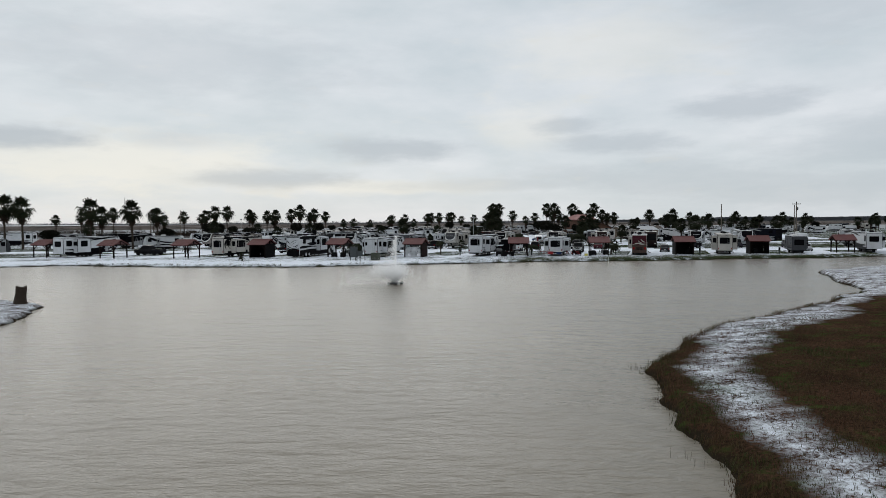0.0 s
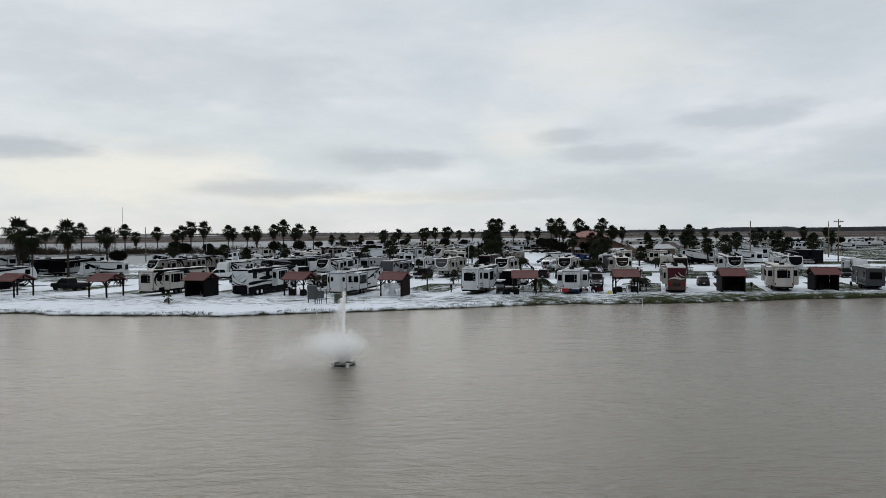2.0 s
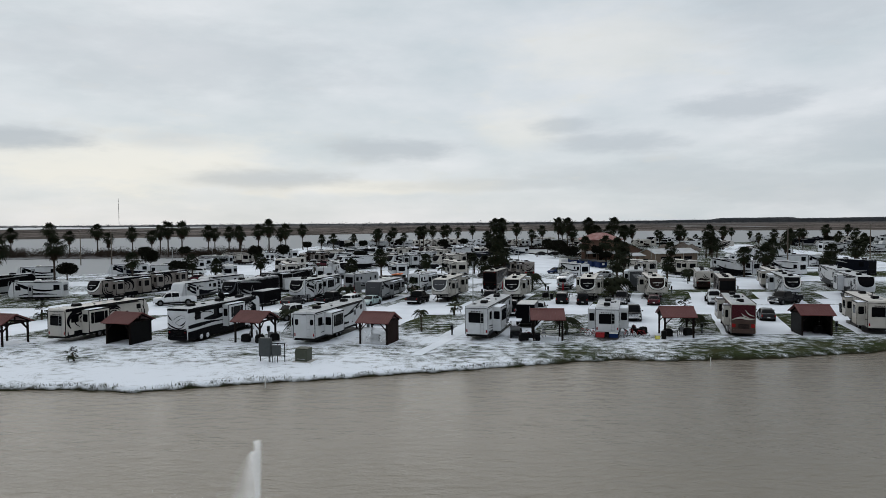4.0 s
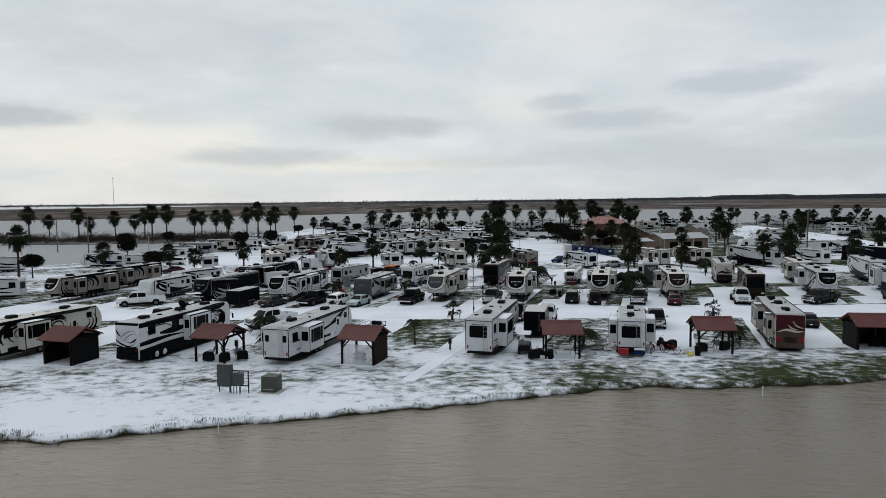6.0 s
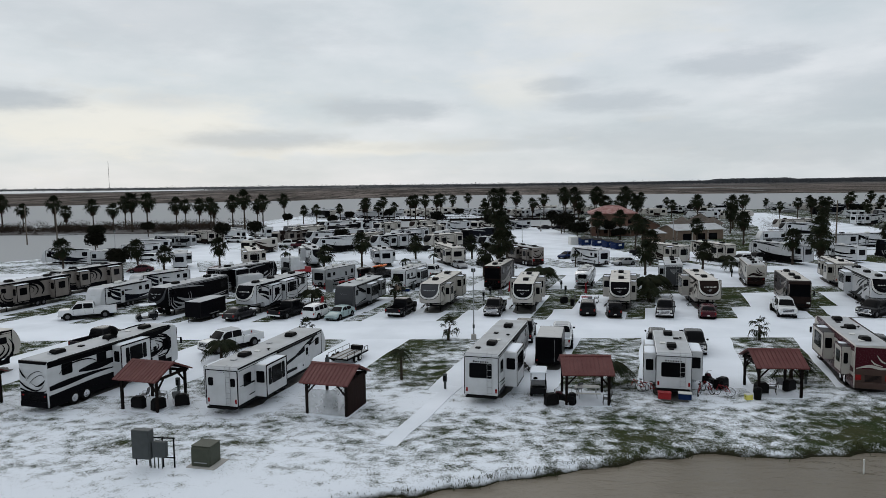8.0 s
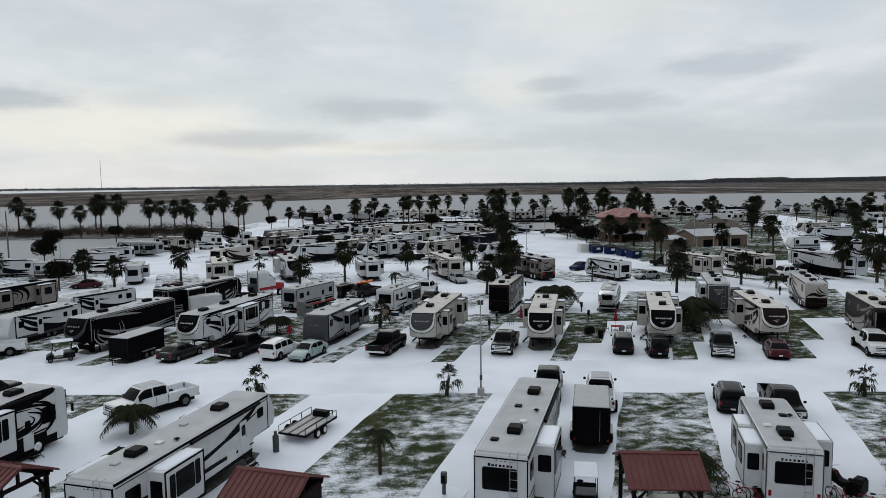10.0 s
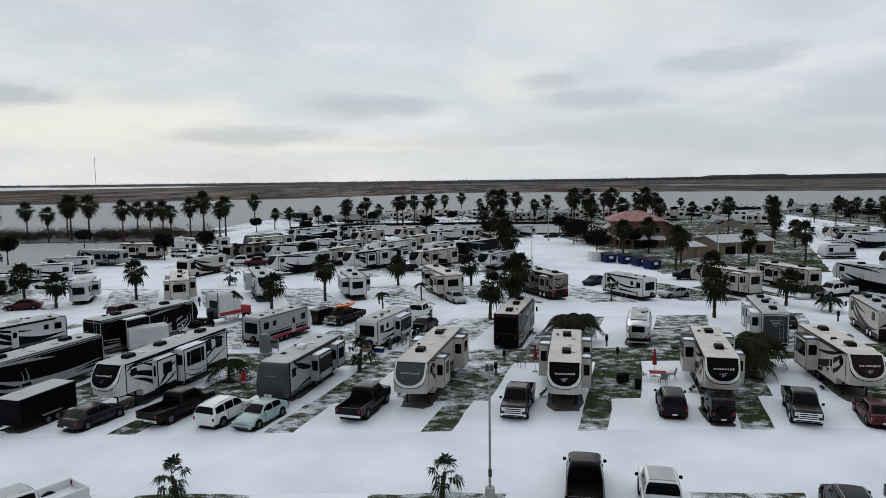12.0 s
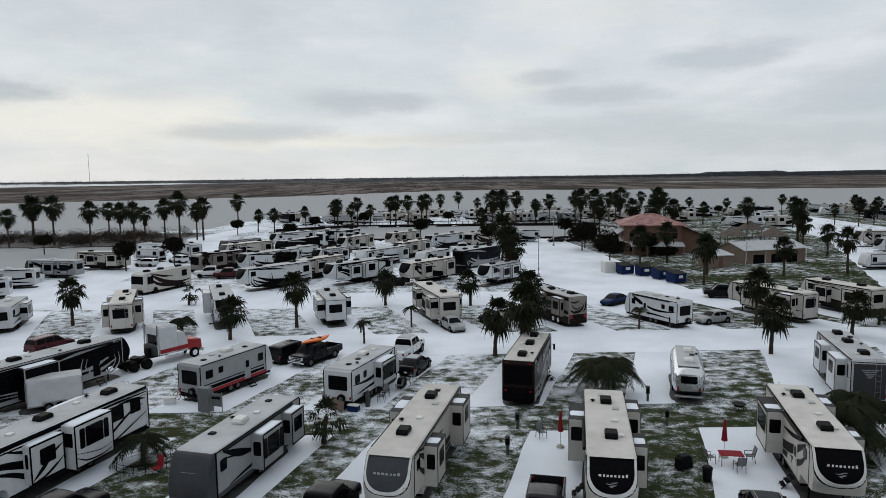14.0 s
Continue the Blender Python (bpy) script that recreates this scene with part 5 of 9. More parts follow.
    for s in (-1, 1):
        if FINE[0]:
            k = 0.4 if rear_mat is BLACK else 0.3 if rear_mat is None else 1.0
            part("tail_light", slab(s * 0.98 - 0.19 * k, s * 0.98 + 0.19 * k, -h - 0.05, -h - 0.02, 1.25 - 0.2 * k, 1.25 + 0.2 * k, bevel=0.012), LAMP_RED, t)
        if FINE[0]:
            part("marker_light", slab(s * 0.9 - 0.1, s * 0.9 + 0.1, -h - 0.01, -h + 0.05, zt - 0.22, zt - 0.16), LAMP_RED, t)
    bm = bmesh.new()
    bands = [[(-1.15, 1.62, .05), (-0.4, 1.95, .34), (0.4, 1.78, .3), (1.15, 1.9, .05)], [(0.1, 2.9, .04), (0.5, 2.3, .16), (1.1, 2.05, .05)], [(-0.1, 2.6, .03), (0.25, 2.15, .14), (0.75, 1.95, .03)]]
    if kind == "coach" and rear_mat is None:
        bands = [[(-1.2, 3.2, .03), (-0.95, 2.75, .16), (-0.6, 2.45, .03)], [(-1.2, 2.2, .10), (-0.7, 1.85, .15), (0.1, 1.62, .13), (0.6, 1.75, .06), (1.0, 2.1, .02)], [(-0.2, 2.2, .02), (0.3, 1.95, .07), (0.8, 2.15, .16), (1.1, 2.45, .03)],
                 [(-0.6, 2.3, .02), (-0.2, 2.75, .05), (0.5, 3.05, .04), (1.0, 2.95, .02)], [(-0.35, 2.1, .02), (0.1, 2.5, .05), (0.75, 2.8, .04), (1.1, 2.6, .01)], [(-1.2, 1.7, .14), (-0.3, 1.5, .10), (0.8, 1.55, .12), (1.2, 1.7, .03)]]
    elif kind == "coach":
        bands = [[(-1.15, 3.1, .05), (-0.5, 2.9, .2), (0.2, 3.1, .05)], [(-1.1, 2.1, .05), (-0.6, 1.75, .26), (0.3, 1.9, .3), (0.7, 2.5, .12), (0.3, 2.85, .03)], [(-0.3, 2.2, .03), (0.1, 2.15, .12), (0.3, 2.45, .05)],
                 [(-0.9, 2.7, .03), (-0.6, 2.3, .14), (0.0, 1.95, .05)], [(0.6, 1.7, .03), (1.0, 2.2, .18), (0.95, 3.0, .06)]]
    if rear_mat is TAILBROWN:
        bands = [[(-1.15, 1.9, .04), (-0.3, 2.12, .22), (0.5, 1.98, .2), (1.15, 2.02, .05)], [(0.2, 2.95, .03), (0.55, 2.5, .12), (1.1, 2.3, .04)], [(-0.2, 2.6, .03), (0.1, 2.3, .12), (0.6, 2.15, .03)]]
    for k, band in enumerate(bands):
        ribbon(bm, band, 0.002 * k)
    bmesh.ops.rotate(bm, verts=bm.verts, matrix=Matrix.Rotation(-math.pi / 2, 3, "Z"))
    bmesh.ops.translate(bm, verts=bm.verts, vec=(0, -h - 0.034, 0))
    bmesh.ops.recalc_face_normals(bm, faces=bm.faces)
    if FINE[0] and rear_mat is not BLACK:
        part("rear_graphic", bm, skin if rear_mat is TAILBROWN else paint, t)
    roof_bits(t, L, zt + 0.02, 3 if L > 10.5 else 2, PLASTIC, seed)
    if kind == "coach" and rear_mat is None and FINE[0]:
        part("tail_trim", prism(bmesh.new(), [(-1.24, zt - 0.02), (1.24, zt - 0.02), (1.24, zt - 0.24), (-1.24, zt - 0.24)], -h - 0.02, -h + 0.1, axis="y"), paint, t)
        bm = rod(bmesh.new(), [(0.3, 0.5, zt), (0.3, 0.5, zt + 0.45)], 0.05, n=8)
        drum(bm, (0.3, 0.5, zt + 0.02), (0.3, 0.5, zt + 0.14), 0.22, 0.16, n=12)
        drum(bm, (0.3, 0.42, zt + 0.62), (0.3, 0.52, zt + 0.66), 0.46, 0.40, n=18)
        rod(bm, [(0.3, 0.5, zt + 0.45), (0.3, 0.15, zt + 0.75), (0.3, 0.0, zt + 0.72)], 0.025)
        part("satellite_dish", bm, PLASTIC, t)
    return t


def silver_trailer(label):
    """A riveted aluminium trailer, rounded at every edge."""
    t = thing("aluminium_trailer", label, "camping trailer", "trailers on the pitches")
    L, W = 8.3, 2.5
    bm, rings = bmesh.new(), []
    n = 26
    for k in range(19):
        u = -1 + 2 * k / 18
        s = (1 - abs(u) ** 5) ** (1 / 2.6) if abs(u) < 1 else 0.0
        y = u * L / 2
        ring = []
        for i in range(n):
            a = 2 * math.pi * i / n
            c, q = math.cos(a), math.sin(a)
            x = W / 2 * math.copysign(abs(c) ** 0.5, c) * (0.76 + 0.24 * s)
            z = 1.62 + 1.12 * math.copysign(abs(q) ** 0.5, q) * (0.6 + 0.4 * s)
            ring.append(bm.verts.new((x, y, z)))
        rings.append(ring)
    for a, b in zip(rings, rings[1:]):
        for i in range(n):
            bm.faces.new((a[i], a[(i + 1) % n], b[(i + 1) % n], b[i]))
    bm.faces.new(rings[0])
    bm.faces.new(rings[-1][::-1])
    bmesh.ops.recalc_face_normals(bm, faces=bm.faces)
    part("shell", bm, ALUMINIUM, t, smooth=True)
    seams = bmesh.new()
    for y in (-2.6, -1.2, 0.2, 1.6, 2.9):
        for s in (-1, 1):
            box(seams, s * 1.252 - 0.006, s * 1.252 + 0.006, y - 0.02, y + 0.02, 0.8, 2.3)
    part("seam", seams, STEEL, t)
    part("roof", slab(-0.85, 0.85, -3.4, 3.4, 2.70, 2.765, bevel=0.03), ROOF_SNOW, t)
    part("window", slab(-0.62, 0.62, -L / 2 - 0.05, -L / 2 + 0.12, 1.55, 2.15, bevel=0.05), PLASTIC, t)
    part("pane", slab(-0.56, 0.56, -L / 2 - 0.06, -L / 2, 1.6, 2.1, bevel=0.02), GLASS, t)
    for s in (-1, 1):
        for y in (-2.4, -0.4, 1.9):
            side_window(t, s * 1.245, y, y + 0.8, 1.6, 2.15, STEEL)
        for y in (-0.95, -0.1):
            wheel(t, s * 1.08, y, 0.36, 0.22)
    if FINE[0]:
        part("chassis", slab(-1.0, 1.0, -3.8, 3.6, 0.35, 0.55), PLASTIC, t)
    if FINE[0]:
        part("bumper", slab(-1.05, 1.05, -L / 2 - 0.28, -L / 2 + 0.1, 0.5, 0.62, bevel=0.03), STEEL, t)
    for s in (-1, 1):
        if FINE[0]:
            part("tail_light", slab(s * 0.8 - 0.08, s * 0.8 + 0.08, -L / 2 - 0.03, -L / 2 + 0.2, 1.0, 1.25, bevel=0.02), LAMP_RED, t)
    bm = bmesh.new()
    for s in (-1, 1):
        rod(bm, [(s * 0.6, 3.9, 0.5), (0, 5.0, 0.5)], 0.05)
    if FINE[0]:
        part("tow_bar", bm, PLASTIC, t)
    roof_bits(t, 7.0, 2.75, 2, PLASTIC_WHITE, 5)
    return t


def cargo_trailer(label, L=5.2, tall=2.5, skin=BLACK, W=2.1):
    t = thing("cargo_trailer", label, "trailer", "cargo trailers")
    h = L / 2
    part("body", slab(-W / 2, W / 2, -h, h, 0.5, tall, bevel=0.05, seg=2), skin, t)
    part("roof", slab(-W / 2 + 0.03, W / 2 - 0.03, -h + 0.03, h - 0.03, tall - 0.01, tall + 0.05, bevel=0.03), SILVER if skin is BLACK and W > 2.15 else ROOF_SNOW, t)
    bm = bmesh.new()
    for s in (-1, 1):
        for y in (-h + 0.04, h - 0.04):
            box(bm, s * (W / 2 - 0.01) - 0.03, s * (W / 2 - 0.01) + 0.03, y - 0.04, y + 0.04, 0.5, tall)
        box(bm, s * W / 2 - 0.02, s * W / 2 + 0.02, -h, h, 0.46, 0.56)
    part("edge_trim", bm, STEEL if skin is WHITE else PLASTIC, t)
    part("rear_door", slab(-W / 2 + 0.12, W / 2 - 0.12, -h - 0.03, -h, 0.6, tall - 0.12, bevel=0.01), skin, t)
    part("door_latch", rod(bmesh.new(), [(0.5, -h - 0.06, 0.7), (0.5, -h - 0.06, tall - 0.2)], 0.02), STEEL, t)
    bm = bmesh.new()
    for s in (-1, 1):
        box(bm, min(s * W / 2, s * (W / 2 + 0.22)), max(s * W / 2, s * (W / 2 + 0.22)), -0.95, 0.75, 0.72, 0.78, bevel=0.01)
        for y in (-0.5, 0.3):
            wheel(t, s * (W / 2 + 0.1), y, 0.34, 0.2)
    part("mudguard", bm, STEEL, t)
    bm = bmesh.new()
    for s in (-1, 1):
        rod(bm, [(s * 0.6, h, 0.5), (0, h + 1.1, 0.5)], 0.045)
        if FINE[0]:
            part("tail_light", slab(s * (W / 2 - 0.12) - 0.05, s * (W / 2 - 0.12) + 0.05, -h - 0.035, -h, 0.7, 0.85), LAMP_RED, t)
    rod(bm, [(0, h + 0.8, 0.6), (0, h + 0.8, 0)], 0.035)
    if FINE[0]:
        part("tow_bar", bm, PLASTIC, t)
    return t


# ------------------------------------------------------------ cars and trucks
def loft(bm, rings, close=True):
    last = None
    for pts in rings:
        ring = [bm.verts.new(p) for p in pts]
        if last:
            n = len(ring)
            for i in range(n):
                bm.faces.new((last[i], last[(i + 1) % n], ring[(i + 1) % n], ring[i]))
        elif close:
            bm.faces.new(ring)
        last = ring
    if close:
        bm.faces.new(last[::-1])
    bmesh.ops.recalc_face_normals(bm, faces=bm.faces)
    return bm


def hull_ring(y, zb, zt, w):
    d = zt - zb
    half = [(0.0, zb), (w * 0.84, zb), (w * 0.955, zb + 0.06), (w * 0.985, zb + 0.2 * d), (w, zb + 0.42 * d), (w * 0.99, zb + 0.60 * d), (w * 0.965, zb + 0.8 * d), (w * 0.93, zt - 0.06), (w * 0.86, zt - 0.015), (w * 0.6, zt + 0.012), (0.0, zt + 0.03)]
    return [(x, y, z) for x, z in half] + [(-x, y, z) for x, z in half[-2:0:-1]]


def cabin_ring(y, z0, zt, w, lean):
    k = max(zt - z0, 0.02)
    m = lean * min(1, k / 0.45)
    half = [(0.0, z0), (w, z0), (w - m * 0.55, z0 + 0.6 * k), (w - m, z0 + 0.9 * k), (w - m * 1.25, z0 + 0.965 * k), (w - m * 1.75, zt), (w * 0.4, zt + 0.016), (0.0, zt + 0.022)]
    return [(x, y, z) for x, z in half] + [(-x, y, z) for x, z in half[-2:0:-1]]


# stations along each body: y, underside, top, half width
BODIES = {
    "sedan": [(-2.3, .42, .78, .74), (-2.2, .3, .93, .84), (-1.8, .25, .98, .89), (-1.0, .22, .96, .9), (0.2, .2, .93, .9), (1.0, .22, .91, .9), (1.6, .25, .83, .88), (2.05, .3, .72, .82), (2.25, .34, .62, .74), (2.3, .38, .55, .62)],
    "suv": [(-2.35, .5, .95, .82), (-2.28, .36, 1.05, .9), (-1.6, .32, 1.08, .93), (0.0, .3, 1.05, .94), (1.0, .3, 1.04, .93), (1.7, .32, .97, .91), (2.15, .36, .86, .86), (2.32, .42, .74, .76), (2.36, .48, .66, .66)],
    "van": [(-2.55, .5, 1.0, .9), (-2.48, .34, 1.1, .97), (-1.6, .28, 1.12, .99), (0.5, .26, 1.1, 1.0), (1.4, .28, 1.05, .98), (2.1, .3, .92, .93), (2.45, .36, .76, .84), (2.55, .42, .64, .72)],
    "pickup": [(-0.55, .48, 1.18, .99), (0.6, .46, 1.2, 1.0), (1.5, .46, 1.2, 1.0), (2.2, .48, 1.2, .99), (2.8, .48, 1.17, .97), (2.93, .5, 1.12, .94), (2.97, .52, 1.04, .9)],
    "dually": [(-0.75, .52, 1.24, 1.0), (0.6, .5, 1.26, 1.01), (1.6, .5, 1.27, 1.01), (2.4, .52, 1.28, 1.0), (2.98, .52, 1.26, .98), (3.13, .54, 1.2, .95), (3.17, .56, 1.12, .9)],
    "jeep": [(-1.95, .55, 1.0, .78), (-1.9, .48, 1.06, .8), (0.0, .45, 1.06, .8), (0.8, .46, 1.05, .78), (1.6, .5, 1.0, .7), (1.9, .55, .94, .64)],
}
# cabin: y, height of the roof line; then half width at the belt and lean
CABINS = {
    "sedan": ([(-1.95, .97), (-1.2, 1.36), (-0.6, 1.44), (0.0, 1.44), (0.35, 1.38), (1.1, .93)], .86, .16),
    "suv": ([(-2.28, 1.1), (-2.05, 1.58), (-1.2, 1.7), (-0.2, 1.72), (0.4, 1.64), (1.15, 1.05)], .9, .15),
    "van": ([(-2.48, 1.15), (-2.35, 1.7), (-1.2, 1.82), (0.2, 1.82), (0.8, 1.7), (1.75, 1.05)], .96, .15),
    "pickup": ([(-0.6, 1.2), (-0.45, 1.84), (0.1, 1.94), (0.8, 1.94), (1.15, 1.86), (1.85, 1.2)], .95, .15),
    "dually": ([(-0.8, 1.26), (-0.65, 1.92), (0.1, 2.02), (0.8, 2.02), (1.2, 1.94), (1.9, 1.26)], .96, .15),
    "jeep": ([(-1.92, 1.06), (-1.9, 1.76), (-1.0, 1.82), (0.2, 1.8), (0.45, 1.74), (0.75, 1.05)], .78, .04),
}


def car(label, kind="sedan", paint=BLACK, snow=True, category="car", rims=None):
    """A parked car; kind: sedan, suv, van, pickup, dually or jeep. Front at +y."""
    t = thing({"sedan": "sedan", "suv": "suv", "van": "van", "pickup": "pickup_truck", "jeep": "jeep", "dually": "pickup_truck"}[kind], label, category, "parked vehicles")
    truck = kind in ("pickup", "dually")
    st = BODIES[kind]
    back = -3.0 if kind == "pickup" else -3.2 if kind == "dually" else st[0][0]
    front, w = st[-1][0], max(q[3] for q in st)
    belt = CABINS[kind][0][0][1] - 0.02
    r = {"sedan": 0.33, "suv": 0.37, "van": 0.35, "pickup": 0.42, "dually": 0.43, "jeep": 0.41}[kind]
    wf, wr = front - (0.85 if not truck else 1.0), back + (0.95 if not truck else 1.3)
    part("body", loft(bmesh.new(), [hull_ring(*q) for q in smoothed(st, 4 if FINE[0] else 2)]), paint, t, smooth=True)
    if truck:
        bed = st[0][0]
        low = st[0][1]
        bm = bmesh.new()
        for s in (-1, 1):
            a, b = sorted((s * (w - 0.12), s * w))
            prism(bm, [(bed + 0.04, low), (bed + 0.04, belt), (back + 0.02, belt + 0.01), (back, belt - 0.1), (back + 0.02, low + 0.1)], a, b, bevel=0.035, seg=2)
        box(bm, -w + 0.1, w - 0.1, bed - 0.02, bed + 0.05, low, belt, bevel=0.01)
        part("bed_wall", bm, paint, t)
        part("tailgate", slab(-w + 0.12, w - 0.12, back - 0.005, back + 0.08, low + 0.15, belt, bevel=0.02), paint, t)
        part("bed_floor", slab(-w + 0.11, w - 0.11, back + 0.08, bed, low, low + 0.28, bevel=0.01), SNOW if snow else PLASTIC, t)
    line, cw, lean = CABINS[kind]
    curve = smoothed(line, 5)
    z0 = belt - 0.06
    cabin = part("cabin", loft(bmesh.new(), [cabin_ring(y, z0, z, cw - 0.01, lean) for y, z in curve]), paint, t, smooth=True)
    top = [q for q in line if q[1] > line[2][1] - 0.13]

    def roof_z(y):
        for (ya, za), (yb, zb) in zip(curve, curve[1:]):
            if ya <= y <= yb:
                return za + (zb - za) * (y - ya) / (yb - ya)
        return belt

    def side_x(y, f):
        k = roof_z(y) - z0
        m = lean * min(1, k / 0.45)
        return cw - 0.01 - m * (0.55 * f / 0.6 if f < 0.6 else 0.55 + 0.45 * (f - 0.6) / 0.32)

    def side_glass(s, ya, yb):
        bm, last = bmesh.new(), None
        for i in range(6):
            y = ya + (yb - ya) * i / 5
            k = roof_z(y) - z0
            row = [bm.verts.new((s * (side_x(y, f) + 0.012), y, z0 + f * k)) for f in (0.16 + 0.06 * (k < 0.5), 0.6, 0.88)]
            if last:
                for a in range(2):
                    q = (last[a], row[a], row[a + 1], last[a + 1])
                    bm.faces.new(q if s > 0 else q[::-1])
            last = row
        return bm

    def end_glass(low, high, way):
        bm, last = bmesh.new(), None
        for i in range(6):
            u = 0.06 + 0.9 * i / 5
            y = low[0] + (high[0] - low[0]) * u
            z = roof_z(y)
            half = cw - 0.1 - lean * 1.35 * u
            row = [bm.verts.new((half * c, y + way * (0.028 - 0.02 * c * c), z + 0.03 - 0.022 * c * c)) for c in (-1, -0.6, 0, 0.6, 1)]
            if last:
                for a in range(4):
                    q = (last[a], row[a], row[a + 1], last[a + 1])
                    bm.faces.new(q if way < 0 else q[::-1])
            last = row
        return bm
    part("windscreen", end_glass(line[-1], line[-2], 1), GLASS, cabin)
    part("rear_window", end_glass(line[0], line[1], -1), GLASS, cabin)
    a, b = line[0][0] + (line[1][0] - line[0][0]) * 0.75 + 0.06, line[-1][0] + (line[-2][0] - line[-1][0]) * 0.45
    n = (2 if kind in ("sedan", "jeep", "pickup", "dually") else 3) if FINE[0] else 1
    for s in (-1, 1):
        for k in range(n):
            part("side_window", side_glass(s, a + (b - a) * k / n + 0.04, a + (b - a) * (k + 1) / n - 0.04), GLASS, cabin)
    if snow:
        y0, y1 = top[0][0] + 0.12, top[-1][0] - 0.1
        x = cw - lean * 1.28 - 0.12
        z = line[2][1]
        part("snow_cover", slab(-x, x, y0, y1, z - 0.04, z + 0.035, bevel=0.03, seg=2), ROOF_SNOW, t)
    for s in (-1, 1):
        for y in (wf, wr):
            arch = drum(bmesh.new(), (s * (w - 0.25), y, r + 0.01), (s * (w + 0.004), y, r + 0.01), r + 0.075, n=18)
            if FINE[0]:
                part("wheel_arch", arch, PLASTIC, t)
            else:
                arch.free()
            wheel(t, s * (w - 0.1), y, r, 0.23, rims or ALLOY)
        if kind == "dually":
            wheel(t, s * (w + 0.09), wr, r, 0.18, rims or ALLOY)
        nose = st[-2][2]
        lx = w - 0.27
        if truck:
            part_light = slab(s * lx - 0.13, s * lx + 0.13, front - 0.22, front + 0.01, nose - 0.36, nose - 0.06, bevel=0.03)
        else:
            part_light = prism(bmesh.new(), [(s * (lx - 0.2), nose - 0.13), (s * (lx + 0.17), nose - 0.05), (s * (lx + 0.2), nose - 0.0), (s * (lx - 0.16), nose - 0.07)], front - 0.28, front - 0.02, axis="y", bevel=0.012)
        if FINE[0]:
            part("headlight", part_light, LAMP_WHITE, t)
        else:
            part_light.free()
        zt = belt - 0.08 if truck else st[1][2] - 0.1
        lamp = slab(s * (w - 0.14) - 0.08, s * (w - 0.14) + 0.08, back - 0.02, back + 0.12, zt - 0.26, zt - 0.02, bevel=0.02)
        if FINE[0]:
            part("tail_light", lamp, LAMP_RED, t)
        ym = line[-1][0] - 0.35
        bm = slab(s * (w + 0.12) - 0.1, s * (w + 0.12) + 0.09, ym - 0.05, ym + 0.05, belt + 0.02, belt + 0.2, bevel=0.03)
        if FINE[0]:
            part("mirror", bm, PLASTIC if truck else paint, t)
        else:
            bm.free()
        if FINE[0]:
            seams = bmesh.new()
            ends = (line[1][0], (line[1][0] + line[-2][0]) / 2, line[-2][0] + 0.35)
            for y in ends:
                box(seams, s * (w + 0.0) - 0.012, s * (w + 0.0) + 0.006, y - 0.01, y + 0.01, st[2][1] + 0.15, belt - 0.05)
            tagged(part("door_seam", seams, PLASTIC, t), kind="stuff")
    if FINE[0]:
        nose, low = st[-2][2], st[-2][1]
        gz0, gz1, gw = (low + 0.14, nose - 0.04, w - 0.42) if truck else (low + 0.18, nose - 0.1, w - 0.5)
        grille = part("grille", slab(-gw, gw, front - 0.15, front + 0.004, gz0, gz1, bevel=0.02), PLASTIC, t)
        bars = bmesh.new()
        for k in range(3 if truck else 2):
            z = gz0 + (gz1 - gz0) * (k + 0.5) / (3 if truck else 2)
            box(bars, -gw + 0.02, gw - 0.02, front - 0.02, front + 0.03, z - (0.035 if truck else 0.012), z + (0.035 if truck else 0.012))
        if truck:
            for q in (-1, 1):
                box(bars, q * gw - 0.03, q * gw + 0.03, front - 0.06, front + 0.026, gz0, gz1)
        tagged(part("grille_bar", bars, CHROME if truck else STEEL, grille), kind="stuff")
        part("front_bumper", slab(-w + 0.08, w - 0.08, front - 0.16, front + 0.07, low - 0.1, low + 0.12, bevel=0.07, seg=3), CHROME if truck else paint, t)
        part("air_dam", slab(-w + 0.25, w - 0.25, front - 0.1, front + 0.075, low - 0.06, low + 0.03, bevel=0.01), PLASTIC, t)
        zb = 0.5 if truck else 0.36
        part("rear_bumper", slab(-w + 0.06, w - 0.06, back - 0.09, back + 0.12, zb, zb + 0.2, bevel=0.05, seg=2), CHROME if truck else paint, t)
        part("number_plate", slab(-0.16, 0.16, back - 0.1, back - 0.088, zb + 0.05, zb + 0.17), PLASTIC_WHITE, t)
        part("chassis", slab(-w + 0.22, w - 0.22, back + 0.3, front - 0.3, 0.24, 0.5), PLASTIC, t)
    if kind == "suv" and FINE[0]:
        for q in (-1, 1):
            part("roof_rail", rod(bmesh.new(), [(q * 0.6, -1.7, roof_z(-1.7) - 0.02), (q * 0.6, -1.4, roof_z(-1.4) + 0.05), (q * 0.6, -0.1, roof_z(-0.1) + 0.05), (q * 0.6, 0.25, roof_z(0.25) - 0.02)], 0.022), STEEL, t)
    if kind == "jeep":
        part("spare_wheel", drum(bmesh.new(), (0, back - 0.02, 0.98), (0, back - 0.24, 0.98), 0.38, n=16), RUBBER, t)
    return t


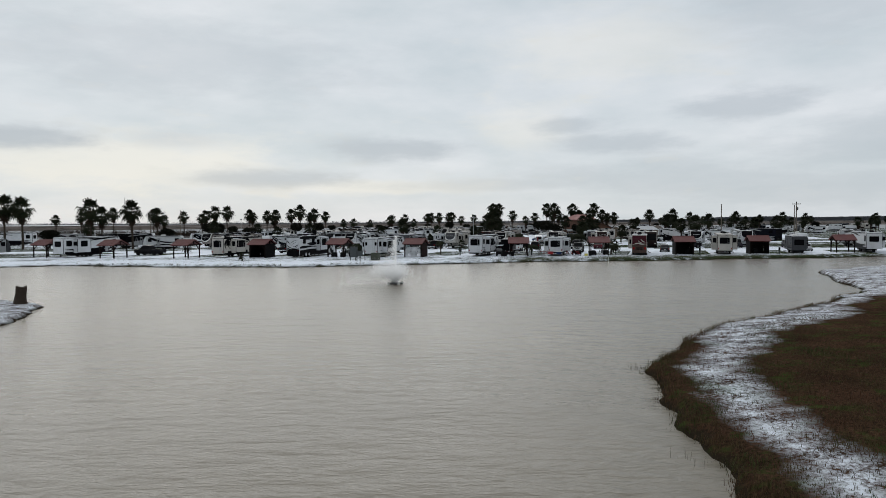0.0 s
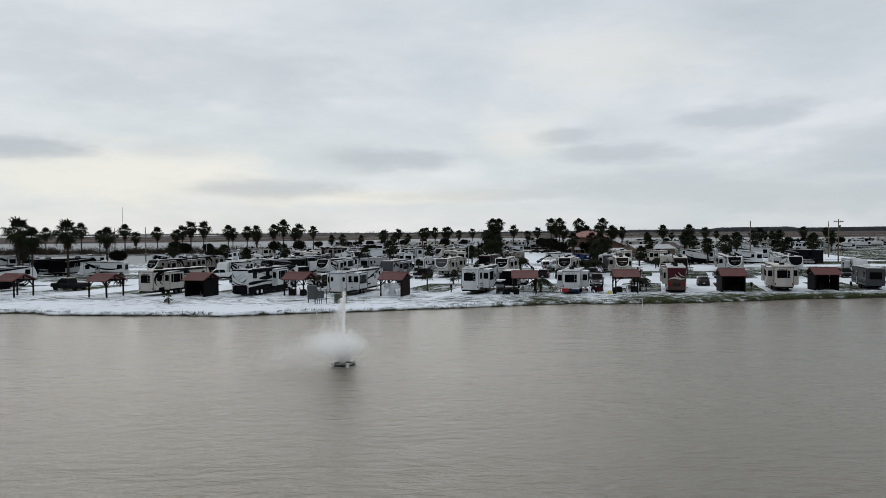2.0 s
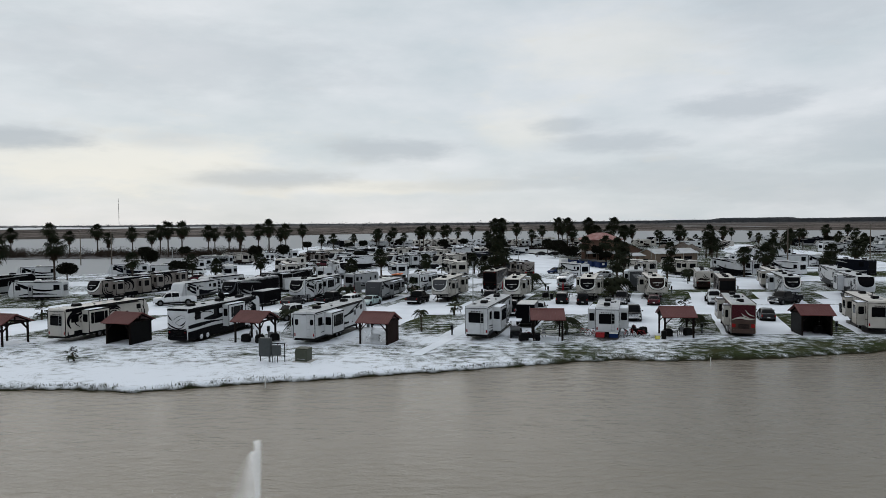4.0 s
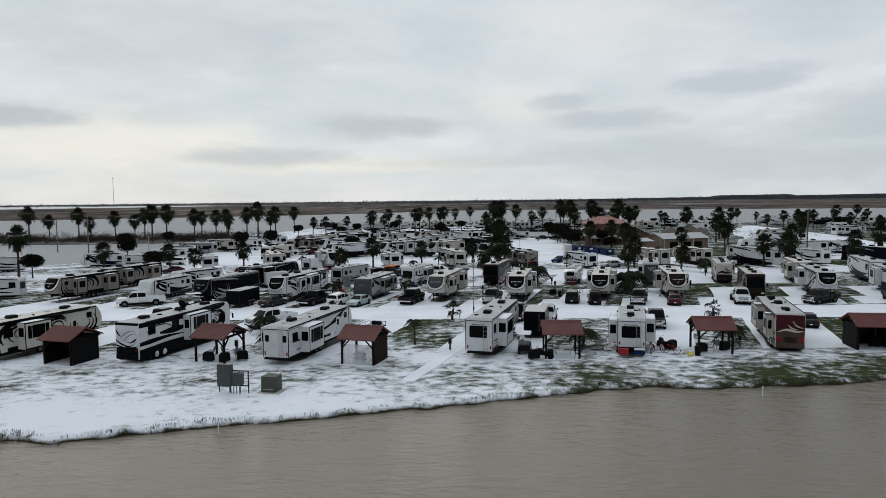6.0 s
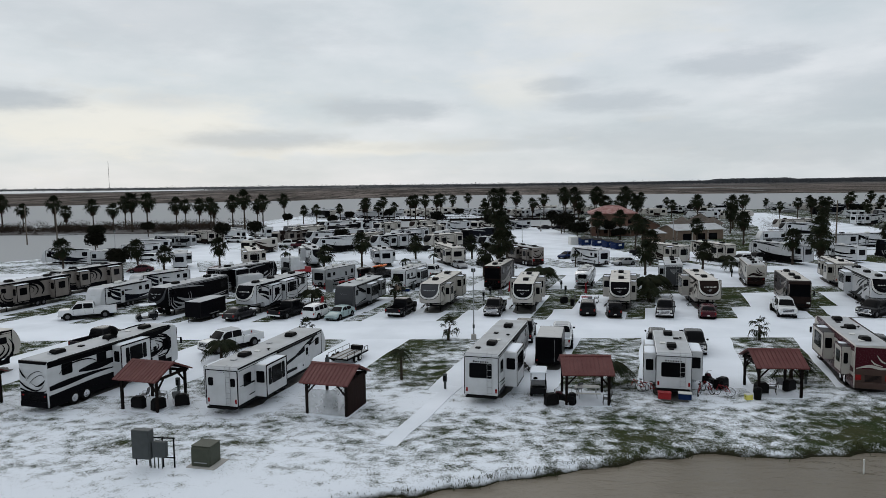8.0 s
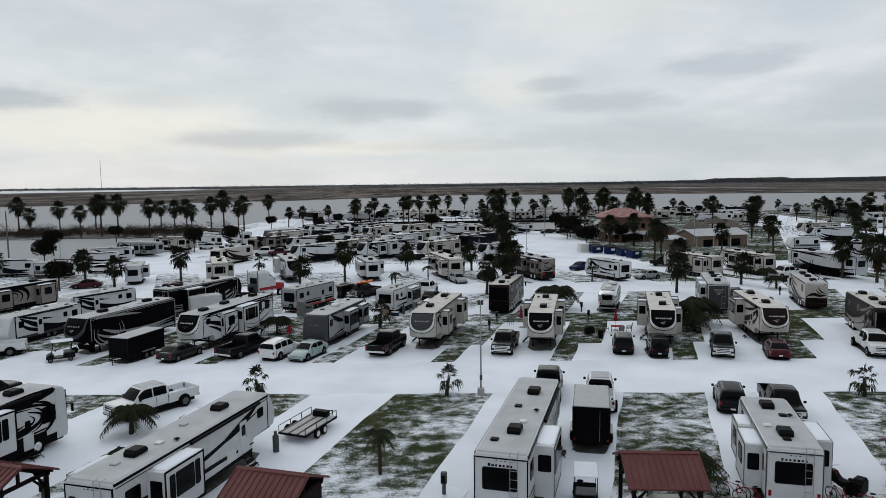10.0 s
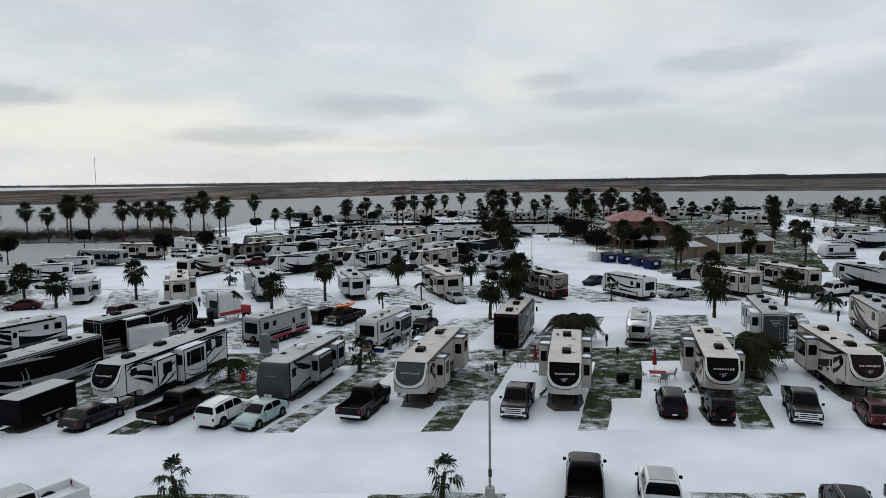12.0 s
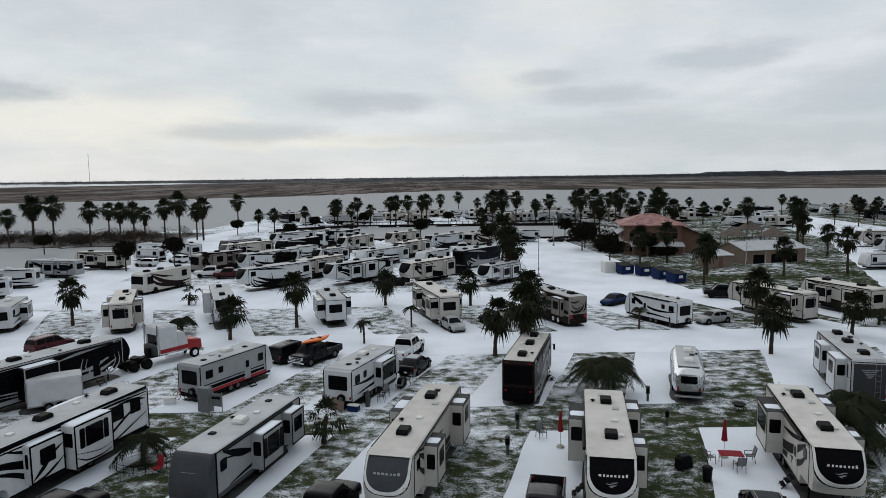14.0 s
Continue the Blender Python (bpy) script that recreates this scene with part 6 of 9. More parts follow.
# ------------------------------------------------------------ palms, trees and brush
def fan_leaf(bm, origin, az, el, length, r, droop=0.35, fingers=12):
    """A stalk with a fan of pointed fingers that bend down at their tips."""
    d = Vector((math.cos(az) * math.cos(el), math.sin(az) * math.cos(el), math.sin(el)))
    side = Vector((-math.sin(az), math.cos(az), 0))
    up = side.cross(d) * -1
    o = Vector(origin)
    hub = o + d * length * 0.52
    v = [bm.verts.new(o - side * 0.02), bm.verts.new(o + side * 0.02), bm.verts.new(hub + side * 0.02), bm.verts.new(hub - side * 0.02)]
    bm.faces.new(v)
    c = bm.verts.new(hub)
    for k in range(fingers):
        a = radians(-112 + 224 * (k + 0.5) / fingers)
        da = radians(9.5)
        reach = length * (0.66 - 0.12 * abs(a)) * r.uniform(0.75, 1.15)
        fold = up * (0.06 * length if k % 2 else -0.04 * length)
        m1 = hub + (d * math.cos(a - da) + side * math.sin(a - da)) * reach * 0.6 + fold
        m2 = hub + (d * math.cos(a + da) + side * math.sin(a + da)) * reach * 0.6 + fold * 0.4
        tip = hub + (d * math.cos(a) + side * math.sin(a)) * reach + Vector((r.uniform(-0.05, 0.05), r.uniform(-0.05, 0.05), -droop * reach * r.uniform(0.7, 1.4)))
        bm.faces.new((c, bm.verts.new(m1), bm.verts.new(tip), bm.verts.new(m2)))


def trunk_mesh(bm, height, r0, r1, lean, r, n=9, rings=9):
    last = None
    for k in range(rings + 1):
        u = k / rings
        rr = r0 + (r1 - r0) * u ** 0.7 + (0.12 * r0 if k % 2 else 0)
        c = Vector((lean[0] * u * u, lean[1] * u * u, height * u - 0.15 * (k == 0)))
        ring = [bm.verts.new(c + Vector((math.cos(2 * math.pi * i / n) * rr, math.sin(2 * math.pi * i / n) * rr, 0))) for i in range(n)]
        if last:
            for i in range(n):
                bm.faces.new((last[i], last[(i + 1) % n], ring[(i + 1) % n], ring[i]))
        last = ring
    bm.faces.new(last)
    return Vector((lean[0], lean[1], height))


def fan_palm(label, height, spread=1.5, skirt=1.6, leaves=46, seed=1):
    """A fan palm: an upright oval crown and a hanging beard of dead leaves under it."""
    t = thing("palm_tree", label, "palm tree", "fan palms")
    r = random.Random(seed)
    bm = bmesh.new()
    top = trunk_mesh(bm, height - spread * 0.62, 0.17 + height * 0.008, 0.13, (r.uniform(-0.3, 0.3), r.uniform(-0.3, 0.3)), r)
    part("trunk", bm, TRUNK, t)
    bm = bmesh.new()
    for k in range(leaves):
        az = k * 2.39996 + r.uniform(-0.35, 0.35)
        u = (k + 0.5) / leaves
        el = radians(86 - 150 * u ** 1.15 + r.uniform(-14, 14))
        size = spread * (0.78 + 0.22 * math.cos(el)) * r.uniform(0.8, 1.22)
        fan_leaf(bm, top + Vector((0, 0, 0.25 - 0.55 * u)), az, el, size, r, droop=r.uniform(0.1, 0.3) + 0.45 * u, fingers=13)
    part("crown", bm, FROND, t)
    if skirt:
        bm = bmesh.new()
        for k in range(int(34 * skirt)):
            az = k * 2.39996 + r.uniform(-0.4, 0.4)
            z = top.z - 0.3 - skirt * r.random() ** 1.4
            fan_leaf(bm, (top.x * 0.95, top.y * 0.95, z), az, radians(r.uniform(-82, -48)), spread * r.uniform(0.4, 0.72), r, droop=0.2, fingers=7)
        part("dead_leaves", bm, DEAD_FROND, t)
    return t


def feather_palm(label, height, reach=2.0, fronds=20, seed=1):
    """A palm with arching feathered fronds."""
    t = thing("palm_tree", label, "palm tree", "feather palms")
    r = random.Random(seed)
    bm = bmesh.new()
    top = trunk_mesh(bm, height * (0.8 if reach < 1.5 else 0.55), 0.11 if reach < 1.5 else 0.16, 0.09, (r.uniform(-0.1, 0.1), r.uniform(-0.1, 0.1)), r, rings=7)
    part("trunk", bm, TRUNK, t)
    bm = bmesh.new()
    for k in range(fronds):
        az = k * 2.39996 + r.uniform(-0.25, 0.25)
        lift = r.uniform(0.35, 1.25) if fronds < 40 else r.uniform(0.2, 1.5)
        L = reach * r.uniform(0.8, 1.1)
        out, side = Vector((math.cos(az), math.sin(az), 0)), Vector((-math.sin(az), math.cos(az), 0))
        pts = [top + out * L * u * math.cos(lift * (1 - 0.35 * u)) + Vector((0, 0, L * (u * math.sin(lift) - 0.95 * u * u))) for u in [i / 12 for i in range(13)]]
        for i in range(12):
            p, q = pts[i], pts[i + 1]
            wv = side * 0.02
            bm.faces.new([bm.verts.new(v) for v in (p - wv, p + wv, q + wv, q - wv)])
            if i:
                ll = L * 0.32 * math.sin(math.pi * (0.12 + 0.8 * i / 12)) * r.uniform(0.85, 1.1)
                d = (q - p).normalized()
                for s in (-1, 1):
                    tip = p + side * s * ll * 0.75 + d * ll * 0.55 + Vector((0, 0, -ll * 0.45))
                    bm.faces.new([bm.verts.new(v) for v in (p, p + d * 0.045 * L, tip)])
                    p2 = p + (q - p) * 0.5
                    tip2 = p2 + side * s * ll * 0.7 + d * ll * 0.6 + Vector((0, 0, -ll * 0.55))
                    bm.faces.new([bm.verts.new(v) for v in (p2, p2 + d * 0.045 * L, tip2)])
    part("crown", bm, FROND, t)
    return t


def broad_tree(label, height, width, seed=1, leaves=900, name="tree"):
    """A small evergreen tree: tapered trunk, limbs, and a ragged crown of leaf clumps."""
    t = thing(name, label, name, "evergreen trees")
    r = random.Random(seed)
    bm = bmesh.new()
    fork = height * 0.42
    drum(bm, (0, 0, -0.1), (0, 0, fork), 0.16, 0.11, n=8)
    ends = []
    for k in range(6):
        a = k * 1.05 + r.uniform(-0.3, 0.3)
        e = Vector((math.cos(a) * width * 0.3, math.sin(a) * width * 0.3, height * r.uniform(0.6, 0.8)))
        drum(bm, (0, 0, fork - 0.1), e, 0.07, 0.025, n=6)
        ends.append(e)
    part("trunk", bm, TRUNK, t)
    bm = bmesh.new()
    for k in range(leaves):
        c = r.choice(ends) * 0.6 + Vector((0, 0, height * 0.28))
        v = Vector((r.gauss(0, 1), r.gauss(0, 1), r.gauss(0, 1))).normalized() * r.random() ** 0.35
        p = c + Vector((v.x * width * 0.33, v.y * width * 0.33, v.z * height * 0.24))
        a, b = Vector((r.gauss(0, 1), r.gauss(0, 1), r.gauss(0, 1))).normalized(), Vector((r.gauss(0, 1), r.gauss(0, 1), r.gauss(0, 1))).normalized()
        s = r.uniform(0.12, 0.26)
        bm.faces.new([bm.verts.new(q) for q in (p - a * s, p + b * s, p + a * s, p - b * s * 0.6)])
    part("crown", bm, LEAF, t)
    return t


def brush_belt(name, label, spots, seed, leaf=1.0, twigs=26, mat=None):
    """Dense low scrub: many thin clumps of twigs and leaves in one sheet of stuff."""
    r = random.Random(seed)
    verts, faces = [], []
    for x, y, h in spots:
        for k in range(twigs):
            a = r.uniform(0, 6.283)
            d = r.random() ** 0.6 * h * 0.75
            z = h * (0.15 + 0.85 * r.random() * math.sqrt(max(0.05, 1 - (d / (h * 0.8)) ** 2)))
            s = r.uniform(0.10, 0.26) * leaf * (0.6 + 0.25 * h)
            c = Vector((x + math.cos(a) * d, y + math.sin(a) * d, z))
            p, q = (Vector((r.gauss(0, 1), r.gauss(0, 1), r.gauss(0, 1))).normalized() * s for _ in range(2))
            n = len(verts)
            verts += [c - p, c + q, c + p, c - q * 0.6]
            faces.append((n, n + 1, n + 2, n + 3))
    me = bpy.data.meshes.new(name)
    me.from_pydata([tuple(v) for v in verts], [], faces)
    me.materials.append(mat or BRUSH)
    return tagged(new(name, me), label, "brush", kind="stuff")


MADE, RECIPES, BARE = {}, {}, []


def put(key, x, y, turn=0, z=0.0, label="", size=1.0):
    """The first of a kind is built; every other is a copy of it."""
    vehicle = key.split("_")[-1] in ("fw", "tt", "mh", "cargo", "pickup", "suv", "sedan", "van")
    FINE[0] = not (vehicle and (y > 205 or abs(x) > 60))
    REMOTE[0] = not FINE[0] and y > 335
    recipe, key = key, key if FINE[0] else key + ("_remote" if REMOTE[0] else "_far")
    if key not in MADE:
        UNDER.clear()
        TRIM.clear()
        PANES.clear()
        ob = MADE[key] = RECIPES[recipe]()
        if PANES:
            bm = bmesh.new()
            for q in PANES:
                box(bm, *q)
            tagged(part("window", bm, GLASS, ob), kind="stuff")
        if TRIM:
            bm = bmesh.new()
            for q in TRIM:
                box(bm, *q)
            tagged(part("edge_trim", bm, BLACK, ob), kind="stuff")
        if UNDER:
            bm = bmesh.new()
            for wx, wy, r, w in UNDER:
                drum(bm, (wx - w / 2, wy, r), (wx + w / 2, wy, r), r, n=12)
            ys = [q[1] for q in UNDER]
            long = recipe.split("_")[-1] in ("fw", "tt", "mh")
            box(bm, -0.95, 0.95, min(ys) - (2.6 if long else 0.5), max(ys) + (2.8 if long else 0.4), 0.3, 0.8 if long else 0.5)
            part("undercarriage", bm, PLASTIC, ob)
        ob.matrix_basis = pose(x, y, z, 0, 0, turn)
    else:
        ob = copy_thing(MADE[key], pose(x, y, z, 0, 0, turn))
    FINE[0], REMOTE[0] = True, False
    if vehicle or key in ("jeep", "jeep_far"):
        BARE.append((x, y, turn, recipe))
    if size != 1.0:
        ob.scale = (size, size, size)
    if label:
        ob["label"] = label
    return ob


# ------------------------------------------------------------ recipes for the vehicles
RECIPES.update({
    "tan_fw": lambda: fifth_wheel("grey-tan fifth-wheel trailer with black nose and swirls", 12.4, TAN, BLACK, BLACK, "curls", "both", 2, tall=3.7, rear="window", seed=31),
    "curl_fw": lambda: fifth_wheel("cream fifth-wheel trailer with black swirls round its nose", 12.6, CREAM, CREAM, BLACK, "curls", "both", 2, tall=3.7, rear="window", seed=32),
    "white_fw": lambda: fifth_wheel("white fifth-wheel trailer with snowy roof and slide-outs", 13.6, WHITE, BLACK, BLACK, "loops", "right", 2, tall=3.78, rear="window", seed=2),
    "phoenix_fw": lambda: fifth_wheel("long white fifth-wheel trailer with black trim on a snowy pitch", 14.2, WHITE, WHITE, BLACK, "blade", "both", 2, tall=3.5, rear="small", seed=3, badge=False),
    "trail_fw": lambda: fifth_wheel("white fifth-wheel trailer with wide dark rear window", 9.0, WHITE, BLACK, GREY, "blade", "both", 2, tall=3.4, rear="window", seed=4),
    "cream_fw": lambda: fifth_wheel("cream fifth-wheel trailer with dark rear window and snowy roof", 11.8, CREAM, BROWN, BROWN, "sweep", "both", 2, tall=3.75, rear="window", seed=5),
    "point_fw": lambda: fifth_wheel("cream fifth-wheel trailer with grey front shield and slide-outs", 13.2, CREAM, GREY, BLACK, "sweep", "both", 2, tall=3.75, rear="window", seed=6),
    "shield_fw": lambda: fifth_wheel("cream fifth-wheel trailer with black rounded front shield", 12.0, CREAM, BLACK, BLACK, "sweep", "both", 2, tall=3.75, rear="window", seed=7),
    "swirl_fw": lambda: fifth_wheel("white fifth-wheel trailer with bold black swirls", 14.2, WHITE, BLACK, BLACK, "edge", "edge", 3, tall=3.75, rear="ramp", seed=8),
    "dark_fw": lambda: fifth_wheel("black fifth-wheel trailer with grey stripes and snowy roof", 13.2, BLACK, BLACK, SILVER, "loops", "right", 2, tall=3.7, seed=9),
    "hauler_fw": lambda: fifth_wheel("white toy-hauler trailer with a grey rear ramp door", 10.8, WHITE, BLACK, BLACK, "blade", "left", 3, tall=3.85, rear="ramp", seed=10),
    "brown_fw": lambda: fifth_wheel("tan fifth-wheel trailer with dark brown sweeps", 10.8, CREAM, BROWN, BROWN, "loops", "both", 2, seed=11),
    "grey_tt": lambda: travel_trailer("silver travel trailer with a grey aerodynamic nose", 10.8, SILVER, GREY, BLACK, "blade", "left", 3.3, seed=12, lower=GREY),
    "white_tt": lambda: travel_trailer("white travel trailer with dark windows and snowy roof", 8.8, WHITE, WHITE, BLACK, "blade", "right", 3.2, seed=13),
    "red_tt": lambda: travel_trailer("grey travel trailer with red lower panels", 8.6, SILVER, WHITE, BLACK, "bands", "none", 3.15, seed=14, lower=RED),
    "blue_tt": lambda: travel_trailer("white travel trailer with blue-grey lower panels", 9.4, WHITE, WHITE, NAVY, "sweep", "right", 3.1, seed=15, lower=GREY),
    "small_tt": lambda: travel_trailer("small white travel trailer on a snowy pitch", 6.8, WHITE, WHITE, GREY, "bands", "none", 2.9, seed=16),
    "swirl_mh": lambda: motorhome("black-and-white motor coach with swirling paint and snowy roof", 14.0, WHITE, BLACK, "coach", None, None, "both", tall=3.9, seed=17),
    "maroon_mh": lambda: motorhome("maroon and silver motor coach with brown tail", 12.4, CREAM, MAROON, "coach", None, TAILBROWN, "left", seed=18),
    "dark_mh": lambda: motorhome("dark brown motor coach with black rear screen", 10.6, BROWN, TAN, "sweep", BROWN, BLACK, "none", seed=19),
    "navy_mh": lambda: motorhome("dark navy motor coach with pale sweeps and snowy roof", 12.8, NAVY, SILVER, "loops", BLACK, BLACK, "right", seed=20),
    "cream_mh": lambda: motorhome("cream motorhome with brown stripes", 10.6, CREAM, BROWN, "sweep", None, None, "right", 3.5, seed=21),
    "brown_mh": lambda: motorhome("tan motor coach with dark brown sweeps and dark rear", 11.0, TAN, BROWN, "coach", None, BROWN, "both", seed=22),
    "stone_tt": lambda: travel_trailer("dark grey travel trailer with a wide rear window", 8.8, GREY, GREY, BLACK, "bands", "right", 3.2, seed=31),
    "silver_tt": lambda: silver_trailer("polished aluminium trailer with rounded ends"),
    "black_cargo": lambda: cargo_trailer("black enclosed cargo trailer topped with snow", 5.0, 2.35, BLACK),
    "white_cargo": lambda: cargo_trailer("white enclosed cargo trailer topped with snow", 3.9, 2.5, WHITE),
    "grey_cargo": lambda: cargo_trailer("tall dark cargo trailer with frosted roof", 4.6, 2.75, BLACK, 2.2),
    "black_pickup": lambda: car("black pickup truck on a snowy pitch", "pickup", CAR_BLACK, False, "pickup truck"),
    "white_pickup": lambda: car("white crew-cab pickup truck on a snowy pitch", "dually", CAR_WHITE, True, "pickup truck"),
    "grey_pickup": lambda: car("dark grey pickup truck with chrome grille", "pickup", CAR_GREY, False, "pickup truck", CHROME),
    "maroon_pickup": lambda: car("dark maroon pickup truck in the snow", "pickup", MAROON, False, "pickup truck"),
    "white_suv": lambda: car("white compact suv in the snow", "suv", CAR_WHITE, False, "car"),
    "black_suv": lambda: car("black suv with pale roof rails in the snow", "suv", CAR_BLACK, False, "car"),
    "maroon_suv": lambda: car("long red suv parked beside a dark coach", "suv", MAROON, False, "car"),
    "teal_sedan": lambda: car("pale teal sedan in the snow", "sedan", TEAL, False, "car"),
    "grey_sedan": lambda: car("dark grey sedan in the snow", "sedan", CAR_GREY, False, "car"),
    "maroon_sedan": lambda: car("dark red sedan in the snow", "sedan", MAROON, False, "car"),
    "blue_sedan": lambda: car("dark blue sedan in the snow", "sedan", BLUE, False, "car"),
    "silver_sedan": lambda: car("silver sedan in the snow", "sedan", SILVER, True, "car"),
    "black_sedan": lambda: car("black sedan in the snow", "sedan", CAR_BLACK, True, "car"),
    "black_van": lambda: car("black minivan in the snow", "van", CAR_BLACK, False, "car"),
    "jeep": lambda: car("black off-road jeep with a spare wheel", "jeep", CAR_BLACK, False, "car"),
})
for _k, (_h, _sp, _sk) in enumerate(((6.2, 1.5, 1.5), (5.4, 1.4, 1.1), (7.6, 1.6, 2.2), (10.2, 1.9, 2.4), (13.2, 2.0, 3.0), (8.6, 1.7, 3.4), (4.4, 1.3, 0.6), (2.7, 1.15, 0.0), (6.8, 1.8, 3.0))):
    RECIPES["fan_%d" % _k] = lambda h=_h, sp=_sp, sk=_sk, k=_k: fan_palm("dark fan palm with a ragged crown above snowy ground" if h > 3 else "short young fan palm on a grass strip", h, sp * 1.25, sk * 0.8, 46 if h > 3 else 12, 30 + k)
for _k, (_h, _re) in enumerate(((2.9, 1.2), (2.6, 2.1), (4.2, 2.9))):
    RECIPES["feather_%d" % _k] = lambda h=_h, re=_re, k=_k: feather_palm("small feather palm with arching fronds on turf" if h < 4 else "large drooping feather palm between the pitches", h, re, 20 if re < 1.5 else 32 if h < 4 else 44, 50 + k)
for _k, (_h, _w) in enumerate(((6.2, 4.6), (5.0, 4.4), (8.0, 6.0))):
    RECIPES["bush_%d" % _k] = lambda k=_k: broad_tree("large rounded dark evergreen shrub by the clubhouse yard", 5.4 + 0.5 * k, 7.2, 90 + k, 3600, "shrub")
    RECIPES["tree_%d" % _k] = lambda h=_h, w=_w, k=_k: broad_tree("small evergreen tree with a dense dark crown", h, w, 60 + k, 2600)


# ------------------------------------------------------------ first row, tails to the lake
def first_row():
    for key, x, y, turn in (("white_fw", 4.15, 125.9, -16.5), ("trail_fw", 17.6, 124.7, -15), ("maroon_mh", 33.0, 126.6, -16), ("cream_fw", 48.6, 127.2, -18), ("stone_tt", 62.2, 127.6, -18),
                            ("white_fw", 77.6, 131.5, -19), ("phoenix_fw", 92, 133.0, -19), ("phoenix_fw", -14.0, 124.5, -16), ("swirl_mh", -27.7, 125.5, -17), ("curl_fw", -41.35, 126.0, -19),
                            ("white_fw", -71.0, 129.0, -20), ("grey_tt", -93.0, 130.5, -20), ("dark_fw", -83, 170.5, -32)):
        put(key, x, y, turn)
    for key, x, y, turn in (("white_pickup", -21.4, 137.5, 143), ("black_suv", 20.3, 136.8, -17), ("black_pickup", 23.2, 135.1, 166), ("white_pickup", 11.2, 137.8, -13), ("black_pickup", 7.8, 140.2, -12), ("grey_cargo", 9.0, 130.8, -13),
                            ("black_pickup", 53.0, 137.5, -17), ("grey_sedan", 40.0, 134.2, -17), ("silver_sedan", 68.0, 135.0, 163), ("black_pickup", -60.5, 131.5, 75), ("black_pickup", -35, 139, -20)):
        put(key, x, y, turn)


def second_row():
    for key, x, y, turn in (("dark_fw", -33.6, 159.8, 162), ("swirl_fw", -23.0, 161.0, 163), ("grey_tt", -11.5, 160.9, 164), ("point_fw", -0.7, 160.0, 166), ("shield_fw", 10.3, 158.7, 168), ("shield_fw", 22.5, 159.2, 165),
                            ("cream_fw", 33.0, 159.4, 170), ("dark_mh", 44.4, 158.5, 163), ("swirl_fw", 55.0, 160.0, 163), ("white_fw", 66.0, 159.0, 163), ("blue_tt", 78.0, 158.0, 163), ("white_fw", 90.0, 157.0, 163),
                            ("blue_tt", -44.0, 162.5, 162), ("tan_fw", -57.0, 163.0, 162), ("white_tt", -71.0, 163.0, 96)):
        put(key, x, y, turn)
    for key, x, y, turn in (("black_cargo", -29.3, 153.3, 163), ("grey_sedan", -25.0, 152.8, -22), ("black_pickup", -19.4, 154.0, -24), ("white_suv", -15.6, 153.0, -22), ("teal_sedan", -12.9, 152.5, 158),
                            ("black_pickup", -5.6, 154.4, -18), ("grey_pickup", 5.9, 154.3, 166), ("black_suv", 17.1, 153.4, -13), ("jeep", 19.9, 151.9, -10), ("grey_pickup", 26.1, 152.1, 160),
                            ("maroon_sedan", 30.6, 150.8, -17), ("white_pickup", 40.0, 151.6, 163), ("black_pickup", 50.3, 150.2, 120), ("grey_pickup", 61.0, 151.0, 163), ("white_pickup", -44.2, 154.4, 115), ("black_suv", 72, 150.5, 163)):
        put(key, x, y, turn)


def third_row():
    for key, x, y, turn in (("red_tt", -17.4, 178.6, -28), ("white_tt", -5.5, 176.5, -22), ("dark_mh", 8.4, 177.2, -17), ("silver_tt", 21.5, 176.1, -18), ("hauler_fw", 34.6, 175.3, -16), ("cream_mh", 47.5, 177, -17),
                            ("dark_fw", -31.6, 178.0, -26), ("blue_tt", -43.6, 174.6, 151), ("tan_fw", -56, 177, 160), ("brown_fw", 60, 176, -17), ("white_fw", 72, 176, -17)):
        put(key, x, y, turn)
    for key, x, y, turn in (("white_cargo", -29.9, 174.2, -60), ("black_van", -13.8, 187.4, -30), ("black_pickup", -11.2, 186.6, 150), ("black_sedan", -1.4, 182.6, -20), ("white_pickup", -2.4, 187.6, -18),
                            ("maroon_suv", -40.2, 192.5, -27), ("grey_sedan", 40.0, 181.4, -17)):
        put(key, x, y, turn)


def fourth_row():
    for key, x, y, turn in (("white_tt", -52.0, 205.2, 18), ("cream_fw", -37.8, 205.0, 20), ("white_fw", -26.2, 206.5, 200), ("trail_fw", -12.6, 206.6, 17), ("point_fw", 0.6, 207.2, 16), ("brown_mh", 15.4, 204.8, 22),
                            ("white_tt", 27.6, 202.0, 26), ("cream_fw", 42.6, 204.6, 22), ("brown_fw", 53.0, 207.0, 18), ("white_fw", 64.5, 203, 20), ("white_tt", 76.5, 203, 20), ("navy_mh", 90, 203, 20)):
        put(key, x, y, turn)
    for key, x, y, turn in (("silver_sedan", 2.6, 199.6, 200), ("black_sedan", 7.4, 202.0, 18), ("silver_sedan", 34.0, 200.8, 110), ("blue_sedan", 25.4, 213.4, 130), ("black_pickup", 42.4, 217.0, 75),
                            ("white_pickup", 56.6, 199.8, 110), ("black_pickup", 60.6, 203.0, 115), ("maroon_sedan", -57, 198.5, 110)):
        put(key, x, y, turn)


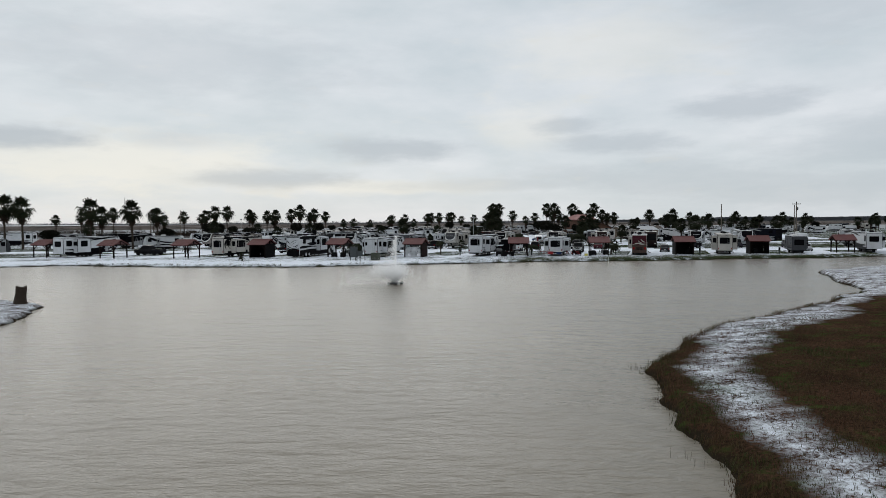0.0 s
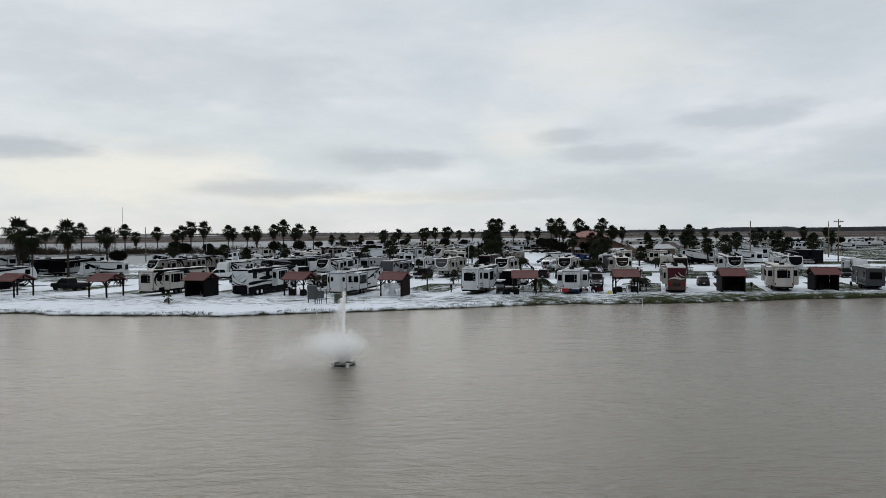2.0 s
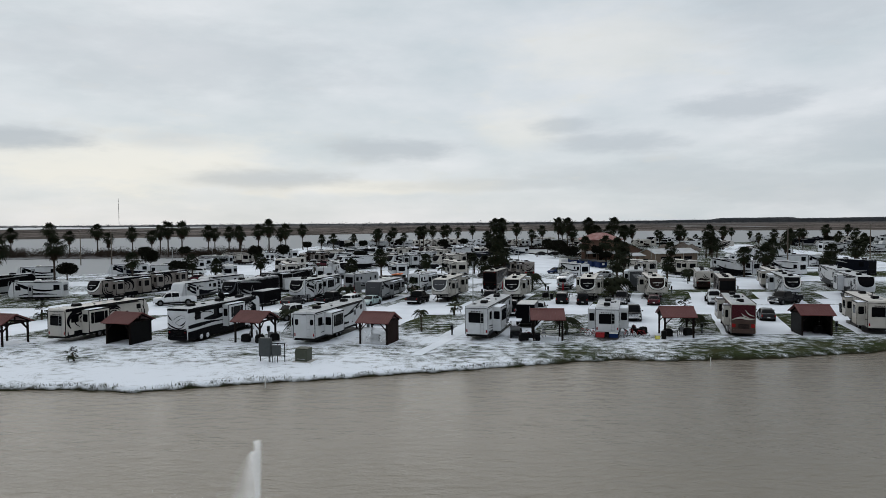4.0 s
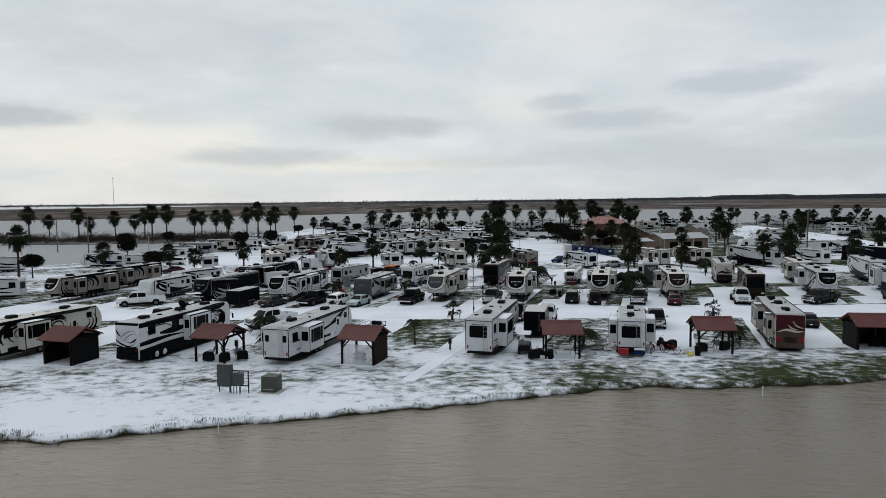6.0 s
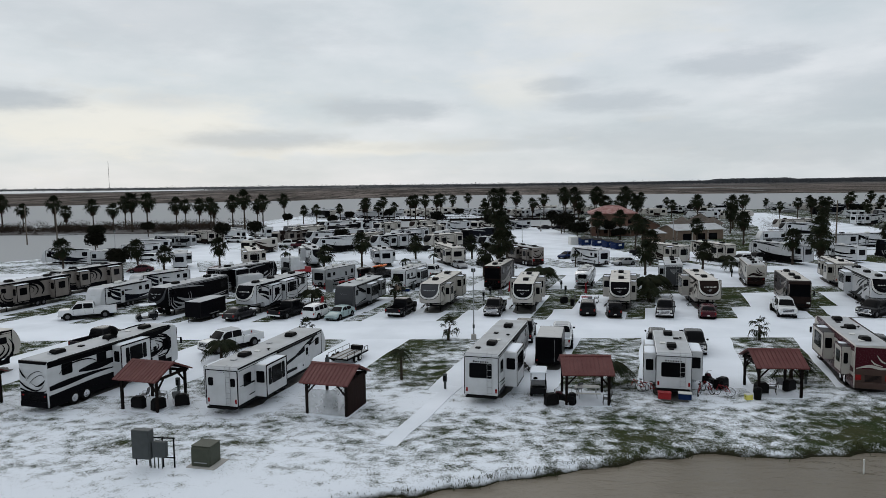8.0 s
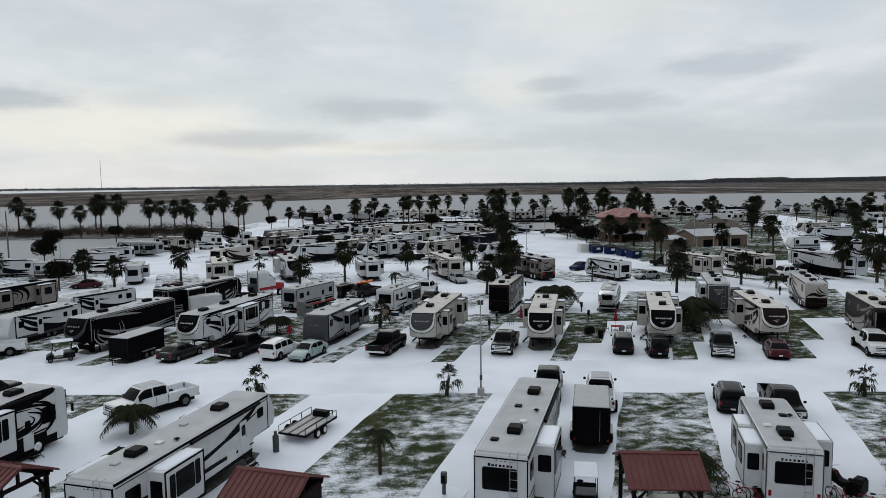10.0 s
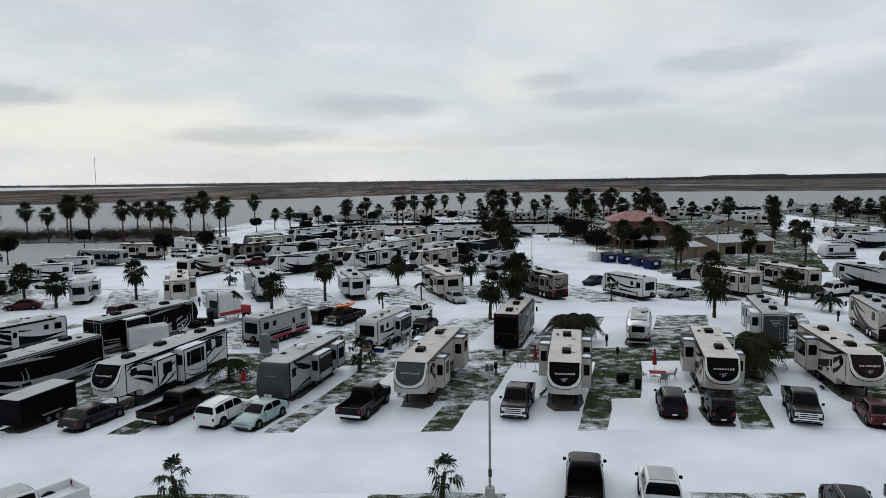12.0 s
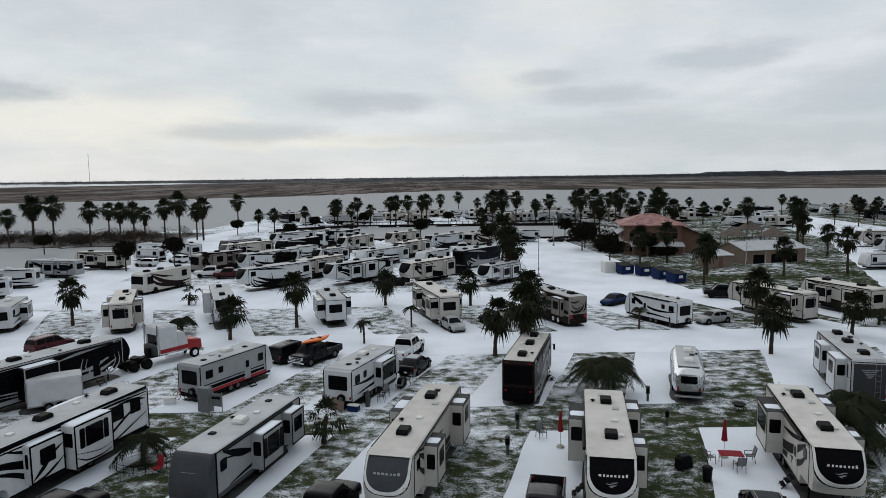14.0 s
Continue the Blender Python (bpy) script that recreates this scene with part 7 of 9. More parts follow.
def angled_block():
    """Pitches set at a slant between the last roads and the canal."""
    front = (("white_fw", -25.5, 232.6), ("swirl_fw", -12.2, 237.2), ("shield_fw", -0.4, 236.4), ("trail_fw", 11.4, 233.4))
    for key, x, y in front:
        put(key, x, y, 138)
    put("cream_mh", -43.4, 231.6, 158)
    for key, x, y, turn in (("white_fw", -31.4, 254.0, 143), ("brown_mh", -41.4, 254.6, 147), ("brown_fw", -20.0, 243.8, 143), ("phoenix_fw", -9.6, 259.4, 143), ("navy_mh", 9.4, 255.4, 140), ("white_tt", 0.6, 256.0, 143),
                            ("point_fw", -40.6, 272.6, 143), ("dark_fw", -30.8, 280.6, 150), ("shield_fw", -18.0, 286.2, 150), ("white_fw", 3.4, 287.6, 143), ("cream_fw", -7.0, 296.4, 143), ("cream_mh", 13.0, 297.0, 141),
                            ("trail_fw", -20.6, 262.0, 143), ("white_tt", -28, 267.5, 143), ("brown_fw", -4, 272.4, 143), ("grey_tt", -45.6, 286.0, 143), ("white_fw", -36, 300, 143), ("swirl_mh", -24, 302, 143), ("blue_tt", 24.6, 303.0, 100)):
        put(key, x, y, turn)
    for key, x, y, turn in (("white_pickup", -39.6, 245.4, 100), ("maroon_pickup", -35.8, 243.6, 100), ("white_pickup", -29.6, 241.5, 120), ("black_sedan", -28.2, 236.4, 100), ("black_pickup", -6.4, 232.2, 110), ("black_suv", 4.4, 244.0, 110),
                            ("white_pickup", 8.0, 282.0, 100), ("grey_sedan", 33.4, 301.0, 100), ("black_sedan", 38.0, 300.4, 90), ("white_suv", -54, 268.0, 60), ("white_pickup", -14.5, 276, 100), ("silver_sedan", 0.0, 266, 120)):
        put(key, x, y, turn)
    for key, x, y, turn in (("grey_tt", -69.8, 248.4, 78), ("brown_fw", -66.0, 259.0, 84), ("white_tt", -70.6, 236.0, 100), ("white_tt", -68.8, 225.0, 110), ("small_tt", -61.5, 271.5, 70), ("white_fw", -55.2, 275.4, 40), ("small_tt", -66.0, 283.0, 70),
                            ("blue_tt", -79, 214.0, 100), ("white_tt", -96, 205.0, 100), ("small_tt", -70, 212, 90), ("grey_tt", -112, 199, 95), ("white_fw", -128, 194, 95)):
        put(key, x, y, turn)
    for key, x, y, turn in (("white_pickup", -72.4, 243.4, 80), ("white_suv", -58.6, 262.4, 80), ("black_pickup", -74, 230.6, 90), ("white_suv", -64.0, 217.6, 90)):
        put(key, x, y, turn)


def far_pitches():
    """Rows across the canal and out to the bay."""
    r = random.Random(77)
    kinds = ("white_fw", "trail_fw", "white_tt", "cream_fw", "phoenix_fw", "small_tt", "cream_mh", "brown_fw", "grey_tt", "white_tt", "point_fw", "white_fw")
    for row, (y, x0, x1, gap) in enumerate(((379, -44, 74, 9.6), (397, -52, 96, 9.6), (416, -58, 100, 10.0))):
        x = x0
        while x < x1:
            if r.random() > 0.12:
                put(r.choice(kinds), x + r.uniform(-1.5, 1.5), y + r.uniform(-3, 3), r.choice((115, 125, -60, 100)) + r.uniform(-8, 8))
            if r.random() > 0.6:
                put(r.choice(("white_pickup", "black_pickup", "silver_sedan", "grey_sedan", "white_suv")), x + 4.5, y - 7 + r.uniform(-2, 2), r.uniform(0, 360))
            x += gap
    for row, (y, x0, x1, gap) in enumerate(((300, 118, 170, 13), (342, 100, 205, 15), (368, 90, 220, 15), (394, 92, 240, 14), (416, 110, 260, 14))):
        x = x0
        while x < x1:
            if r.random() > 0.15 and not (102 + (y - 224) * 0.2 < x < 128 + (y - 224) * 0.16):
                put(r.choice(kinds + ("navy_mh", "swirl_mh")), x + r.uniform(-1.5, 1.5), y + r.uniform(-4, 4), r.choice((100, 85, -80)) + r.uniform(-8, 8))
            x += gap
    for x, y, turn, key in ((84, 222, 95, "white_fw"), (98, 230, 95, "white_tt"), (82, 243, 90, "small_tt"), (100, 262, 95, "white_fw"), (106, 280, 95, "cream_fw"), (-58, 395, 40, "dark_fw"), (-66, 412, 60, "white_tt")):
        put(key, x, y, turn)
    for x, y, turn, key in ((88, 232, 90, "white_pickup"), (104, 246, 20, "black_pickup"), (112, 292, 80, "grey_sedan")):
        put(key, x, y, turn)


# ------------------------------------------------------------ trees
def plant():
    for key, x, y in (("fan_0", -16.0, 201.8), ("fan_1", -44.3, 205.0), ("fan_1", 6.5, 187.4), ("fan_0", 11.6, 200.3), ("fan_1", 33.7, 186.2), ("fan_0", 38.4, 199.2), ("fan_6", -6.2, 215.0), ("fan_7", -34.4, 217.8),
                      ("fan_6", -22.3, 196.0), ("fan_1", -59.4, 202.9), ("fan_6", -52.8, 199.0), ("fan_0", 64.7, 198.2), ("fan_8", 67.0, 193.0), ("fan_7", 0.0, 140.0), ("fan_7", -14.5, 140.4),
                      ("fan_7", 31.0, 138.2), ("fan_2", 43.8, 228.2), ("fan_2", 47.5, 256.0), ("fan_2", 39.6, 248.0), ("fan_0", 48.4, 238.4), ("fan_0", 61.0, 236.5), ("fan_3", 86.8, 306), ("fan_2", 84.7, 274.0),
                      ("fan_0", 84.0, 263.0), ("fan_2", 72.7, 237.5), ("fan_3", 92.0, 290.0), ("fan_7", -55.7, 138.0), ("fan_7", -36.0, 109.8), ("fan_2", 8.4, 182.0), ("fan_6", 5.6, 214.0), ("fan_7", -7.2, 165.4),
                      ("fan_2", 79, 215), ("fan_0", 92, 213), ("fan_8", 103, 221), ("fan_6", 46.0, 193), ("fan_1", 79.0, 190.0), ("fan_0", -70, 196)):
        put(key, x, y, (x * 37 + y * 11) % 360, size=0.76 if 136 < y < 142 else 0.45 if y < 112 else 1.0)
    for key, x, y in (("feather_0", -3.95, 125.9), ("feather_1", -18.2, 162.6), ("feather_0", -2.2, 201.0), ("feather_1", -28.8, 199.4), ("feather_0", -7.1, 193.2), ("feather_2", 13.4, 173.8), ("feather_2", 15.0, 174.6), 
                      ("feather_0", 24.2, 198.0), ("feather_1", 52.3, 198.0), ("feather_1", 26.9, 161.0), ("feather_1", 49.3, 188.6), ("feather_1", -17.9, 125.0), ("feather_1", -20.9, 132.8), ("feather_1", 12.6, 123.8), ("feather_1", 27.9, 167), ("feather_1", 27.2, 124.5)):
        put(key, x, y, (x * 53 + y * 7) % 360)
    for key, x, y in (("tree_1", -99.0, 164.0), ("tree_1", -82.0, 191.6), ("fan_0", -97, 178),
                      ("feather_2", 27.2, 162.8), ("feather_2", 28.8, 165.0)):
        put(key, x, y, (x * 31 + y * 3) % 360)
    for key, x, y in (("tree_0", -59.6, 255.2), ("tree_0", -53.0, 263.0), ("tree_1", -26.0, 243.4), ("tree_0", 14.6, 287.2), ("tree_0", -2.5, 312.0), ("tree_1", -94.0, 288.8), ("tree_0", -78.6, 225.0), ("tree_0", -91.8, 252.0),
                      ("tree_1", 47.0, 266.0), ("tree_1", -60.0, 196.0), ("tree_0", 37.0, 307.0), ("tree_1", -40, 318)):
        put(key, x, y, (x * 13 + y * 29) % 360)
    for key, x, y in (("bush_0", 35.6, 254.6), ("bush_1", 35.6, 279.5), ("bush_2", 37.4, 284.5), ("bush_0", 47.0, 255.0)):
        put(key, x, y, x * 50, size=1.0 if x < 45 else 0.65)
    # tall dark clump behind the yard
    for key, x, y in (("fan_5", 13.4, 236.4), ("fan_8", 14.6, 240.0), ("fan_3", 13.2, 243.8), ("fan_4", 16.6, 300.5), ("fan_4", 19.6, 305.0), ("fan_5", 14.0, 303.0), ("fan_4", 41.2, 306.8), ("fan_4", 43.6, 300.6),
                      ("fan_3", 46.0, 305.0), ("fan_4", 53.4, 312.0), ("fan_3", 56.0, 309.0), ("fan_3", 58.6, 300.0), ("fan_4", 62.0, 306.0), ("fan_3", 65.0, 302.0)):
        put(key, x, y, (x * 17 + y * 5) % 360)
    r = random.Random(12)
    # palms along the canal, the spit and the bay
    for x, y, top in ((-110, 164, 12.3), (-105.6, 164, 11.8), (-89, 164, 11.4), (-86.6, 164.6, 9.5), (-78.9, 164, 10.9), (-84.7, 191.6, 9.7), (-114, 308, 8), (-109.4, 312, 10.7), (-104, 312, 10.7), (-93, 310, 9.4), (-85.7, 312, 9), (-81, 310, 9.2), (-76.5, 320, 9.6), (-72.2, 320, 11.1), (-68, 322, 8.4), (-65.5, 320, 9.8), (-69.5, 371, 10.2),
                      (-50.6, 345, 7.3), (-56.4, 347, 7.0), (-45, 371, 6.8), (-33.4, 371, 9.3), (-35, 374, 8.6), (-28.3, 371, 7.2), (-26.5, 373, 9.6), (-21.6, 371, 7.1), (-14.3, 371, 9.7), (-12.3, 371, 10.2), (-7.8, 371, 10.2), (-3.0, 371, 10.1),
                      (-1.2, 373, 10.4), (5.1, 431, 9.0), (13, 431, 9.7), (21.7, 431, 7.0), (31.6, 371, 11.1), (38.8, 371, 8.3), (43.8, 371, 9.9), (53.3, 371, 10.8), (66, 372, 10.4), (69, 374, 9.8), (84, 376, 9.6), (88, 377, 10), (96, 431, 9),
                      (-126, 318, 9), (-134, 315, 7.5), (-142, 322, 10), (-150, 316, 8), (-160, 320, 10.5), (-172, 314, 9), (-186, 318, 8), (-120, 330, 9.5), (-98, 332, 8.5), (-88, 334, 7.5)):
        top *= 1.2 if x < -60 and 300 < y < 340 else 1.1 if x < -60 and y > 300 else 1.0
        kind, own = min((("fan_3", 10.2), ("fan_5", 8.6), ("fan_2", 7.6)), key=lambda q: abs(q[1] - top))
        put(kind, x, y, (x * 41 + y * 3) % 360, size=top / own)
    for x, y in ((-60.6, 338), (6.8, 371), (-38.5, 352), (-24, 374), (48, 431), (-16, 434)):
        put("tree_1", x, y, x * 17)
    for k in range(64):
        put(r.choice(("fan_3", "fan_2", "fan_3", "fan_5", "tree_0")), r.uniform(84, 270), r.uniform(255, 425), r.uniform(0, 360), size=r.uniform(0.6, 0.98))
    heads = [(r.uniform(-230, -74), r.uniform(308, 338)) for _ in range(120)]
    spots = [(cx + r.gauss(0, 2.6), cy + r.gauss(0, 1.8), r.uniform(0.9, 3.3) * (1 if k else 1.35)) for cx, cy in heads for k in range(6)]
    brush_belt("brush", "bare dark scrub on the spit between the waters", spots, 5, leaf=0.55, twigs=170)
    spots = [(r.uniform(40, 60), 292 + r.uniform(-16, 14), r.uniform(2.5, 4.5)) for _ in range(40)] + [(r.uniform(44, 54), r.uniform(268, 282), r.uniform(1.8, 3.2)) for _ in range(14)]
    brush_belt("brush", "dense dark hedge beside the clubhouse yard", spots, 6, leaf=0.8, twigs=240, mat=LEAF)
    spots = [(r.uniform(75, 150), r.uniform(262, 330), r.uniform(1.5, 3.4)) for _ in range(50)]
    brush_belt("brush", "scattered bare winter bushes", spots, 7, leaf=0.3, twigs=220)


# ------------------------------------------------------------ shelters by the lake
def shelter(label, walls=False, wide=3.2, all_round=False):
    """An open picnic shelter: red ribbed metal gable roof on dark timber posts."""
    t = thing("picnic_shelter", label, "shelter", "picnic shelters")
    w, d, eave, ridge = wide / 2, 1.65, 2.35, 3.25
    # the ridge runs along x
    for s in (-1, 1):
        slope = part("roof_panel", prism(bmesh.new(), [(0, ridge + 0.06), (s * (d + 0.4), eave + 0.02), (s * (d + 0.4), eave - 0.05), (0, ridge - 0.03)], -w - 0.25, w + 0.25), RED_ROOF, t)
        x = -w - 0.22
        bm = bmesh.new()
        while x < w + 0.24:
            prism(bm, [(s * 0.02, ridge + 0.062), (s * (d + 0.4), eave + 0.022), (s * (d + 0.4), eave + 0.055), (s * 0.02, ridge + 0.095)], x - 0.02, x + 0.02)
            x += 0.3
        part("ribs", bm, RED_ROOF, slope)
    part("ridge_cap", prism(bmesh.new(), [(-0.16, ridge + 0.03), (0, ridge + 0.11), (0.16, ridge + 0.03), (0, ridge + 0.07)], -w - 0.26, w + 0.26), RED_ROOF, t)
    for sx in (-1, 1):
        for sy in (-1, 1):
            x, y = sx * (w - 0.1), sy * (d - 0.1)
            part("post", slab(x - 0.09, x + 0.09, y - 0.09, y + 0.09, 0, eave + 0.06, bevel=0.012), DARK_WOOD, t)
            bm = bmesh.new()
            prism(bm, [(y - sy * 0.05, eave - 0.75), (y - sy * 0.7, eave - 0.08), (y - sy * 0.82, eave - 0.08), (y - sy * 0.05, eave - 0.9)], x - 0.05, x + 0.05)
            part("brace", bm, DARK_WOOD, t)
            bm = prism(bmesh.new(), [(x - sx * 0.05, eave - 0.75), (x - sx * 0.7, eave - 0.08), (x - sx * 0.82, eave - 0.08), (x - sx * 0.05, eave - 0.9)], y - 0.05, y + 0.05, axis="y")
            part("brace", bm, DARK_WOOD, t)
    for sy in (-1, 1):
        part("beam", slab(-w - 0.1, w + 0.1, sy * (d - 0.1) - 0.07, sy * (d - 0.1) + 0.07, eave - 0.12, eave + 0.06, bevel=0.01), DARK_WOOD, t)
    for sx in (-1, 1):
        x = sx * (w - 0.1)
        part("beam", slab(x - 0.07, x + 0.07, -d, d, eave - 0.10, eave + 0.08, bevel=0.01), DARK_WOOD, t)
        for s in (-1, 1):
            bm = prism(bmesh.new(), [(0, ridge - 0.04), (s * (d + 0.3), eave - 0.02), (s * (d + 0.3), eave - 0.14), (0, ridge - 0.17)], x - 0.05, x + 0.05)
            part("rafter", bm, DARK_WOOD, t)
        part("king_post", slab(x - 0.06, x + 0.06, -0.06, 0.06, eave, ridge - 0.08), DARK_WOOD, t)
    part("floor_slab", slab(-w - 0.1, w + 0.1, -d - 0.1, d + 0.1, -0.15, 0.045, bevel=0.02), SNOW, t)
    if all_round:
        for s in (-1, 1):
            part("screen", slab(min(s * w, s * (w - 0.03)), max(s * w, s * (w - 0.03)), -d + 0.2, d - 0.2, 0.05, eave - 0.02), PLASTIC, t, "black mesh screen")
            if s > 0:
                part("screen", slab(-w + 0.2, w - 0.2, d - 0.03, d, 0.05, eave - 0.02), PLASTIC, t, "black mesh screen")
    if walls:
        for k in range(22):
            y = -d + 0.15 + k * (2 * d - 0.3) / 22
            part("board", slab(w - 0.03, w + 0.0, y, y + 0.145, 0.05, eave), BROWN_WOOD, t)
        for k in range(12):
            x = 0.35 + k * (w - 0.45) / 12
            part("board", slab(x, x + 0.125, d - 0.05, d - 0.02, 0.05, eave), BROWN_WOOD, t)
        part("clear_curtain", slab(-w + 0.2, w - 0.2, -d + 0.09, -d + 0.1, 0.06, eave - 0.5), CURTAIN, t)
    return t


def curtain_material():
    m = bpy.data.materials.new("clear_vinyl")
    m.use_nodes = True
    nt = m.node_tree
    p = nt.nodes["Principled BSDF"]
    p.inputs["Base Color"].default_value = (0.6, 0.62, 0.64, 1)
    p.inputs["Roughness"].default_value, p.inputs["Alpha"].default_value = 0.25, 0.45
    math_, noise_, blend, span = node_tools(nt)
    co = nt.nodes.new("ShaderNodeTexCoord")
    nt.links.new(math_("ADD", math_("MULTIPLY", noise_(co.outputs["Object"], 2.0), 0.5), 0.15), p.inputs["Alpha"])
    return m


CURTAIN = curtain_material()
RECIPES["shelter"] = lambda: shelter("open picnic shelter with red metal roof and dark timber posts")
RECIPES["screened_shelter"] = lambda: shelter("picnic shelter with red metal roof and black screens all round", all_round=True)
RECIPES["walled_shelter"] = lambda: shelter("picnic shelter with red metal roof, plank walls and clear curtain", True)


def shelters():
    for x, y, turn in ((-21.8, 120.3, -17), (9.9, 120.4, -4), (24.3, 121.6, -6), (70.7, 127.0, -12), (83, 129.5, -14), (-48.7, 119.4, -17), (-62.3, 120.7, -17), (-76.5, 124.6, -17)):
        put("shelter", x, y, turn)
    put("walled_shelter", -8.2, 118.9, -17)
    put("screened_shelter", -35.5, 120.0, -17)
    put("screened_shelter", 53.6, 124.0, -10)
    put("screened_shelter", 39.6, 122.4, -8)


first_row()
second_row()
third_row()
fourth_row()
angled_block()
far_pitches()
plant()
shelters()


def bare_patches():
    """No snow fell under the vehicles: bare ground shows, painted darker for their shade."""
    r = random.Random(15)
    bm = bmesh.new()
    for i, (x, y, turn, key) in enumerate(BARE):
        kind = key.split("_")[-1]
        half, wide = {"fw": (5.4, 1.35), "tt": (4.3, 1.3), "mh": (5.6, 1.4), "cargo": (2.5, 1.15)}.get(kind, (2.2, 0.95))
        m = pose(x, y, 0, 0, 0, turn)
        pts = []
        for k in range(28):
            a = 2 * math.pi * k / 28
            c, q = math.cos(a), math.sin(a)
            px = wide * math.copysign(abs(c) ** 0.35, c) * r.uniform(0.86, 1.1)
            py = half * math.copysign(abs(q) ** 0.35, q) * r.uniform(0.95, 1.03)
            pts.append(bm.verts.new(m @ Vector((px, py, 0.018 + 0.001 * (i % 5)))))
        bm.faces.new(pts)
    tagged(new("bare_ground", finish("bare_ground", bm, SHADED_GROUND)), "ground left bare of snow under the vehicles, darkened for their shade", "ground", kind="stuff")


bare_patches()


# ------------------------------------------------------------ buildings beyond the yard
def clubhouse():
    t = thing("clubhouse", "two-storey pink stucco clubhouse with faded red hip roof", "building", x=49.8, y=275.0, turn=-10)
    t.scale = (0.84, 0.84, 0.84)
    w, d, e = 7.2, 7.0, 7.7
    part("wall", slab(-w, w, -d, d, -0.2, e, bevel=0.05), STUCCO, t)
    bm = bmesh.new()
    rim = [(-w - 1.1, -d - 1.1), (w + 1.1, -d - 1.1), (w + 1.1, d + 1.1), (-w - 1.1, d + 1.1)]
    lo = [bm.verts.new((x, y, e - 0.1)) for x, y in rim]
    up = [bm.verts.new((x, y, e + 0.15)) for x, y in rim]
    tip = [bm.verts.new(v) for v in ((-2.2, -1.2, e + 2.5), (2.2, -1.2, e + 2.5), (2.2, 1.2, e + 2.5), (-2.2, 1.2, e + 2.5))]
    for a, b in ((lo, up), (up, tip)):
        for i in range(4):
            bm.faces.new((a[i], a[(i + 1) % 4], b[(i + 1) % 4], b[i]))
    bm.faces.new(tip)
    bm.faces.new(lo[::-1])
    part("roof", bm, TILE_ROOF, t)
    for sx in (-1, 1):
        for sy in (-1, 1):
            part("hip_cap", rod(bmesh.new(), [(sx * (w + 1.1), sy * (d + 1.1), e + 0.16), (sx * 2.2, sy * 1.2, e + 2.52)], 0.09), TILE_ROOF, t)
    for z in (2.9, 6.0):
        part("awning", prism(bmesh.new(), [(-w, z + 0.6), (-w - 1.7, z - 0.5), (-w - 1.7, z - 0.6), (-w, z + 0.45)], -d + 0.4, d - 3.0, axis="y"), ROOF_SNOW, t, "white sloping awning")
    part("cupola", slab(-1.6, 1.6, -0.9, 0.9, e + 2.45, e + 2.7, bevel=0.06), TILE_ROOF, t)
    part("band", slab(-w - 0.06, w + 0.06, -d - 0.06, d + 0.06, 3.2, 3.5, bevel=0.02), CONCRETE, t)
    porch = part("porch_roof", prism(bmesh.new(), [(-d, 3.3), (-d - 3.2, 2.6), (-d - 3.2, 2.45), (-d, 3.1)], -w + 1.5, w + 0.5), ROOF_SNOW, t)
    for x in (-5.2, -1.6, 2.0, 5.6, 7.4):
        part("column", slab(x - 0.15, x + 0.15, -d - 3.0, -d - 2.7, -0.1, 2.55, bevel=0.02), STUCCO_PALE, t)
    for x in (-5.2, -2.4, 0.4, 3.2, 5.6):
        for z in (0.9, 4.3):
            win = part("window", slab(x - 0.6, x + 0.6, -d - 0.05, -d, z, z + 1.4, bevel=0.01), BROWN_WOOD, t)
            part("pane", slab(x - 0.52, x + 0.52, -d - 0.065, -d - 0.05, z + 0.08, z + 1.32), GLASS, win)
    for y in (-4, 0, 4):
        for sx in (-1, 1):
            a, b = sorted((sx * w, sx * (w + 0.05)))
            win = part("window", slab(a, b, y - 0.6, y + 0.6, 4.3, 5.6, bevel=0.01), BROWN_WOOD, t)
            a, b = sorted((sx * (w + 0.05), sx * (w + 0.065)))
            part("pane", slab(a, b, y - 0.52, y + 0.52, 4.38, 5.52), GLASS, win)
    part("door", slab(-0.6, 0.5, -d - 0.08, -d, -0.1, 2.1, bevel=0.01), BROWN_WOOD, t)
    # raking wing on the far side and the stair on the near one
    part("wing", prism(bmesh.new(), [(w, 0.0), (w, e - 0.2), (w + 9.0, 3.4), (w + 9.0, 0.0)], -2.0, d, axis="y"), STUCCO, t)
    part("wing_roof", prism(bmesh.new(), [(w - 0.2, e + 0.1), (w + 9.6, 3.5), (w + 9.6, 3.25), (w - 0.2, e - 0.15)], -2.8, d + 0.6, axis="y"), BROWN, t)
    bm = bmesh.new()
    for k in range(17):
        box(bm, -w - 2.9 + 0.17 * k, -w - 2.6 + 0.17 * k, -d - 1.5, -d - 0.4, 0.19 * k, 0.19 * k + 0.06)
    part("outside_stair", bm, STUCCO_PALE, t)


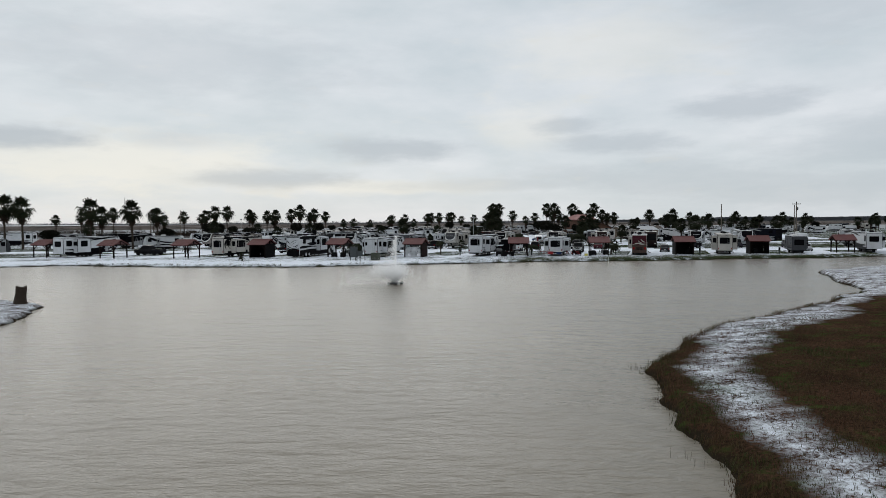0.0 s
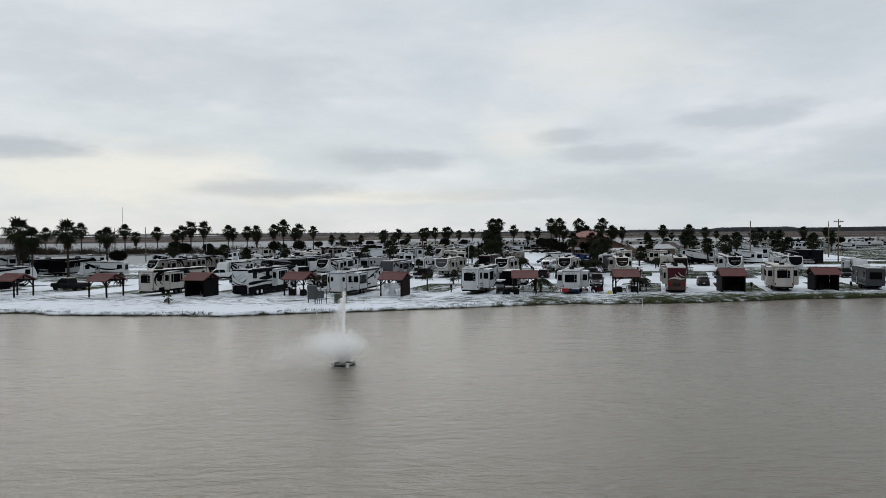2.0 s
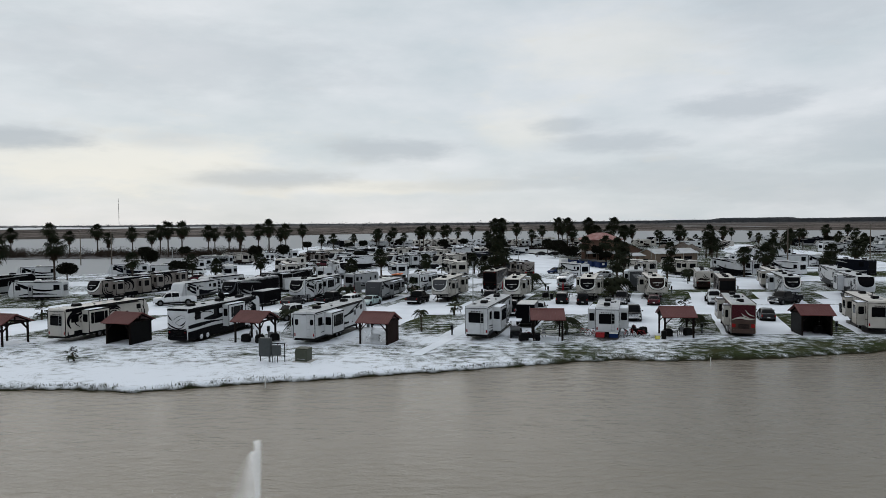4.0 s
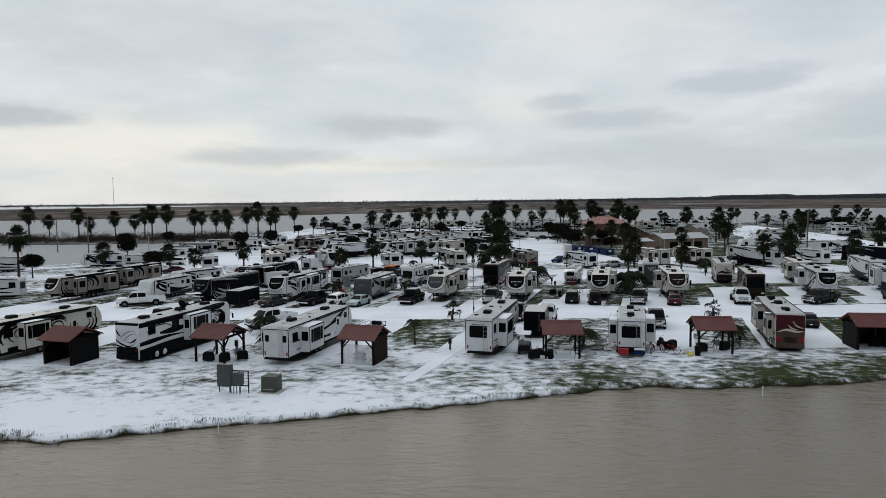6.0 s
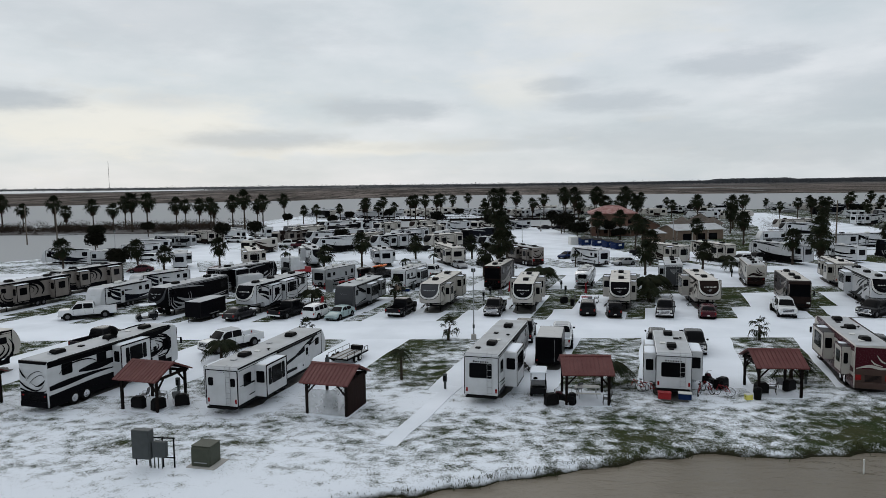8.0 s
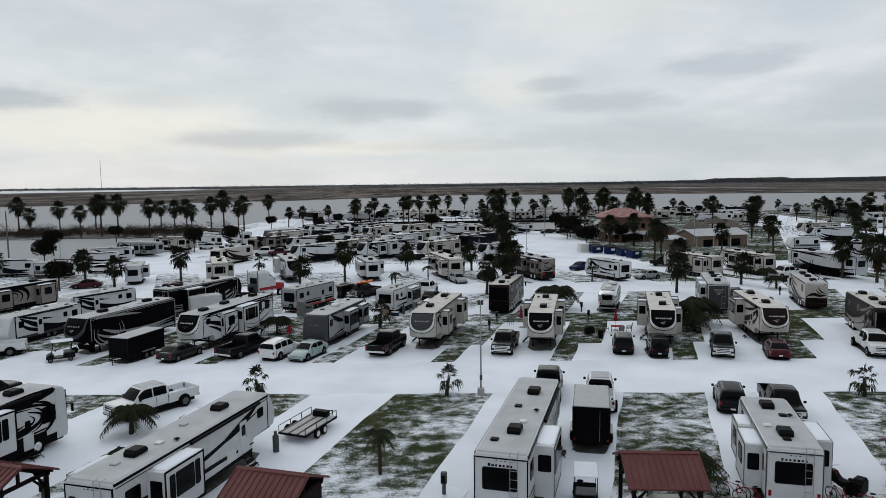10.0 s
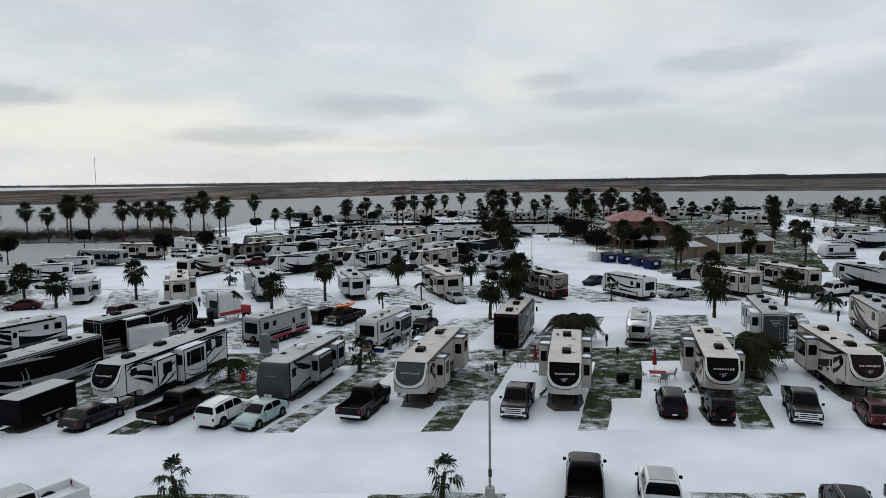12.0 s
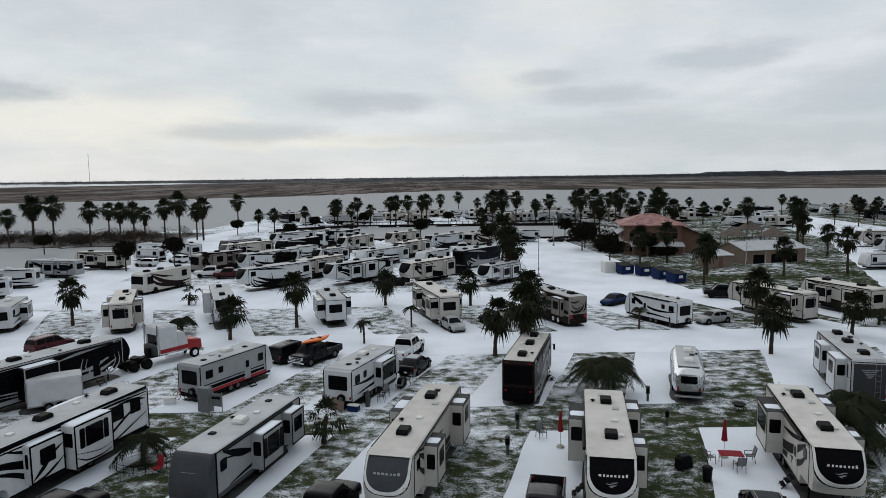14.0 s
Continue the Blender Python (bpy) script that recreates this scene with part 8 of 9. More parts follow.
def metal_hall():
    t = thing("metal_hall", "low tan metal hall with snow on its gable roof", "building", x=67.0, y=257.5, turn=16)
    t.scale = (0.86, 0.86, 0.82)
    w, d, e = 8.6, 4.6, 3.3
    part("wall", prism(bmesh.new(), [(-d, -0.1), (-d, e), (0, e + 1.5), (d, e), (d, -0.1)], -w, w), STUCCO_PALE, t)
    for s in (-1, 1):
        part("roof_panel", prism(bmesh.new(), [(0, e + 1.66), (s * (d + 0.5), e + 0.05), (s * (d + 0.5), e - 0.06), (0, e + 1.52)], -w - 0.4, w + 0.4), ROOF_SNOW, t)
    bm = bmesh.new()
    x = -w + 0.3
    while x < w:
        box(bm, x - 0.03, x + 0.03, -d - 0.03, -d, 0, e)
        x += 0.6
    part("siding_rib", bm, STUCCO_PALE, t)
    for x in (-4.5, 0.5, 4.8):
        part("bay_door", slab(x - 1.5, x + 1.5, -d - 0.05, -d, -0.05, 2.1, bevel=0.01), GLASS, t)
    part("gutter", rod(bmesh.new(), [(-w - 0.4, -d - 0.55, e - 0.05), (w + 0.4, -d - 0.55, e - 0.05)], 0.07), PLASTIC_WHITE, t)
    for x in (-8.5, -3.0, 2.6, 8.4):
        part("post", rod(bmesh.new(), [(x, -d - 0.5, -0.05), (x, -d - 0.5, e - 0.05)], 0.06), PLASTIC_WHITE, t)
    s = thing("shed", "small tan shed with snowy lean-to roof beside the hall", "shed", x=54.3, y=249.2, turn=14)
    part("wall", prism(bmesh.new(), [(-1.8, -0.1), (-1.8, 2.3), (1.8, 2.9), (1.8, -0.1)], -2.4, 2.4), STUCCO_PALE, s)
    part("roof", prism(bmesh.new(), [(-2.1, 2.26), (2.0, 2.95), (2.0, 3.07), (-2.1, 2.38)], -2.7, 2.7), ROOF_SNOW, s)
    part("door", slab(-0.5, 0.4, -1.84, -1.8, 0, 2.0), STUCCO, s)


THATCH = material("grey_brown_thatch", (0.10, 0.08, 0.065), 0.95, second=(0.15, 0.14, 0.135), scale=1.2, amount=0.7, bump=0.6, bump_scale=12, spec=0.05)


def palapa():
    """A round thatched shade roof on timber posts."""
    t = thing("palapa", "round thatched shade hut behind the metal hall", "thatched hut", "thatched huts")
    r = random.Random(6)
    roof, last = bmesh.new(), None
    for k, (rad, z) in enumerate(((4.3, 2.3), (4.1, 2.5), (2.9, 3.3), (1.6, 4.1), (0.3, 4.9))):
        ring = [roof.verts.new((math.cos(a) * rad * r.uniform(0.95, 1.05), math.sin(a) * rad * r.uniform(0.95, 1.05), z + r.uniform(-0.08, 0.08))) for a in [2 * math.pi * i / 22 for i in range(22)]]
        if last:
            for i in range(22):
                roof.faces.new((last[i], last[(i + 1) % 22], ring[(i + 1) % 22], ring[i]))
        last = ring
    roof.faces.new(last)
    part("thatch", roof, THATCH, t)
    for k in range(6):
        a = k * math.pi / 3
        part("post", drum(bmesh.new(), (3.3 * math.cos(a), 3.3 * math.sin(a), -0.1), (3.3 * math.cos(a), 3.3 * math.sin(a), 2.75), 0.12, n=8), OLD_WOOD, t)
    return t


RECIPES["palapa"] = palapa


def dumpster():
    t = thing("dumpster", "blue steel waste dumpster with a white notice", "dumpster", "dumpsters")
    part("bin", prism(bmesh.new(), [(-0.85, 0.15), (0.85, 0.15), (0.95, 1.55), (-0.95, 1.25)], -1.0, 1.0, bevel=0.03), BLUE, t)
    for s in (-1, 1):
        a, b = sorted((s * 0.02, s * 1.02))
        part("lid", prism(bmesh.new(), [(-1.0, 1.26), (0.98, 1.58), (0.98, 1.64), (-1.0, 1.32)], a, b), PLASTIC, t)
        part("fork_pocket", slab(s * 1.05 - 0.06, s * 1.05 + 0.06, -0.6, 0.6, 0.75, 0.95, bevel=0.01), BLUE, t)
    part("notice", slab(-0.35, 0.35, -0.935, -0.915, 0.7, 1.15), PLASTIC_WHITE, t)
    bm = bmesh.new()
    for x in (-0.8, 0.8):
        for y in (-0.65, 0.65):
            drum(bm, (x - 0.04, y, 0.09), (x + 0.04, y, 0.09), 0.09, n=10)
    part("castors", bm, RUBBER, t)
    return t


RECIPES["dumpster"] = dumpster


# ------------------------------------------------------------ poles, boxes and other fixtures
def lamp_post(label, height):
    t = thing("lamp_post", label, "lamp post", "lamp posts")
    part("base", drum(bmesh.new(), (0, 0, -0.1), (0, 0, 0.55), 0.28, 0.26, n=14), CONCRETE, t)
    part("pole", drum(bmesh.new(), (0, 0, 0.5), (0, 0, height), 0.075, 0.05, n=10), STEEL, t)
    part("service_box", slab(-0.1, 0.1, -0.17, -0.07, 1.2, 1.6, bevel=0.015), UTILITY_GREY, t)
    for s in (-1, 1):
        lamp = part("lamp_head", slab(min(s * 0.03, s * 0.22), max(s * 0.03, s * 0.22), -0.1, 0.1, height - 0.3, height + 0.05, bevel=0.03), UTILITY_GREY, t)
        part("lens", slab(min(s * 0.06, s * 0.2), max(s * 0.06, s * 0.2), -0.08, 0.08, height - 0.315, height - 0.3), LAMP_WHITE, lamp)
    return t


RECIPES["lamp_post"] = lambda: lamp_post("slim steel lamp post with twin heads on a concrete base", 7.3)


def plain_pole():
    t = thing("utility_pole", "tall plain weathered wooden pole in the snow", "utility pole", "utility poles")
    part("pole", drum(bmesh.new(), (0, 0, -0.4), (0, 0, 11.2), 0.19, 0.12, n=9), OLD_WOOD, t)
    part("cap", drum(bmesh.new(), (0, 0, 11.2), (0, 0, 11.26), 0.14, 0.1, n=9), STEEL, t)
    return t


RECIPES["plain_pole"] = plain_pole


def power_pole():
    t = thing("power_pole", "tall weathered wooden power pole with a crossarm", "power pole", "power poles")
    part("pole", drum(bmesh.new(), (0, 0, -0.2), (0, 0, 11.4), 0.19, 0.12, n=9), OLD_WOOD, t)
    part("crossarm", slab(-1.3, 1.3, -0.07, 0.07, 10.6, 10.78, bevel=0.01), OLD_WOOD, t)
    for x in (-1.15, -0.5, 0.5, 1.15):
        part("insulator", drum(bmesh.new(), (x, 0, 10.78), (x, 0, 11.0), 0.06, 0.04, n=8), UTILITY_GREY, t)
    part("transformer", drum(bmesh.new(), (0.32, 0, 8.9), (0.32, 0, 9.8), 0.22, n=12), UTILITY_GREY, t)
    return t


RECIPES["power_pole"] = power_pole


def pedestal():
    t = thing("power_pedestal", "grey electric hookup pedestal beside a pitch", "hookup pedestal", "hookup pedestals")
    part("post", slab(-0.09, 0.09, -0.06, 0.06, -0.1, 1.05, bevel=0.01), UTILITY_GREY, t)
    part("box", slab(-0.15, 0.15, -0.13, 0.1, 0.62, 1.25, bevel=0.02), UTILITY_GREY, t)
    part("cover", slab(-0.12, 0.12, -0.15, -0.13, 0.68, 1.1, bevel=0.01), PLASTIC, t)
    return t


RECIPES["pedestal"] = pedestal


def lakeside_boxes():
    t = thing("transformer_box", "olive green transformer box on a concrete pad", "utility box", x=-14.3, y=109.4, turn=-14)
    t.scale = (0.82, 0.82, 0.82)
    part("pad", slab(-1.0, 1.2, -0.95, 0.95, -0.2, 0.06, bevel=0.02), CONCRETE, t)
    part("cabinet", prism(bmesh.new(), [(-0.7, 0.06), (0.7, 0.06), (0.7, 1.45), (-0.55, 1.45), (-0.7, 1.3)], -0.72, 0.72, bevel=0.03), UTILITY_GREEN, t)
    part("lid", slab(-0.75, 0.75, -0.62, 0.74, 1.44, 1.5, bevel=0.015), UTILITY_GREEN, t)
    part("door", slab(0.72, 0.74, -0.6, 0.6, 0.15, 1.35, bevel=0.008), UTILITY_GREEN, t)
    part("hinge", slab(-0.5, 0.5, -0.725, -0.7, 0.3, 0.36), STEEL, t)
    t = thing("meter_rack", "grey electrical cabinet on a dark pipe rack by the lake", "meter rack", x=-17.2, y=108.9, turn=-10)
    part("cabinet", slab(-1.1, 0.05, -0.25, 0.2, 0.55, 2.25, bevel=0.03), UTILITY_GREY, t)
    part("cabinet", slab(0.15, 0.95, -0.18, 0.12, 0.7, 1.6, bevel=0.02), UTILITY_GREY, t)
    part("cabinet_door", slab(-1.02, -0.03, -0.275, -0.25, 0.65, 2.15, bevel=0.01), UTILITY_GREY, t)
    for x in (-1.15, -0.3, 0.55, 1.25):
        part("post", drum(bmesh.new(), (x, 0.22, -0.3), (x, 0.22, 1.75), 0.045, n=8), PLASTIC, t)
    for z in (0.55, 1.7):
        part("rail", rod(bmesh.new(), [(-1.2, 0.24, z), (1.3, 0.24, z)], 0.04, n=8), PLASTIC, t)
    for k in range(4):
        part("conduit", rod(bmesh.new(), [(-0.1 + 0.24 * k, 0.0, -0.2), (-0.1 + 0.24 * k, 0.0, 0.75)], 0.035), UTILITY_GREY, t)
    for x, y in ((22.9, 107.9), (-15.6, 100.8)):
        p = thing("marker_post", "thin white marker post at the waterline", "marker post", "marker posts", x, y, -0.9)
        part("post", drum(bmesh.new(), (0, 0, 0), (0, 0, 1.25), 0.045, 0.04, n=8), PLASTIC_WHITE, p)
        part("cap", drum(bmesh.new(), (0, 0, 1.25), (0, 0, 1.29), 0.055, n=8), PLASTIC_WHITE, p)
    t = thing("utility_cabinet", "tall grey utility cabinet with a meter board", "utility box", x=-17.3, y=172.4, turn=-20)
    part("cabinet", slab(-0.65, 0.35, -0.3, 0.3, 0.0, 1.9, bevel=0.03), PALE_GREY, t)
    part("meter_board", slab(0.5, 1.4, -0.1, 0.0, 0.5, 1.5, bevel=0.02), PALE_GREY, t)
    for x in (0.55, 1.35):
        part("post", drum(bmesh.new(), (x, 0.06, -0.1), (x, 0.06, 1.6), 0.04, n=8), STEEL, t)
    for k in range(3):
        part("meter", drum(bmesh.new(), (0.7 + 0.26 * k, -0.1, 1.2), (0.7 + 0.26 * k, -0.2, 1.2), 0.1, n=12), PLASTIC, t)


# ------------------------------------------------------------ small things on the pitches
def patio_set(label, x, y, turn, mat):
    t = thing("patio_umbrella", label, "umbrella", "patio umbrellas", x, y, 0.03, turn)
    part("pole", drum(bmesh.new(), (0, 0, 0), (0, 0, 2.5), 0.025, n=8), PLASTIC_WHITE, t)
    part("base", drum(bmesh.new(), (0, 0, 0), (0, 0, 0.1), 0.28, 0.2, n=16), CONCRETE, t)
    bm = bmesh.new()
    last = None
    for k in range(8):
        z = 1.05 + k * 0.2
        ring = [bm.verts.new((math.cos(a) * rr, math.sin(a) * rr, z)) for a, rr in ((math.pi * i / 8, (0.19 - 0.018 * k) * (1.0 if i % 2 else 0.65)) for i in range(16))]
        if last:
            for i in range(16):
                bm.faces.new((last[i], last[(i + 1) % 16], ring[(i + 1) % 16], ring[i]))
        last = ring
    bm.faces.new(last)
    part("folded_canopy", bm, mat, t)


def table(label, x, y, turn, top, name="patio_table"):
    t = thing(name, label, "table", "patio tables", x, y, 0.03, turn)
    part("tabletop", slab(-0.7, 0.7, -0.45, 0.45, 0.7, 0.74, bevel=0.015), top, t)
    for a in (-0.6, 0.6):
        for b in (-0.36, 0.36):
            part("leg", drum(bmesh.new(), (a, b, 0), (a, b, 0.7), 0.022, n=8), PLASTIC, t)


def chair():
    t = thing("patio_chair", "dark metal patio chair with sling seat", "chair", "patio chairs")
    part("seat", slab(-0.25, 0.25, -0.25, 0.25, 0.42, 0.45, bevel=0.01), FABRIC_GREY, t)
    part("backrest", prism(bmesh.new(), [(-0.25, 0.45), (-0.22, 0.45), (-0.36, 1.0), (-0.39, 1.0)], -0.25, 0.25), FABRIC_GREY, t)
    for s in (-1, 1):
        part("leg", rod(bmesh.new(), [(s * 0.27, 0.27, 0), (s * 0.27, 0.22, 0.62), (s * 0.27, -0.3, 0.64)], 0.018), PLASTIC, t)
        part("leg", rod(bmesh.new(), [(s * 0.27, -0.3, 0), (s * 0.27, -0.24, 0.45), (s * 0.27, -0.38, 1.0)], 0.018), PLASTIC, t)
    return t


def golf_cart():
    t = thing("golf_cart", "small golf cart with white canopy in the snow", "golf cart", "golf carts")
    part("body", prism(bmesh.new(), [(-1.2, 0.3), (-1.2, 0.75), (-0.3, 0.8), (-0.2, 0.42), (0.5, 0.42), (0.7, 0.85), (1.15, 0.6), (1.2, 0.3)], -0.58, 0.58, bevel=0.05), DARK_METAL, t)
    part("seat", slab(-0.5, 0.5, -0.8, -0.25, 0.8, 0.93, bevel=0.04), FABRIC_GREY, t)
    part("backrest", slab(-0.5, 0.5, -0.92, -0.8, 0.9, 1.3, bevel=0.04), FABRIC_GREY, t)
    part("canopy", slab(-0.62, 0.62, -1.1, 0.75, 1.86, 1.95, bevel=0.05), SNOW, t)
    for sx in (-1, 1):
        part("canopy_strut", rod(bmesh.new(), [(sx * 0.54, 0.72, 0.8), (sx * 0.54, 0.55, 1.88)], 0.02), PLASTIC, t)
        part("canopy_strut", rod(bmesh.new(), [(sx * 0.54, -0.95, 0.75), (sx * 0.54, -0.95, 1.88)], 0.02), PLASTIC, t)
        for y in (-0.8, 0.85):
            wheel(t, sx * 0.5, y, 0.22, 0.18)
    part("steering_wheel", drum(bmesh.new(), (-0.25, 0.35, 1.05), (-0.25, 0.37, 1.07), 0.17, n=14), PLASTIC, t)
    return t


def motorcycle():
    t = thing("motorcycle", "touring motorcycle parked in the snow", "motorcycle", "motorcycles")
    for y in (-0.75, 0.75):
        wheel(t, 0.001, y, 0.31, 0.13)
    part("frame", prism(bmesh.new(), [(-0.8, 0.45), (-0.85, 0.75), (-0.2, 0.72), (0.25, 0.98), (0.5, 0.85), (0.35, 0.35), (-0.4, 0.3)], -0.17, 0.17, bevel=0.06), PLASTIC, t)
    part("fuel_tank", prism(bmesh.new(), [(-0.1, 0.75), (0.1, 0.98), (0.45, 0.95), (0.4, 0.75)], -0.15, 0.15, bevel=0.05), MAROON, t)
    part("handlebar", rod(bmesh.new(), [(-0.38, 0.35, 1.12), (0, 0.55, 1.05), (0.38, 0.35, 1.12)], 0.018), CHROME, t)
    part("fork", rod(bmesh.new(), [(0.09, 0.78, 0.3), (0.09, 0.5, 1.05)], 0.025), CHROME, t)
    for s in (-1, 1):
        part("pannier", slab(s * 0.32 - 0.1, s * 0.32 + 0.1, -0.95, -0.45, 0.45, 0.78, bevel=0.04), PLASTIC, t)
    return t


def bicycle():
    t = thing("bicycle", "bicycle standing beside a trailer", "bicycle", "bicycles")
    for y in (-0.5, 0.5):
        bm = bmesh.new()
        pts = [(0, y + 0.33 * math.cos(a), 0.33 + 0.33 * math.sin(a)) for a in [math.pi * k / 9 for k in range(19)]]
        rod(bm, pts, 0.022, n=5)
        for k in range(0, 18, 3):
            rod(bm, [(0, y, 0.33), pts[k]], 0.005, n=4)
        part("wheel", bm, RUBBER, t)
    part("frame", rod(bmesh.new(), [(0, -0.5, 0.33), (0, -0.12, 0.32), (0, -0.2, 0.78), (0, -0.5, 0.33), (0, -0.2, 0.7), (0, 0.35, 0.8), (0, -0.12, 0.32), (0, 0.35, 0.8), (0, 0.5, 0.33)], 0.02), RED, t)
    part("handlebar", rod(bmesh.new(), [(-0.28, 0.25, 0.98), (0, 0.33, 0.95), (0.28, 0.25, 0.98)], 0.016), PLASTIC, t)
    part("saddle", slab(-0.08, 0.08, -0.33, -0.08, 0.86, 0.92, bevel=0.03), PLASTIC, t)
    return t


def grill():
    t = thing("barbecue_grill", "covered black barbecue grill under the shelter", "grill", "grills")
    part("cover", prism(bmesh.new(), [(-0.65, 0.1), (0.65, 0.1), (0.6, 0.9), (0.35, 1.12), (-0.35, 1.12), (-0.6, 0.9)], -0.32, 0.32, axis="y", bevel=0.06), PLASTIC, t)
    for x in (-0.5, 0.5):
        part("castor", drum(bmesh.new(), (x - 0.03, 0, 0.06), (x + 0.03, 0, 0.06), 0.07, n=10), RUBBER, t)
    return t


def cooler(label, mat, x, y, turn, z=0.03):
    t = thing("storage_box", label, "storage box", "", x, y, z, turn)
    part("box", slab(-0.45, 0.45, -0.25, 0.25, 0.0, 0.42, bevel=0.04), mat, t)
    part("lid", slab(-0.47, 0.47, -0.27, 0.27, 0.42, 0.5, bevel=0.03), PLASTIC_WHITE if mat is not RED else RED, t)
    part("handle", rod(bmesh.new(), [(-0.5, -0.1, 0.3), (-0.53, 0, 0.25), (-0.5, 0.1, 0.3)], 0.015), PLASTIC, t)
    if mat is YELLOW:
        t.scale = (0.55, 0.7, 0.9)


def gas_bottle():
    t = thing("gas_bottle", "tall grey gas bottle standing by a trailer", "gas bottle", "gas bottles")
    bm = drum(bmesh.new(), (0, 0, 0.0), (0, 0, 1.0), 0.19, n=14)
    drum(bm, (0, 0, 1.0), (0, 0, 1.12), 0.19, 0.08, n=14)
    part("tank", bm, UTILITY_GREY, t)
    part("collar", drum(bmesh.new(), (0, 0, 1.12), (0, 0, 1.28), 0.1, 0.11, n=12), UTILITY_GREY, t)
    return t


def bin_():
    t = thing("rubbish_bin", "dark plastic rubbish bin in the snow", "bin", "bins")
    part("tub", drum(bmesh.new(), (0, 0, 0), (0, 0, 0.8), 0.24, 0.3, n=14), PLASTIC, t)
    part("lid", drum(bmesh.new(), (0, 0, 0.8), (0, 0, 0.9), 0.32, 0.22, n=14), PLASTIC, t)
    return t


RECIPES.update({"chair": chair, "golf_cart": golf_cart, "motorcycle": motorcycle, "bicycle": bicycle, "grill": grill, "gas_bottle": gas_bottle, "bin": bin_})


def flatbed():
    t = thing("utility_trailer", "small open utility trailer with a snowy plank deck", "trailer", x=-9.2, y=132.6, turn=-22)
    for k in range(9):
        x = -0.95 + k * 0.21
        part("plank", slab(x, x + 0.19, -1.9, 1.9, 0.55, 0.6), ROOF_SNOW if k % 3 else OLD_WOOD, t)
    bm = bmesh.new()
    for s in (-1, 1):
        box(bm, s * 0.98 - 0.04, s * 0.98 + 0.04, -1.95, 1.95, 0.45, 0.56)
    box(bm, -1.0, 1.0, -1.95, -1.87, 0.45, 0.56)
    box(bm, -1.0, 1.0, 1.87, 1.95, 0.45, 0.56)
    part("frame", bm, PLASTIC, t)
    for s in (-1, 1):
        for y in (-1.9, -0.6, 0.7, 1.9):
            part("rail_post", rod(bmesh.new(), [(s * 0.98, y, 0.5), (s * 0.98, y, 1.0)], 0.025), PLASTIC, t)
        part("rail", rod(bmesh.new(), [(s * 0.98, -1.9, 1.0), (s * 0.98, 1.9, 1.0)], 0.025), PLASTIC, t)
        for y in (-0.75, 0.05):
            wheel(t, s * 1.12, y, 0.33, 0.2, PLASTIC_WHITE)
    part("tool_box", slab(-0.55, 0.55, 1.35, 1.8, 0.6, 1.0, bevel=0.02), PLASTIC, t)
    part("tow_bar", rod(bmesh.new(), [(0.6, 1.95, 0.5), (0, 3.1, 0.5), (-0.6, 1.95, 0.5)], 0.04), PLASTIC, t)


def semi_truck():
    t = thing("semi_tractor", "white and red semi tractor with bare rear axles", "truck", x=-26.6, y=186.8, turn=-36)
    part("chassis", slab(-0.45, 0.45, -4.0, 3.4, 0.75, 1.0, bevel=0.03), PLASTIC, t)
    part("sleeper", slab(-1.2, 1.2, -0.6, 1.4, 1.0, 3.7, bevel=0.1, seg=2), WHITE, t)
    part("cab", prism(bmesh.new(), [(1.4, 0.9), (1.4, 3.0), (2.1, 2.9), (2.5, 2.1), (2.6, 0.9)], -1.15, 1.15, bevel=0.06), WHITE, t)
    part("hood", prism(bmesh.new(), [(2.6, 0.8), (2.6, 2.0), (4.2, 1.75), (4.3, 0.8)], -0.95, 0.95, bevel=0.1, seg=2), RED, t)
    part("stripe", slab(-1.215, 1.215, -0.55, 2.5, 1.15, 1.55, bevel=0.01), RED, t)
    part("windscreen", prism(bmesh.new(), [(2.12, 2.88), (2.14, 2.88), (2.52, 2.12), (2.5, 2.12)], -1.0, 1.0), GLASS, t)
    part("rear_window", slab(-0.75, 0.75, -0.63, -0.6, 2.0, 2.95, bevel=0.01), GLASS, t)
    part("headache_rack", prism(bmesh.new(), [(-1.0, 1.0), (1.0, 1.0), (1.0, 1.9), (0.5, 2.1), (-0.5, 2.1), (-1.0, 1.9)], -0.95, -0.62, axis="y", bevel=0.04), UTILITY_GREY, t)
    part("coupling", slab(-0.35, 0.35, -1.3, -0.95, 1.0, 1.7, bevel=0.05), PLASTIC, t)
    part("snow_cover", slab(-1.05, 1.05, -0.5, 1.3, 3.69, 3.75, bevel=0.02), ROOF_SNOW, t)
    part("grille", slab(-0.6, 0.6, 4.28, 4.34, 0.9, 1.7, bevel=0.02), CHROME, t)
    part("bumper", slab(-1.1, 1.1, 4.2, 4.45, 0.45, 0.8, bevel=0.04), CHROME, t)
    for s in (-1, 1):
        wheel(t, s * 1.0, 3.3, 0.5, 0.3, CHROME)
        for y in (-3.2, -1.9):
            wheel(t, s * 0.95, y, 0.5, 0.55, PLASTIC)
        part("exhaust_stack", rod(bmesh.new(), [(s * 1.1, -0.75, 1.0), (s * 1.1, -0.75, 4.0)], 0.07, n=10), CHROME, t)
        part("fuel_tank", drum(bmesh.new(), (s * 1.0, 0.2, 0.8), (s * 1.0, 1.9, 0.8), 0.32, n=14), CHROME, t)
        part("mudflap", slab(s * 0.95 - 0.3, s * 0.95 + 0.3, -4.02, -3.99, 0.25, 0.9), RUBBER, t)
    part("hitch_plate", drum(bmesh.new(), (0, -2.5, 1.0), (0, -2.5, 1.12), 0.45, n=16), PLASTIC, t)


